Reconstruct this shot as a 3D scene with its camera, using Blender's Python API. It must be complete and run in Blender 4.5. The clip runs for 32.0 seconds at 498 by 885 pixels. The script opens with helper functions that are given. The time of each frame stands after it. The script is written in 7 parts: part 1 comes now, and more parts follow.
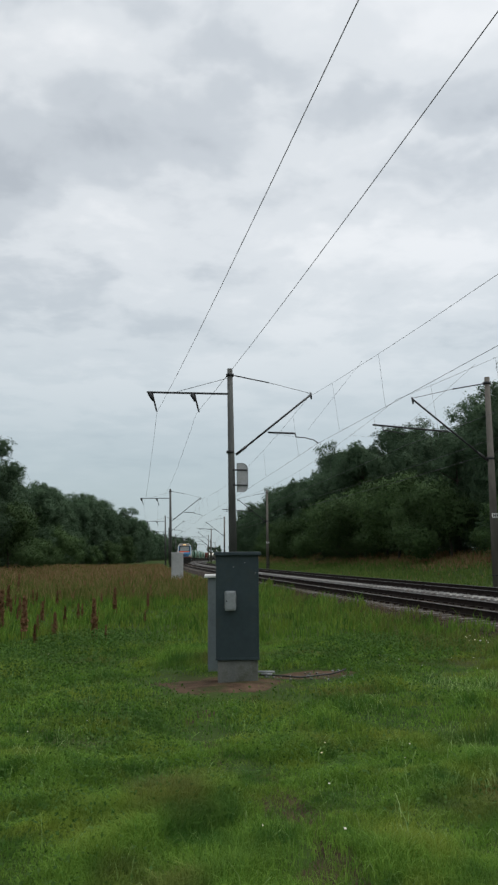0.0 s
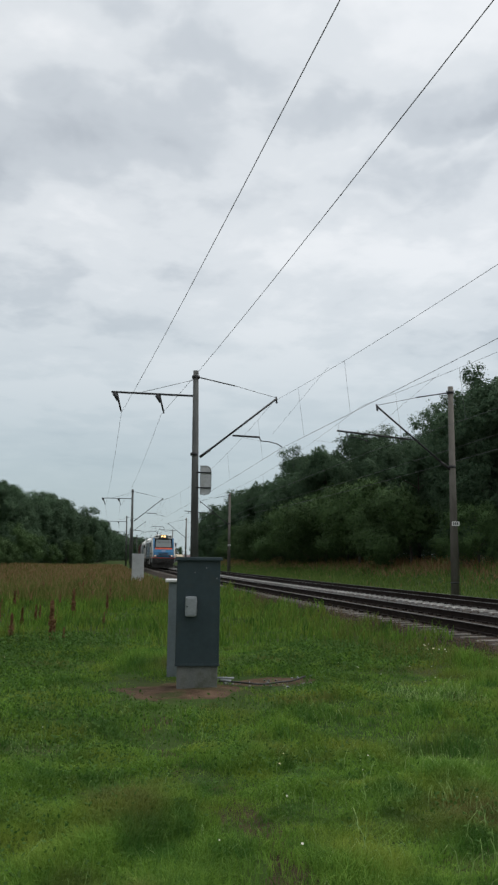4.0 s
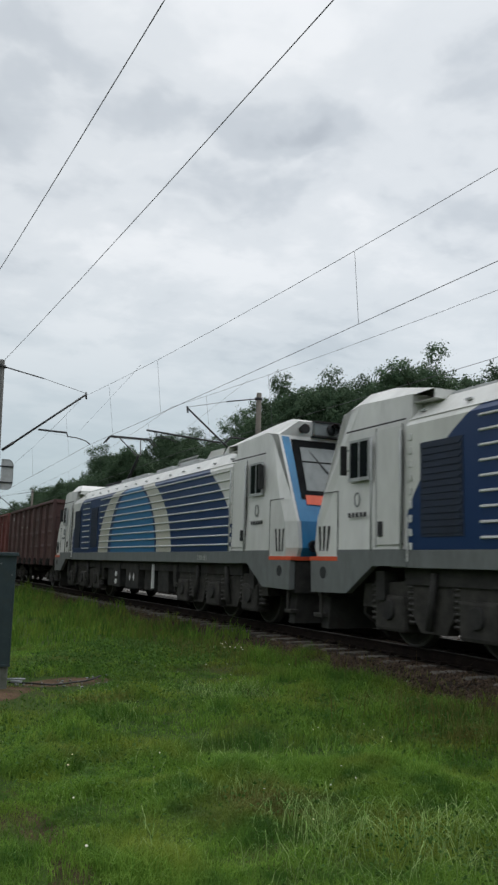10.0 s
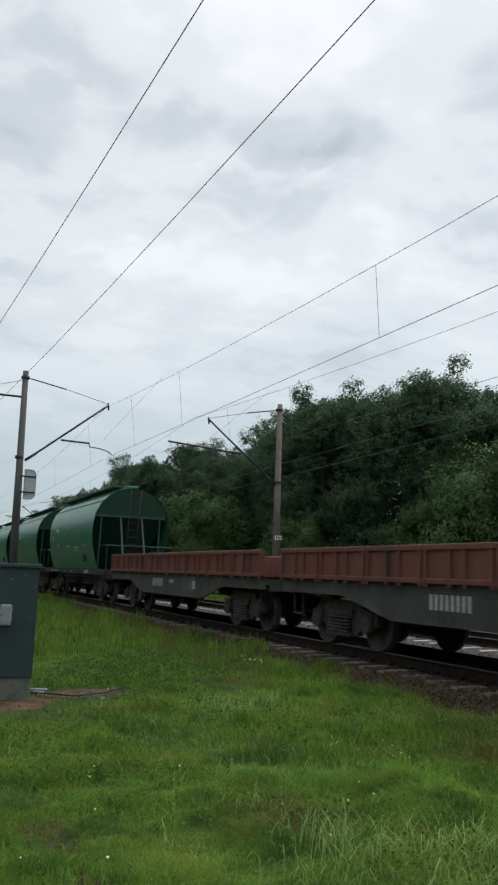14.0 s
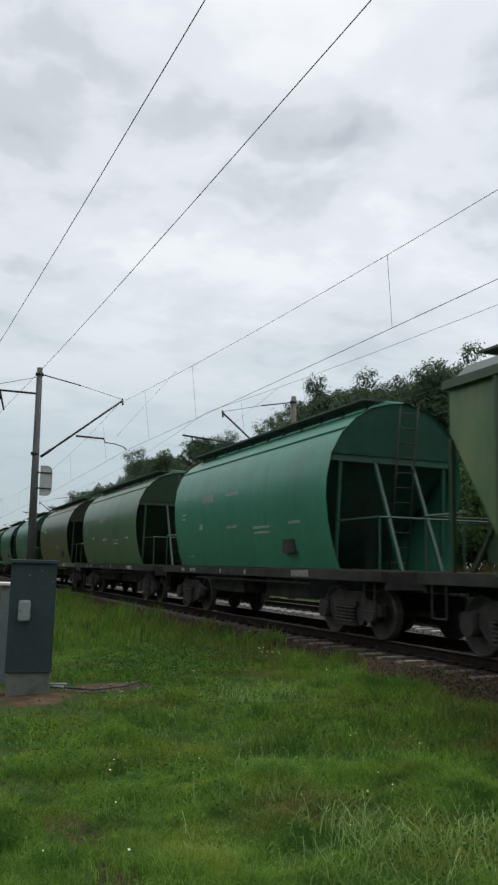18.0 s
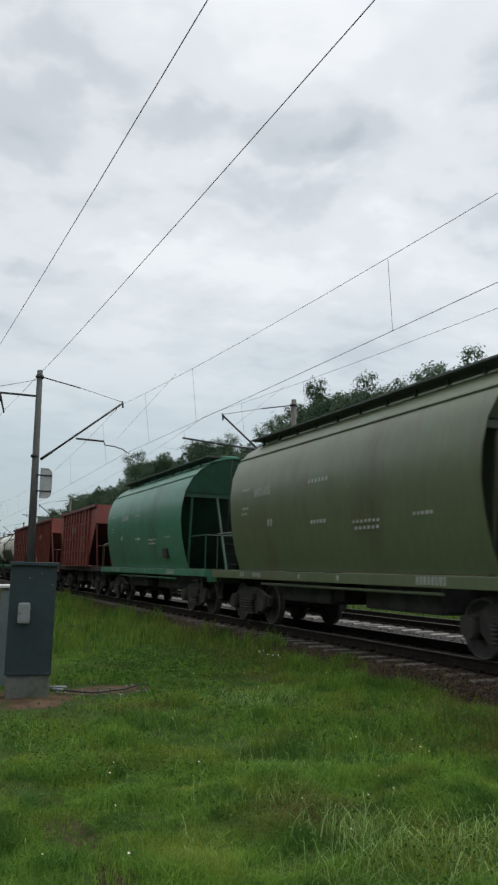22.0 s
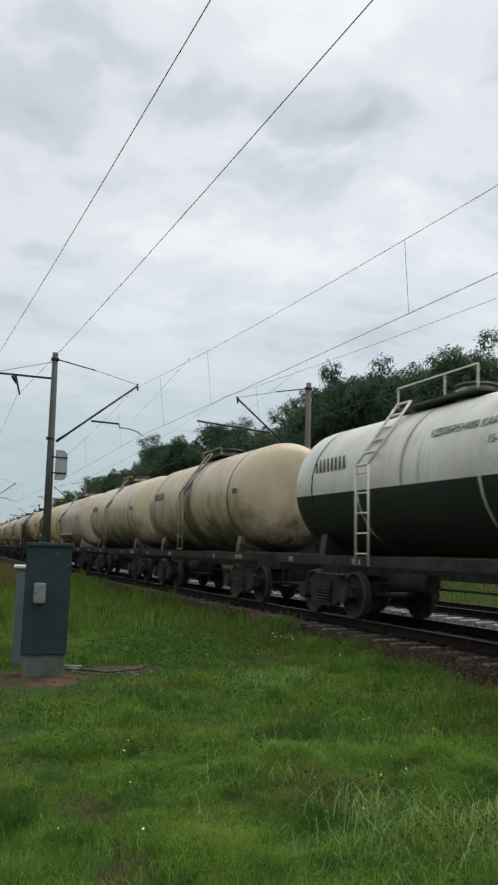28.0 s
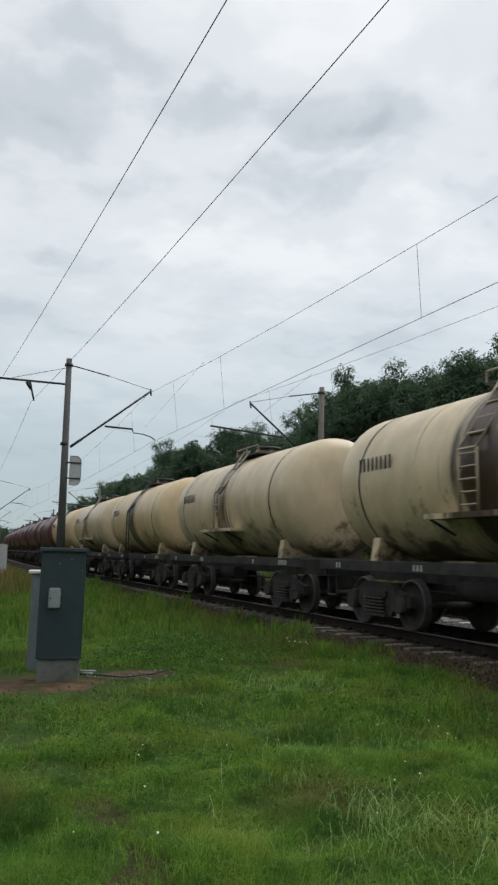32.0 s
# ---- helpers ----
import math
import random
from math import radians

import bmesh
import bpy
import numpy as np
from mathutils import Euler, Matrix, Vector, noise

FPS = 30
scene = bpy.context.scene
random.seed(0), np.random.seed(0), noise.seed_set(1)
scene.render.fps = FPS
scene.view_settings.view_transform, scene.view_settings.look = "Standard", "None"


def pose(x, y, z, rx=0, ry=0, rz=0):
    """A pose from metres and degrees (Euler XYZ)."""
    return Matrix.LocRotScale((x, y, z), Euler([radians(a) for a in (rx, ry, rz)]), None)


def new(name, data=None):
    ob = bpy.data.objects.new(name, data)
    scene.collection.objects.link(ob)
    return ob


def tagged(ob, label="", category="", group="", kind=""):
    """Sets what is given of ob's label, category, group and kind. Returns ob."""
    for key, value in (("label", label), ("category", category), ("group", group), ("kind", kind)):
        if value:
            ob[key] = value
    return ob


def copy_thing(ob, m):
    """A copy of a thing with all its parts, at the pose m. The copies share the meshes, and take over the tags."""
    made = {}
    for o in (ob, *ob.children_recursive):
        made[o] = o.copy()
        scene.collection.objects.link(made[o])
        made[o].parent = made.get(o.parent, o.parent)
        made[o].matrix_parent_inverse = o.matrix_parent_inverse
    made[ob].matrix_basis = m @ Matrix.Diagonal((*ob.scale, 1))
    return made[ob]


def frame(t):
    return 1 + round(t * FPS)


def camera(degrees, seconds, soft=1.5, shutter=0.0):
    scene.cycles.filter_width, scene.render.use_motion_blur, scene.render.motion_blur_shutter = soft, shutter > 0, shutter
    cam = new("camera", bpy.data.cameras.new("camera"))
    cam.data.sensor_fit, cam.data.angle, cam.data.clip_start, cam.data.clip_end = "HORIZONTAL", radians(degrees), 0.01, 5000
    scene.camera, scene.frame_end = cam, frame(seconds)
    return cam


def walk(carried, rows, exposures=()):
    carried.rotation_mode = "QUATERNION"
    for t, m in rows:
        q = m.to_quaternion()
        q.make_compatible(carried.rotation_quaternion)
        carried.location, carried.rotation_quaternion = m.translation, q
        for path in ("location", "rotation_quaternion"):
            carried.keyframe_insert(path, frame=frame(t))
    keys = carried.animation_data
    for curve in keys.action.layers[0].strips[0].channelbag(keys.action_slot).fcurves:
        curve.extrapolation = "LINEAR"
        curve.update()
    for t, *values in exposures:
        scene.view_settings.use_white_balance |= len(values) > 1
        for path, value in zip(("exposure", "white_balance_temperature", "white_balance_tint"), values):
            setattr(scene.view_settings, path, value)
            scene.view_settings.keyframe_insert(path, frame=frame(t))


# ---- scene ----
cam = camera(34.0, 32.0, 2.4, 0.12)
# seconds, eye x y z, turn x y z
PATH = [
    (0.0, -0.012, -0.048, 1.267, 98.02, 0.45, -9.35),
    (0.5, -0.001, -0.067, 1.275, 98.06, 0.72, -9.44),
    (1.0, -0.007, -0.061, 1.272, 98.51, 0.38, -9.65),
    (1.5, -0.056, -0.050, 1.281, 98.96, -0.28, -10.29),
    (2.0, -0.094, -0.048, 1.284, 99.06, -0.76, -10.53),
    (2.5, -0.125, -0.055, 1.273, 98.63, -0.56, -10.71),
    (3.0, -0.102, -0.040, 1.269, 98.07, -0.36, -11.45),
    (3.5, -0.014, -0.014, 1.313, 98.14, -0.51, -11.83),
    (5.5, -0.044, 0.006, 1.315, 98.24, -0.80, -13.54),
    (6.0, -0.029, 0.003, 1.309, 98.44, -0.70, -14.59),
    (6.5, 0.005, 0.004, 1.304, 98.39, -0.54, -15.78),
    (7.0, 0.006, 0.025, 1.305, 98.40, -0.44, -17.03),
    (7.5, 0.027, 0.004, 1.312, 98.59, -0.42, -18.16),
    (8.0, 0.052, -0.003, 1.302, 98.59, -0.53, -19.01),
    (8.5, 0.010, 0.011, 1.302, 98.46, -0.53, -20.32),
    (9.0, 0.008, 0.023, 1.298, 98.40, -0.68, -22.19),
    (9.5, 0.020, 0.046, 1.281, 98.36, -1.12, -24.06),
    (10.0, 0.033, 0.087, 1.268, 98.52, -1.51, -25.67),
    (10.5, 0.038, 0.014, 1.242, 98.89, -1.84, -28.40),
    (11.0, 0.047, 0.058, 1.243, 99.02, -1.21, -29.66),
    (11.5, 0.030, 0.053, 1.244, 98.63, -0.78, -27.02),
    (12.0, 0.029, 0.041, 1.280, 98.21, -0.98, -25.80),
    (12.5, 0.009, -0.009, 1.287, 97.88, -1.38, -25.73),
    (13.0, -0.008, -0.014, 1.306, 97.87, -1.77, -26.14),
    (13.5, -0.028, -0.033, 1.305, 98.47, -2.03, -25.81),
    (14.0, -0.007, -0.010, 1.308, 99.19, -1.99, -24.25),
    (14.5, 0.002, 0.008, 1.308, 99.22, -1.97, -23.48),
    (16.5, 0.001, -0.000, 1.307, 98.71, -1.37, -23.62),
    (17.0, -0.000, -0.001, 1.311, 98.78, -1.29, -23.21),
    (17.5, -0.002, -0.012, 1.305, 98.83, -1.32, -23.00),
    (18.0, -0.004, -0.021, 1.314, 98.64, -1.19, -23.09),
    (18.5, 0.004, -0.007, 1.310, 98.48, -1.17, -23.51),
    (19.0, 0.006, -0.002, 1.296, 98.37, -1.15, -23.63),
    (19.5, 0.003, -0.011, 1.307, 98.29, -1.05, -23.32),
    (20.0, 0.005, 0.010, 1.303, 98.39, -0.94, -23.11),
    (20.5, 0.004, -0.003, 1.300, 98.53, -0.84, -22.96),
    (21.0, 0.003, -0.005, 1.300, 98.69, -1.00, -22.94),
    (21.5, 0.008, -0.005, 1.301, 98.82, -1.21, -23.09),
    (22.0, -0.003, -0.002, 1.307, 98.86, -1.28, -23.11),
    (22.5, 0.004, 0.012, 1.294, 98.84, -1.21, -23.01),
    (23.0, 0.005, -0.002, 1.306, 98.90, -1.43, -22.77),
    (23.5, -0.005, 0.008, 1.297, 98.82, -1.63, -22.65),
    (24.0, -0.001, 0.005, 1.305, 98.45, -1.61, -22.49),
    (24.5, 0.004, 0.018, 1.291, 98.03, -1.48, -22.23),
    (25.0, -0.007, 0.005, 1.294, 97.99, -1.57, -22.10),
    (25.5, -0.005, -0.020, 1.299, 98.30, -1.73, -21.87),
    (27.5, -0.003, 0.013, 1.294, 97.88, -1.65, -21.91),
    (28.0, -0.003, 0.003, 1.294, 97.67, -1.70, -22.14),
    (28.5, -0.004, -0.018, 1.299, 97.66, -1.71, -22.24),
    (29.0, -0.004, -0.014, 1.290, 97.74, -1.60, -22.37),
    (29.5, -0.005, -0.017, 1.302, 97.67, -1.58, -22.48),
    (30.0, -0.006, -0.032, 1.299, 97.86, -1.56, -22.52),
    (30.5, -0.012, -0.032, 1.300, 98.12, -1.67, -22.19),
    (31.0, -0.006, -0.021, 1.300, 98.03, -1.64, -21.61),
    (31.5, -0.006, -0.018, 1.304, 97.95, -1.61, -21.36),
    (32.0, -0.010, -0.029, 1.298, 97.96, -1.59, -21.18),
]
walk(cam, [(t, pose(x, y, z, rx, ry, rz)) for t, x, y, z, rx, ry, rz in PATH],
     exposures=[(0.0, -0.02), (9.5, -0.04), (11.0, 0.04), (14.0, 0.08), (18.0, 0.04), (24.0, 0.02), (32.0, 0.02)])
CLOUD_A, CLOUD_B = (3.1, 1.7, 0.0), (0.4, 5.2, 0.0)
SKY_STRENGTH, SUN_STRENGTH = 0.83, 1.5

# ---- plan: z = 0 is the head of the rails, s runs along the curved line, lat to its right ----
RADIUS = 2662.0
NEAR, FAR = 9.29, 14.07          # centre lines of the two tracks
GAUGE = 1.59                     # between the rails' middles
SPEED = 19.24                    # of the train, metres a second


def at(s, lat, z=0.0):
    a = s / RADIUS
    return Vector((RADIUS - (RADIUS - lat) * math.cos(a), (RADIUS - lat) * math.sin(a), z))


def along(s, lat, z=0.0, turn=0.0):
    """Pose on the line: x to the right of it, y further along it."""
    p = at(s, lat, z)
    return pose(p.x, p.y, p.z, 0, 0, turn - math.degrees(s / RADIUS))


def smooth(a, b, x):
    t = min(1.0, max(0.0, (x - a) / (b - a)))
    return t * t * (3 - 2 * t)


def hump(x, y):
    """Low uneven swells of the meadow."""
    return 0.035 * np.sin(1.1 * x + 0.5 * y + 0.4) * np.sin(0.8 * y - 0.4 * x + 1.3) + 0.022 * np.sin(2.9 * x - 1.7 * y + 2.0) * np.sin(2.3 * y + 1.1 * x) \
        + 0.02 * np.sin(0.45 * x + 0.3 * y)


def ground_z(s, lat):
    z = -0.36
    z += 0.75 * smooth(-4, -40, lat) + 0.5 * smooth(-30, -120, lat)
    z -= 0.22 * smooth(6.6, 7.3, lat)
    z += 0.26 * smooth(15.9, 17.2, lat) + 1.55 * smooth(18, 31, lat) + 0.6 * smooth(34, 120, lat)
    off = min(1.0, smooth(7.0, 6.2, lat) + smooth(16.6, 18, lat))
    p = at(s, lat)
    return z + off * float(hump(p.x, p.y))


# ---- light ----
world = bpy.data.worlds.new("overcast_sky")
scene.world = world
world.use_nodes = True
wn, wl = world.node_tree.nodes, world.node_tree.links
wn.clear()
SUN_UP, SUN_TURN = 58.0, 75.0


def wnode(kind, **sets):
    n = wn.new(kind)
    for key, value in sets.items():
        n.inputs[key.replace("_", " ")].default_value = value
    return n


sky = wn.new("ShaderNodeTexSky")
sky.sky_type, sky.sun_disc = "NISHITA", False
sky.sun_elevation, sky.sun_rotation = radians(SUN_UP), radians(SUN_TURN)
wtc = wn.new("ShaderNodeTexCoord")
wsep = wn.new("ShaderNodeSeparateXYZ")
wl.new(wtc.outputs["Generated"], wsep.inputs[0])
wadd = wn.new("ShaderNodeMath")
wadd.operation, wadd.use_clamp = "ADD", False
wl.new(wsep.outputs["Z"], wadd.inputs[0])
wadd.inputs[1].default_value = 0.12
wmax = wn.new("ShaderNodeMath")
wmax.operation = "MAXIMUM"
wl.new(wadd.outputs[0], wmax.inputs[0])
wmax.inputs[1].default_value = 0.06
wdiv = wn.new("ShaderNodeVectorMath")
wdiv.operation = "DIVIDE"
wcomb = wn.new("ShaderNodeCombineXYZ")
wl.new(wmax.outputs[0], wcomb.inputs[0])
wl.new(wmax.outputs[0], wcomb.inputs[1])
wcomb.inputs[2].default_value = 1.0
wl.new(wtc.outputs["Generated"], wdiv.inputs[0])
wl.new(wcomb.outputs[0], wdiv.inputs[1])
flat = wn.new("ShaderNodeVectorMath")
flat.operation = "MULTIPLY"
flat.inputs[1].default_value = (1, 1, 0)
wl.new(wdiv.outputs[0], flat.inputs[0])


def cloud(scale, detail, rough, shift, distortion=0.0):
    m = wn.new("ShaderNodeMapping")
    m.inputs["Location"].default_value = shift
    wl.new(flat.outputs[0], m.inputs[0])
    n = wnode("ShaderNodeTexNoise", Scale=scale, Detail=detail, Roughness=rough, Distortion=distortion)
    wl.new(m.outputs[0], n.inputs["Vector"])
    return n.outputs[0]


def wramp(socket, stops):
    r = wn.new("ShaderNodeValToRGB")
    els = r.color_ramp.elements
    while len(els) < len(stops):
        els.new(0.5)
    for e, (p, c) in zip(els, stops):
        e.position, e.color = p, (*c, 1)
    r.color_ramp.interpolation = "EASE"
    wl.new(socket, r.inputs[0])
    return r.outputs[0]


def wmath(op, a, b=None, c=None):
    n = wn.new("ShaderNodeMath")
    n.operation = op
    for sock, v in zip(n.inputs, (a, b, c)):
        if isinstance(v, (int, float)):
            sock.default_value = v
        elif v is not None:
            wl.new(v, sock)
    return n.outputs[0]


big, small, wisp = cloud(0.95, 2.0, 0.45, CLOUD_A, 0.15), cloud(2.6, 5.0, 0.55, CLOUD_B, 0.2), cloud(7.0, 4.0, 0.55, CLOUD_A, 0.3)
# the way to each bit of sky, made ragged for the clouds' edges
ragged = wn.new("ShaderNodeTexNoise")
ragged.inputs["Scale"].default_value, ragged.inputs["Detail"].default_value, ragged.inputs["Roughness"].default_value = 7.0, 4.0, 0.55
wl.new(wtc.outputs["Generated"], ragged.inputs["Vector"])
centred = wn.new("ShaderNodeVectorMath")
centred.operation = "SUBTRACT"
centred.inputs[1].default_value = (0.5, 0.5, 0.5)
wl.new(ragged.outputs["Color"], centred.inputs[0])
bent = wn.new("ShaderNodeVectorMath")
bent.operation = "MULTIPLY_ADD"
bent.inputs[1].default_value = (0.20, 0.20, 0.12)
wl.new(centred.outputs[0], bent.inputs[0])
wl.new(wtc.outputs["Generated"], bent.inputs[2])


def bank(turn, up, wide, high):
    """Soft cloud about one direction (degrees): 1 in its middle, falling off to its edges."""
    t, e = radians(turn), radians(up)
    d = Vector((math.sin(t) * math.cos(e), math.cos(t) * math.cos(e), math.sin(e)))
    r = Vector((math.cos(t), -math.sin(t), 0))
    off = wn.new("ShaderNodeVectorMath")
    off.operation = "SUBTRACT"
    off.inputs[1].default_value = d
    wl.new(bent.outputs[0], off.inputs[0])
    total = None
    for axis, size in ((r, wide), (r.cross(d), high)):
        dot = wn.new("ShaderNodeVectorMath")
        dot.operation = "DOT_PRODUCT"
        dot.inputs[1].default_value = axis / radians(size)
        wl.new(off.outputs[0], dot.inputs[0])
        sq = wmath("MULTIPLY", dot.outputs["Value"], dot.outputs["Value"])
        total = sq if total is None else wmath("ADD", total, sq)
    front = wn.new("ShaderNodeVectorMath")
    front.operation = "DOT_PRODUCT"
    front.inputs[1].default_value = d
    wl.new(wtc.outputs["Generated"], front.inputs[0])
    return wmath("MULTIPLY", wmath("POWER", 2.718, wmath("MULTIPLY", total, -1.0)), wmath("GREATER_THAN", front.outputs["Value"], 0.0))


# broken darker banks under the pale deck: turn, height, half width, half height, weight
grey_bank = None
for turn, up, wide, high, weight in ((0.5, 28.6, 7.5, 2.8, 0.9), (-10.0, 27.0, 7.0, 3.4, 0.9), (7.8, 32.6, 5.0, 2.0, 0.7), (18.0, 30.4, 6.0, 2.2, 0.7), (27.5, 29.3, 5.2, 1.7, 0.85),
                                     (26.0, 25.6, 8.0, 2.0, 0.75), (11.0, 25.4, 6.0, 1.5, 0.5), (18.5, 23.6, 5.5, 1.1, 0.5), (40.0, 24.0, 6.0, 1.6, 0.5), (4.0, 16.5, 13.0, 1.9, 0.35), (-4.0, 36.0, 8.0, 1.6, 0.5)):
    one = wmath("MULTIPLY", bank(turn, up, wide, high), weight)
    grey_bank = one if grey_bank is None else wmath("MAXIMUM", grey_bank, one)
thick = wmath("MULTIPLY", grey_bank, wmath("MULTIPLY_ADD", small, 2.0, -0.15))
plain = wmath("MULTIPLY_ADD", wmath("SUBTRACT", big, 0.5), 0.9, wmath("MULTIPLY_ADD", wmath("SUBTRACT", small, 0.5), 1.0, wmath("MULTIPLY", wmath("SUBTRACT", wisp, 0.5), 0.45)))
cover = wmath("SUBTRACT", wmath("ADD", plain, 0.66), wmath("MULTIPLY", thick, 0.55))
deck = wramp(cover, [(0.12, (0.545, 0.585, 0.62)), (0.36, (0.675, 0.718, 0.75)), (0.60, (0.85, 0.885, 0.905)), (0.85, (0.99, 1.01, 1.02))])
low = wramp(wsep.outputs["Z"], [(0.0, (0.0, 0.0, 0.0)), (0.40, (1.0, 1.0, 1.0))])
haze = wn.new("ShaderNodeMix")
haze.data_type = "RGBA"
wl.new(low, haze.inputs[0])
haze.inputs[6].default_value = (0.44, 0.54, 0.585, 1)
wl.new(deck, haze.inputs[7])
tint = wn.new("ShaderNodeMix")
tint.data_type, tint.blend_type, tint.inputs[0].default_value = "RGBA", "ADD", 0.02
wl.new(haze.outputs[2], tint.inputs[6])
wl.new(sky.outputs[0], tint.inputs[7])
# the overcast is brightest overhead
zenith = wn.new("ShaderNodeMapRange")
zenith.interpolation_type = "SMOOTHSTEP"
zenith.inputs[1].default_value, zenith.inputs[2].default_value = 0.52, 0.95
zenith.inputs[3].default_value, zenith.inputs[4].default_value = 1.0, 1.3
wl.new(wsep.outputs["Z"], zenith.inputs[0])
dome = wn.new("ShaderNodeVectorMath")
dome.operation = "SCALE"
wl.new(tint.outputs[2], dome.inputs[0])
wl.new(zenith.outputs[0], dome.inputs["Scale"])
wbg = wnode("ShaderNodeBackground", Strength=SKY_STRENGTH)
wl.new(dome.outputs[0], wbg.inputs[0])
wout = wn.new("ShaderNodeOutputWorld")
wl.new(wbg.outputs[0], wout.inputs[0])

sun_data = bpy.data.lights.new("sun", "SUN")
sun_data.energy, sun_data.angle, sun_data.color = SUN_STRENGTH, radians(40), (1.0, 0.97, 0.93)
sun = new("sun", sun_data)
sun.matrix_world = Matrix.LocRotScale((0, 0, 60), Euler((radians(90 - SUN_UP), 0, radians(180 - SUN_TURN))), None)


# ---- materials ----
def material(name, low_c, high_c, scale=2.0, rough=0.7, bump=0.0, bump_scale=40.0, metal=0.0, stain=None, stain_scale=0.7, stain_at=(0.52, 0.68),
             stretch=(1, 1, 1), vary=0.0, gloss=0.4):
    m = bpy.data.materials.new(name)
    m.use_nodes = True
    n, l = m.node_tree.nodes, m.node_tree.links
    b = n["Principled BSDF"]
    b.inputs["Roughness"].default_value = rough
    b.inputs["Metallic"].default_value = metal
    b.inputs["Specular IOR Level"].default_value = gloss
    tc = n.new("ShaderNodeTexCoord")
    mp = n.new("ShaderNodeMapping")
    mp.inputs["Scale"].default_value = stretch
    l.new(tc.outputs["Object"], mp.inputs[0])

    def tex(sc, detail, r):
        t = n.new("ShaderNodeTexNoise")
        t.inputs["Scale"].default_value, t.inputs["Detail"].default_value, t.inputs["Roughness"].default_value = sc, detail, r
        l.new(mp.outputs[0], t.inputs["Vector"])
        return t.outputs[0]

    def ramp(socket, a, c0, z, c1):
        r = n.new("ShaderNodeValToRGB")
        r.color_ramp.elements[0].position, r.color_ramp.elements[0].color = a, (*c0, 1)
        r.color_ramp.elements[1].position, r.color_ramp.elements[1].color = z, (*c1, 1)
        l.new(socket, r.inputs[0])
        return r.outputs[0]

    def mix(kind, fac, a, c):
        x = n.new("ShaderNodeMix")
        x.data_type, x.blend_type = "RGBA", kind
        for sock, v in ((x.inputs[0], fac), (x.inputs[6], a), (x.inputs[7], c)):
            if isinstance(v, (int, float)):
                sock.default_value = v
            elif isinstance(v, tuple):
                sock.default_value = (*v, 1)
            else:
                l.new(v, sock)
        return x.outputs[2]

    colour = ramp(tex(scale, 5, 0.6), 0.32, low_c, 0.68, high_c)
    fine = tex(scale * 9, 4, 0.65)
    colour = mix("OVERLAY", 0.35, colour, ramp(fine, 0.25, (0.3, 0.3, 0.3), 0.75, (0.7, 0.7, 0.7)))
    if stain:
        mask = ramp(tex(stain_scale, 6, 0.7), stain_at[0], (0, 0, 0), stain_at[1], (1, 1, 1))
        colour = mix("MIX", mask, colour, stain)
    if vary:
        oi = n.new("ShaderNodeObjectInfo")
        hv = n.new("ShaderNodeHueSaturation")
        mr = n.new("ShaderNodeMapRange")
        mr.inputs[3].default_value, mr.inputs[4].default_value = 1 - vary, 1 + vary
        l.new(oi.outputs["Random"], mr.inputs[0])
        l.new(mr.outputs[0], hv.inputs["Value"])
        l.new(colour, hv.inputs["Color"])
        colour = hv.outputs[0]
    l.new(colour, b.inputs["Base Color"])
    if bump:
        bp = n.new("ShaderNodeBump")
        bp.inputs["Strength"].default_value, bp.inputs["Distance"].default_value = bump, 0.02
        l.new(tex(bump_scale, 5, 0.6), bp.inputs["Height"])
        l.new(bp.outputs[0], b.inputs["Normal"])
    return m


def glow(name, colour, strength):
    m = bpy.data.materials.new(name)
    m.use_nodes = True
    b = m.node_tree.nodes["Principled BSDF"]
    b.inputs["Base Color"].default_value = (*colour, 1)
    b.inputs["Emission Color"].default_value = (*colour, 1)
    b.inputs["Emission Strength"].default_value = strength
    return m


def glassy(name, tint_c, rough=0.05):
    m = bpy.data.materials.new(name)
    m.use_nodes = True
    b = m.node_tree.nodes["Principled BSDF"]
    b.inputs["Base Color"].default_value = (*tint_c, 1)
    b.inputs["Roughness"].default_value = rough
    b.inputs["Specular IOR Level"].default_value = 0.6
    return m


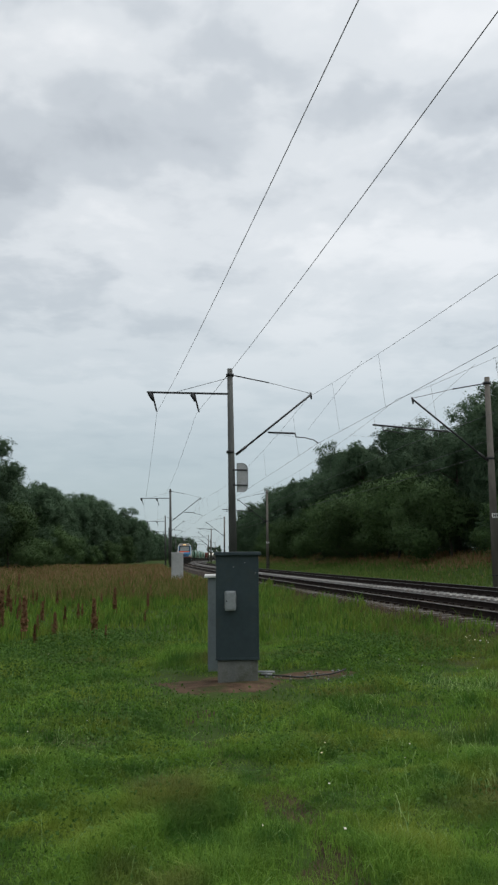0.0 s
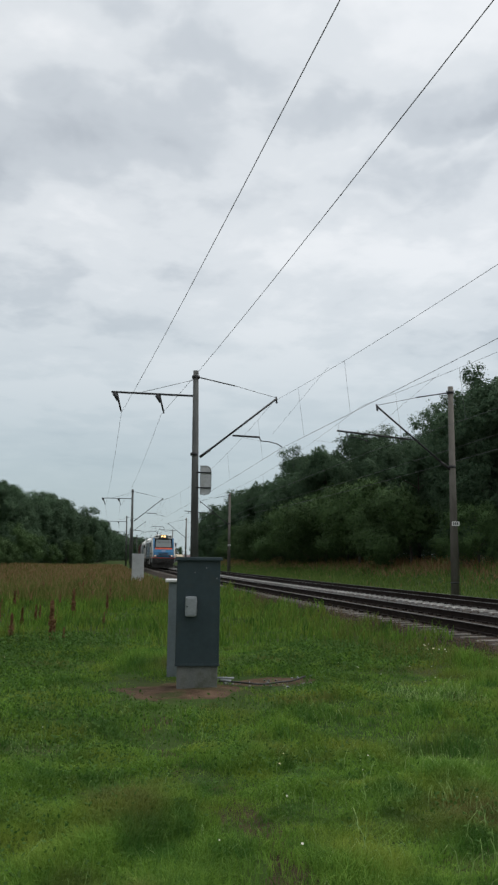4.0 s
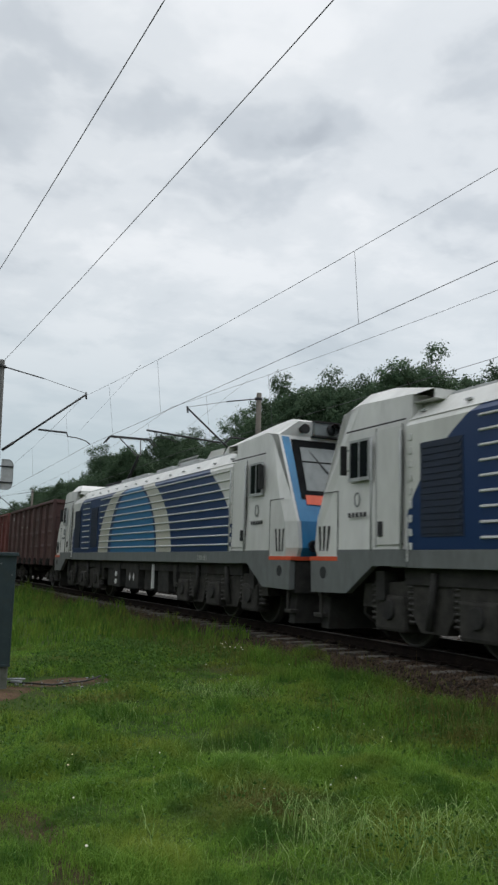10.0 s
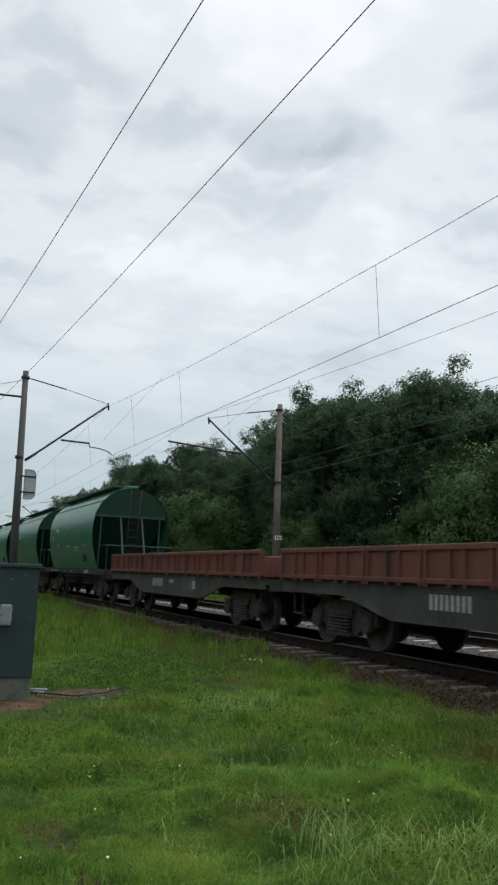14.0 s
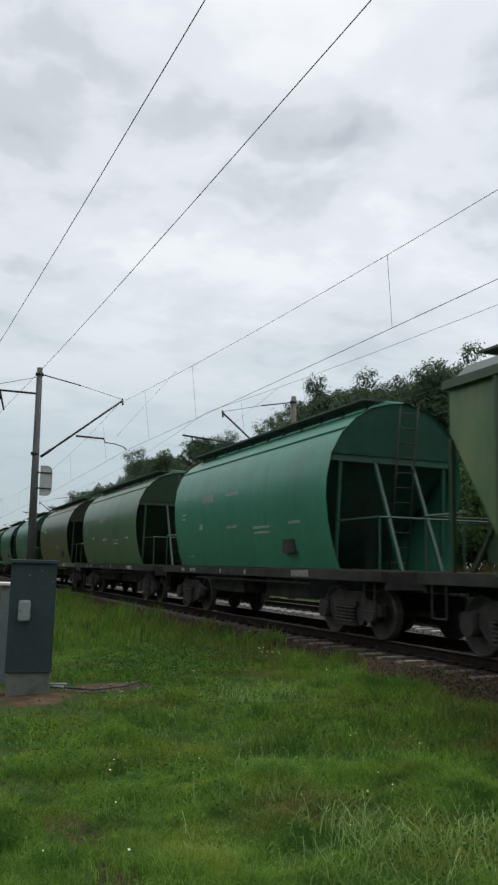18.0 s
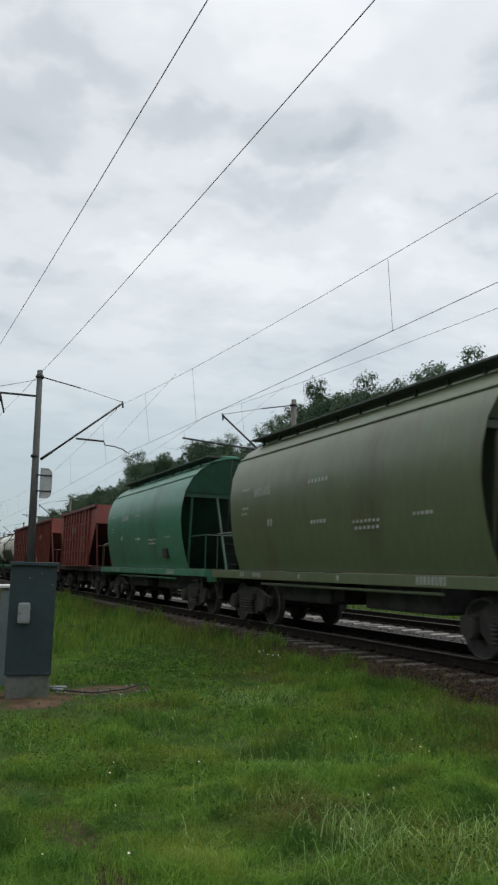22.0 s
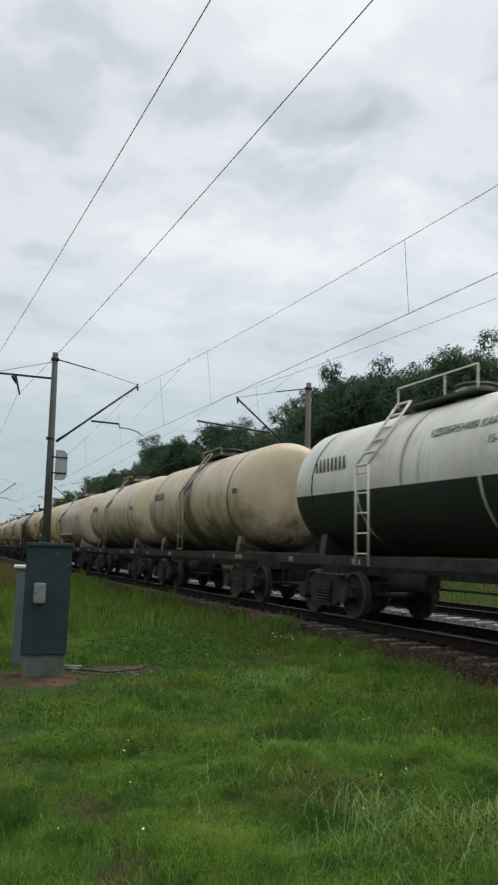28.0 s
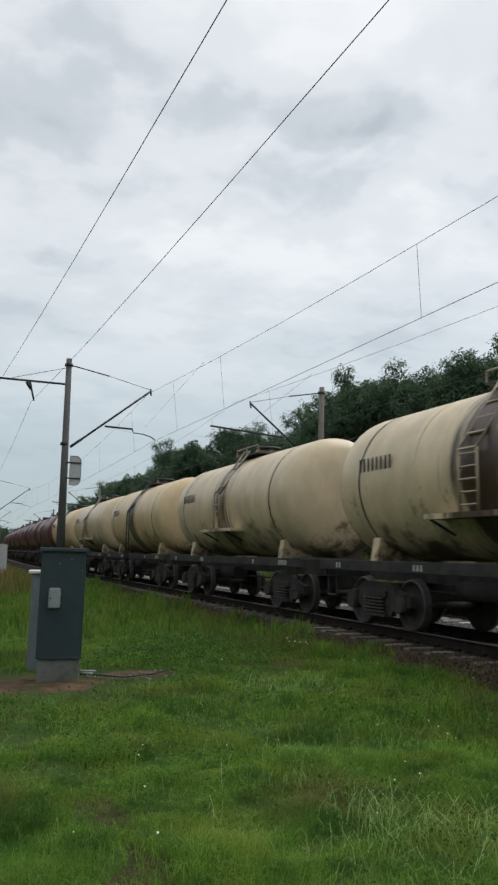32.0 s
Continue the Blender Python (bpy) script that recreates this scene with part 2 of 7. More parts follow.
def leaf_material(name, low_c, high_c, vary=0.25, patches=(), through_light=0.3):
    """Leaves and blades: each blade or clump a shade of its own, with some light through it; patches of other growth (colour, scale, from, to)."""
    m = bpy.data.materials.new(name)
    m.use_nodes = True
    n, l = m.node_tree.nodes, m.node_tree.links
    b = n["Principled BSDF"]
    b.inputs["Roughness"].default_value = 0.7
    b.inputs["Specular IOR Level"].default_value = 0.08
    geo = n.new("ShaderNodeNewGeometry")
    r = n.new("ShaderNodeValToRGB")
    r.color_ramp.elements[0].color, r.color_ramp.elements[1].color = (*low_c, 1), (*high_c, 1)
    l.new(geo.outputs["Random Per Island"], r.inputs[0])
    tc = n.new("ShaderNodeTexCoord")
    colour = r.outputs[0]
    for i, (pc, sc, lo, hi) in enumerate(patches):
        mp = n.new("ShaderNodeMapping")
        mp.inputs["Location"].default_value = (3.7 * i, 1.9 * i, 0)
        mp.inputs["Scale"].default_value = (1, 1, 0.05)
        l.new(tc.outputs["Object"], mp.inputs[0])
        t = n.new("ShaderNodeTexNoise")
        t.inputs["Scale"].default_value, t.inputs["Detail"].default_value, t.inputs["Roughness"].default_value = sc, 3, 0.55
        l.new(mp.outputs[0], t.inputs["Vector"])
        mr = n.new("ShaderNodeMapRange")
        mr.inputs[1].default_value, mr.inputs[2].default_value = lo, hi
        mr.inputs[4].default_value = 0.8
        l.new(t.outputs[0], mr.inputs[0])
        x = n.new("ShaderNodeMix")
        x.data_type = "RGBA"
        l.new(mr.outputs[0], x.inputs[0])
        l.new(colour, x.inputs[6])
        x.inputs[7].default_value = (*pc, 1)
        colour = x.outputs[2]
    t = n.new("ShaderNodeTexNoise")
    t.inputs["Scale"].default_value, t.inputs["Detail"].default_value = 0.7, 5
    l.new(tc.outputs["Object"], t.inputs["Vector"])
    oi = n.new("ShaderNodeObjectInfo")
    ad = n.new("ShaderNodeMath")
    l.new(t.outputs[0], ad.inputs[0])
    l.new(oi.outputs["Random"], ad.inputs[1])
    mr = n.new("ShaderNodeMapRange")
    mr.inputs[1].default_value, mr.inputs[2].default_value = 0.3, 1.7
    mr.inputs[3].default_value, mr.inputs[4].default_value = 1 - vary * 1.6, 1 + vary * 1.6
    l.new(ad.outputs[0], mr.inputs[0])
    h = n.new("ShaderNodeHueSaturation")
    l.new(mr.outputs[0], h.inputs["Value"])
    l.new(colour, h.inputs["Color"])
    l.new(h.outputs[0], b.inputs["Base Color"])
    tr = n.new("ShaderNodeBsdfTranslucent")
    l.new(h.outputs[0], tr.inputs[0])
    mx = n.new("ShaderNodeMixShader")
    mx.inputs[0].default_value = through_light
    l.new(b.outputs[0], mx.inputs[1])
    l.new(tr.outputs[0], mx.inputs[2])
    l.new(mx.outputs[0], n["Material Output"].inputs[0])
    return m


EARTH = material("meadow_soil", (0.026, 0.050, 0.012), (0.048, 0.078, 0.018), 0.6, 0.95, 0.6, 9, stain=(0.055, 0.050, 0.022), stain_scale=0.25, stain_at=(0.5, 0.7), gloss=0.06)
BALLAST = material("ballast_stone", (0.018, 0.015, 0.013), (0.060, 0.049, 0.041), 14, 0.9, 1.0, 30, stain=(0.06, 0.04, 0.03), stain_scale=0.5, gloss=0.06)
CONCRETE = material("sleeper_concrete", (0.27, 0.262, 0.245), (0.42, 0.41, 0.385), 3, 0.85, 0.3, 40, stain=(0.10, 0.085, 0.068), stain_scale=1.2, stain_at=(0.54, 0.70), vary=0.25, gloss=0.06)
# near track: dirt stains, and the train's shade put into the base colour
SHADED_CONCRETE = material("shaded_sleeper_concrete", (0.125, 0.115, 0.10), (0.235, 0.22, 0.20), 3, 0.85, 0.3, 40, stain=(0.07, 0.056, 0.043), stain_scale=1.6, stain_at=(0.48, 0.66), vary=0.25, gloss=0.06)
GREY_BALLAST = material("clean_ballast_stone", (0.035, 0.034, 0.033), (0.125, 0.122, 0.118), 14, 0.9, 1.0, 30, stain=(0.06, 0.052, 0.045), stain_scale=0.5, gloss=0.06)
POST = material("post_concrete", (0.080, 0.083, 0.080), (0.135, 0.138, 0.132), 1.5, 0.9, 0.3, 35, stain=(0.058, 0.058, 0.055), stain_scale=0.8, stretch=(1, 1, 0.25), gloss=0.06)
POST_WARM = material("warm_post_concrete", (0.115, 0.105, 0.092), (0.185, 0.172, 0.152), 1.5, 0.9, 0.3, 35, stain=(0.08, 0.072, 0.062), stain_scale=0.8, stretch=(1, 1, 0.25), gloss=0.06)
SHOULDER = material("fouled_ballast", (0.028, 0.020, 0.014), (0.075, 0.053, 0.037), 9, 0.95, 1.0, 30, stain=(0.045, 0.05, 0.022), stain_scale=0.9, stain_at=(0.55, 0.7), gloss=0.06)
RAIL_SIDE = material("rusty_rail", (0.016, 0.012, 0.011), (0.030, 0.023, 0.020), 5, 0.8, 0.2, 60, gloss=0.06)
RAIL_TOP = material("polished_rail", (0.09, 0.085, 0.08), (0.15, 0.145, 0.14), 2, 0.5, 0.0, 60, metal=0.5, stretch=(1, 0.05, 1))
STEEL = material("dark_steel", (0.016, 0.017, 0.019), (0.032, 0.033, 0.036), 4, 0.6, 0.1, 50)
WIRE = material("wire_metal", (0.07, 0.07, 0.075), (0.11, 0.11, 0.115), 3, 0.6, 0, 50)
CABINET = material("grey_blue_paint", (0.030, 0.046, 0.052), (0.041, 0.060, 0.067), 1.6, 0.5, 0.05, 60, stain=(0.045, 0.056, 0.055), stain_scale=2.5, gloss=0.25)
CAB_BASE = material("base_concrete", (0.13, 0.14, 0.13), (0.20, 0.205, 0.19), 4, 0.9, 0.4, 30, stain=(0.075, 0.085, 0.055), stain_scale=2.0, gloss=0.1)
PALE = material("pale_grey_paint", (0.22, 0.24, 0.25), (0.28, 0.30, 0.31), 3, 0.5, 0.05, 60)
WHITE = material("white_paint", (0.62, 0.62, 0.60), (0.74, 0.74, 0.72), 1.2, 0.5, 0.05, 40, stain=(0.42, 0.41, 0.38), stain_scale=1.6, stain_at=(0.58, 0.8))
BLACK = material("black_rubber", (0.012, 0.012, 0.012), (0.03, 0.03, 0.03), 6, 0.6)
SOIL = material("bare_soil", (0.050, 0.034, 0.022), (0.125, 0.082, 0.055), 5, 0.95, 0.9, 20, stain=(0.040, 0.052, 0.018), stain_scale=2.2, stain_at=(0.52, 0.66), gloss=0.06)
TRODDEN = material("trodden_soil", (0.030, 0.026, 0.013), (0.070, 0.054, 0.030), 6, 0.95, 0.9, 25, gloss=0.06)
BARK = material("bark", (0.035, 0.03, 0.025), (0.09, 0.075, 0.06), 4, 0.95, 0.8, 18, stretch=(1, 1, 0.2))
GRASS = leaf_material("grass_blades", (0.078, 0.173, 0.023), (0.186, 0.308, 0.051), 0.32,
                      (((0.040, 0.112, 0.021), 2.4, 0.50, 0.62), ((0.200, 0.250, 0.041), 1.05, 0.50, 0.66), ((0.130, 0.110, 0.040), 0.72, 0.54, 0.70), ((0.032, 0.094, 0.020), 0.8, 0.54, 0.68)))
TALL = leaf_material("tall_grass", (0.10, 0.145, 0.028), (0.24, 0.235, 0.080))
SORREL = leaf_material("brown_seed_heads", (0.20, 0.115, 0.055), (0.34, 0.235, 0.125))
LEAF = leaf_material("broad_leaves", (0.050, 0.090, 0.053), (0.088, 0.138, 0.074), 0.22, through_light=0.27)
NEEDLE = leaf_material("spruce_needles", (0.020, 0.046, 0.028), (0.040, 0.070, 0.040), 0.15, through_light=0.1)


# ---- mesh helpers ----
def mesh_of(bm, name, mat, smooth_faces=False):
    me = bpy.data.meshes.new(name)
    bm.to_mesh(me)
    bm.free()
    for m in (mat if isinstance(mat, (list, tuple)) else [mat]):
        me.materials.append(m)
    if smooth_faces:
        for p in me.polygons:
            p.use_smooth = True
    return me


def part(name, bm, mat, parent, label="", m=None, smooth_faces=False):
    """One mesh object under a thing or a part."""
    ob = new(name, mesh_of(bm, name, mat, smooth_faces) if isinstance(bm, bmesh.types.BMesh) else bm)
    ob.parent = parent
    if m is not None:
        ob.matrix_basis = m
    return tagged(ob, label) if label else ob


def thing(name, m, label, category, group="", kind=""):
    ob = new(name)
    ob.matrix_basis = m
    ob.empty_display_size = 0.2
    return tagged(ob, label, category, group, kind)


def box(bm, x0, x1, y0, y1, z0, z1, bevel=0.0, mi=0):
    vs = [bm.verts.new(p) for p in ((x0, y0, z0), (x1, y0, z0), (x1, y1, z0), (x0, y1, z0), (x0, y0, z1), (x1, y0, z1), (x1, y1, z1), (x0, y1, z1))]
    fs = [bm.faces.new([vs[i] for i in f]) for f in ((3, 2, 1, 0), (4, 5, 6, 7), (0, 1, 5, 4), (1, 2, 6, 5), (2, 3, 7, 6), (3, 0, 4, 7))]
    for f in fs:
        f.material_index = mi
    if bevel:
        es = {e for f in fs for e in f.edges}
        bmesh.ops.bevel(bm, geom=list(es), offset=bevel, segments=2, affect="EDGES", profile=0.6)
    return bm


def boxed(*args, **kw):
    return box(bmesh.new(), *args, **kw)


def tube(bm, a, b, r0, r1=None, n=8, caps=True, mi=0):
    """A round bar from a to b."""
    a, b = Vector(a), Vector(b)
    r1 = r0 if r1 is None else r1
    d = (b - a).normalized()
    u = d.orthogonal().normalized()
    w = d.cross(u)
    rings = []
    for p, r in ((a, r0), (b, r1)):
        rings.append([bm.verts.new(p + (u * math.cos(2 * math.pi * i / n) + w * math.sin(2 * math.pi * i / n)) * r) for i in range(n)])
    for i in range(n):
        f = bm.faces.new((rings[0][i], rings[0][(i + 1) % n], rings[1][(i + 1) % n], rings[1][i]))
        f.smooth, f.material_index = n > 5, mi
    if caps:
        bm.faces.new(rings[0][::-1]).material_index = mi
        bm.faces.new(rings[1]).material_index = mi
    return bm


def path_tube(bm, pts, r, n=6):
    for a, b in zip(pts, pts[1:]):
        tube(bm, a, b, r, n=n)
    return bm


def swept(bm, pts, r, n=6):
    """One unbroken round bar along the points."""
    rings = []
    for i, p in enumerate(pts):
        d = (Vector(pts[min(i + 1, len(pts) - 1)]) - Vector(pts[max(i - 1, 0)])).normalized()
        u = d.cross(Vector((0, 0, 1))).normalized()
        w = u.cross(d)
        rings.append([bm.verts.new(Vector(p) + (u * math.cos(2 * math.pi * k / n) + w * math.sin(2 * math.pi * k / n)) * r) for k in range(n)])
    for a, b in zip(rings, rings[1:]):
        for k in range(n):
            bm.faces.new((a[k], a[(k + 1) % n], b[(k + 1) % n], b[k])).smooth = True
    return bm


def prism(bm, outline, y0, y1, axis="y", mi=0):
    """An outline of (x, z) pushed from y0 to y1; axis x: an outline of (y, z) pushed along x."""
    def v(p, d):
        return (p[0], d, p[1]) if axis == "y" else (d, p[0], p[1]) if axis == "x" else (p[0], p[1], d)
    a = [bm.verts.new(v(p, y0)) for p in outline]
    b = [bm.verts.new(v(p, y1)) for p in outline]
    n = len(outline)
    fs = [bm.faces.new((a[i], a[(i + 1) % n], b[(i + 1) % n], b[i])) for i in range(n)]
    fs += [bm.faces.new(a[::-1]), bm.faces.new(b)]
    for f in fs:
        f.material_index = mi
    bmesh.ops.recalc_face_normals(bm, faces=fs)
    return bm


def quads(name, verts, faces, mat, parent=None, smooth_faces=False):
    """A mesh of many quads from numpy arrays."""
    me = bpy.data.meshes.new(name)
    verts, faces = np.asarray(verts, np.float32), np.asarray(faces, np.int32)
    me.vertices.add(len(verts))
    me.vertices.foreach_set("co", verts.ravel())
    me.loops.add(faces.size)
    me.loops.foreach_set("vertex_index", faces.ravel())
    me.polygons.add(len(faces))
    me.polygons.foreach_set("loop_start", np.arange(0, faces.size, faces.shape[1], dtype=np.int32))
    me.update(calc_edges=True)
    me.materials.append(mat)
    if smooth_faces:
        me.polygons.foreach_set("use_smooth", np.ones(len(faces), bool))
    return me


# ---- ground ----
def build_ground():
    lats = [-2400, -1200, -600, -300, -160, -100, -70, -50, -40, -32, -26, -21, -17, -14, -12, -10.5] + [-9 + 0.5 * i for i in range(52)] \
        + [17.2, 18, 19.5, 21, 23, 25.5, 28, 31, 35, 40, 50, 70, 110, 180, 320, 600, 1100, 1900]
    ss = [-3000, -2000, -1200, -700, -400, -200, -100, -60, -35, -20, -10] + [-4 + 0.6 * i for i in range(70)] \
        + [40, 43, 46, 50, 55, 60, 66, 73, 82, 92, 105, 120, 140, 165, 200, 240, 300, 380, 480, 600, 800, 1100, 1600, 2300, 3000]
    verts = [tuple(at(s, la, ground_z(s, la))) for s in ss for la in lats]
    w = len(lats)
    faces = [(i * w + j, i * w + j + 1, (i + 1) * w + j + 1, (i + 1) * w + j) for i in range(len(ss) - 1) for j in range(w - 1)]
    ob = new("ground", quads("ground", verts, faces, EARTH, smooth_faces=True))
    tagged(ob, "green meadow ground with soil showing through beside the railway", "ground", kind="structure")


build_ground()


def strip(bm, profile, ss, closed=True, mi=0):
    """A profile of (lat, z) swept along the line."""
    rings = [[bm.verts.new(at(s, la, z)) for la, z in profile] for s in ss]
    n = len(profile)
    for a, b in zip(rings, rings[1:]):
        for i in range(n if closed else n - 1):
            bm.faces.new((a[i], a[(i + 1) % n], b[(i + 1) % n], b[i])).material_index = mi
    return bm


LONG = [-700 + 20 * i for i in range(35)] + [4 * i for i in range(40)] + [160 + 20 * i for i in range(40)]


def build_track():
    bed = bmesh.new()
    prof = [(6.9, -0.62), (7.2, -0.44), (7.5, -0.29), (7.75, -0.228), (7.95, -0.222), (8.2, -0.222), (8.27, -0.19), (8.42, -0.20), (8.62, -0.186), (9.0, -0.178), (9.6, -0.178), (9.96, -0.186), (10.16, -0.20), (10.31, -0.19), (10.38, -0.222), (10.7, -0.212), (10.9, -0.23), (11.3, -0.30), (12.0, -0.33), (12.35, -0.27), (12.6, -0.215), (12.98, -0.222), (13.05, -0.19), (13.4, -0.186), (13.8, -0.178), (14.4, -0.178), (14.74, -0.186), (15.09, -0.19), (15.16, -0.222),
            (15.5, -0.215), (15.95, -0.30), (16.7, -0.62)]
    strip(bed, prof, LONG, closed=False)
    for i, f in enumerate(bed.faces):
        f.material_index = 1 if prof[i % (len(prof) - 1)][0] > 10.6 else 0
    ob = new("ballast_bed", mesh_of(bed, "ballast_bed", [BALLAST, GREY_BALLAST]))
    tagged(ob, "grey crushed stone ballast bed under two tracks", "ballast", kind="structure")
    # fouled shoulder, earth over the sleepers' ends
    soil = bmesh.new()
    ss = [-60 + 3 * i for i in range(20)] + [0.7 * i for i in range(60)]
    rows = []
    for s in ss:
        sink = 0.22 * smooth(11.5, 18, s)
        rows.append([soil.verts.new(at(s, la + 0.06 * math.sin(s * 1.3 + la) + 0.05 * math.sin(s * 2.9), z - sink + 0.012 * math.sin(s * 3.7 + la * 4)))
                     for la, z in ((6.8, -0.62), (7.05, -0.46), (7.35, -0.33), (7.7, -0.235), (8.0, -0.214), (8.25, -0.22), (8.45, -0.29))])
    for a, b in zip(rows, rows[1:]):
        for i in range(6):
            soil.faces.new((a[i], a[i + 1], b[i + 1], b[i]))
    ob = new("ballast_shoulder", mesh_of(soil, "ballast_shoulder", SHOULDER, True))
    tagged(ob, "brown earth and old stone along the edge of the ballast", "ballast", kind="structure")
    for name, centre, what in (("track_near", NEAR, "railway track on concrete sleepers, with polished rail heads"),
                               ("track_far", FAR, "second railway track on concrete sleepers beside the first")):
        tr = thing(name, pose(0, 0, 0), what, "railway track", kind="structure")
        for side in (-1, 1):
            c = centre + side * GAUGE / 2
            bm = bmesh.new()
            strip(bm, [(c - 0.075, -0.18), (c + 0.075, -0.18), (c + 0.07, -0.165), (c + 0.012, -0.145), (c + 0.010, -0.045), (c + 0.036, -0.032),
                       (c + 0.036, -0.006), (c - 0.036, -0.006), (c - 0.036, -0.032), (c - 0.010, -0.045), (c - 0.012, -0.145), (c - 0.07, -0.165)], LONG)
            rail = part("rail", bm, RAIL_SIDE, tr)
            bm = bmesh.new()
            strip(bm, [(c - 0.033, -0.006), (c + 0.033, -0.006), (c + 0.03, 0.0), (c - 0.03, 0.0)], LONG)
            part("rail_head", bm, RAIL_TOP, rail, "bright worn running surface")


build_track()


# ---- overhead line ----
def mast(s, lat, top, lean, feeder, side, plate):
    """Concrete pole with its cantilever. side: +1, the track lies to its right."""
    th = thing("overhead_line_mast", along(s, lat, 0), "tall tapered concrete overhead line mast standing in the grass" if side > 0 else
               "tall tapered concrete overhead line mast beside the far track", "mast", "overhead line masts")
    zb = -0.75
    bm = tube(bmesh.new(), (0, 0, zb), (lean * top, 0, top), 0.20, 0.125, 14)
    part("pole", bm, POST if side > 0 else POST_WARM, th)
    part("collar", tube(bmesh.new(), (lean * 0.35 * 0.9, 0, 0.32), (lean * 0.4, 0, 0.38), 0.208, 0.208, 14), STEEL, th)
    x = lean * 8
    zt, zm = (8.9, 6.2) if side > 0 else (8.56, 5.9)
    tip = side * 3.75
    # stay from the pole's head to the tip, in two pieces with an insulator
    part("stay", tube(bmesh.new(), (x, 0, top - 0.28), (side * 1.75, 0, top - 0.62), 0.028), STEEL, th)
    part("stay_wire", tube(bmesh.new(), (side * 1.75, 0, top - 0.62), (tip, 0, zt + 0.05), 0.012), WIRE, th)
    part("bracket", tube(bmesh.new(), (side * 0.42, 0, zm), (tip, 0, zt), 0.046), STEEL, th)
    part("foot_insulator", tube(bmesh.new(), (side * 0.14, 0, zm - 0.22), (side * 0.62, 0, zm + 0.16), 0.062, n=10), BLACK, th)
    if side > 0:
        a, b, pts = (1.66, 7.05), (2.95, 7.02), [(2.95, 7.02), (3.0, 6.85), (3.45, 6.82), (3.85, 6.72), (4.05, 6.58)]
    else:
        a, b, pts = (2.0, 7.04), (5.72, 7.31), [(5.25, 7.24), (5.22, 7.05), (4.7, 7.02), (4.2, 6.87)]
    part("registration_tube", tube(bmesh.new(), (side * a[0], 0, a[1]), (side * b[0], 0, b[1]), 0.045), STEEL, th)
    arm = path_tube(bmesh.new(), [(side * px, 0, pz) for px, pz in pts], 0.024)
    part("registration_arm", arm, STEEL, th)
    part("head_fitting", tube(bmesh.new(), (tip, -0.06, zt - 0.22), (tip, 0.06, zt + 0.1), 0.045), STEEL, th)
    for z in (zm - 0.1, top - 0.3):
        part("clamp", tube(bmesh.new(), (x - 0.02, 0, z - 0.06), (x - 0.02, 0, z + 0.06), 0.185, n=12), STEEL, th)
    if feeder:
        part("feeder_arm", boxed(-4.0, 0.0, -0.05, 0.05, 8.80, 8.88, bevel=0.01), STEEL, th)
        part("arm_stay", tube(bmesh.new(), (-0.05, 0, 9.65), (-2.6, 0, 8.9), 0.012), WIRE, th)
        for dx in (-3.75, -1.8):
            part("insulator", tube(bmesh.new(), (dx, 0, 8.8), (dx + 0.22, 0, 7.95), 0.05, 0.035, 8), BLACK, th)
            part("insulator_cap", tube(bmesh.new(), (dx - 0.12, 0, 8.79), (dx + 0.05, 0, 8.45), 0.10, 0.05, 8), STEEL, th)
    if plate:
        p = part("number_plate", boxed(-0.19, 0.19, -0.235, -0.222, 3.0, 3.2), WHITE, th, "small white plate with dark bars")
        for i in range(3):
            part("bar", boxed(-0.13 + i * 0.095, -0.07 + i * 0.095, -0.239, -0.2355, 3.04, 3.16), BLACK, p)
        part("cable", tube(bmesh.new(), (0.24, -0.05, -0.3), (0.1, 0, 6.0), 0.012), WIRE, th)
    return th


def build_masts():
    for i, s in enumerate((-33, 37.1, 105, 172, 240, 308, 376, 444)):
        mast(s, 5.12 if i else 6.6, 10.04, -0.013, True, 1, False)
    for s in (-33, 36.0, 103, 170, 238, 306, 374, 442):
        th = mast(s, 17.25, 9.71, 0.0, False, -1, True)


build_masts()


def sagging(a, b, sag, n=14):
    return [a.lerp(b, i / n) - Vector((0, 0, sag * 4 * (i / n) * (1 - i / n))) for i in range(n + 1)]


def wire(name, spans, r, label):
    bm = bmesh.new()
    for a, b, sag in spans:
        path_tube(bm, sagging(a, b, sag), r, n=5)
    ob = new(name, mesh_of(bm, name, WIRE))
    tagged(ob, label, "wire")
    return ob


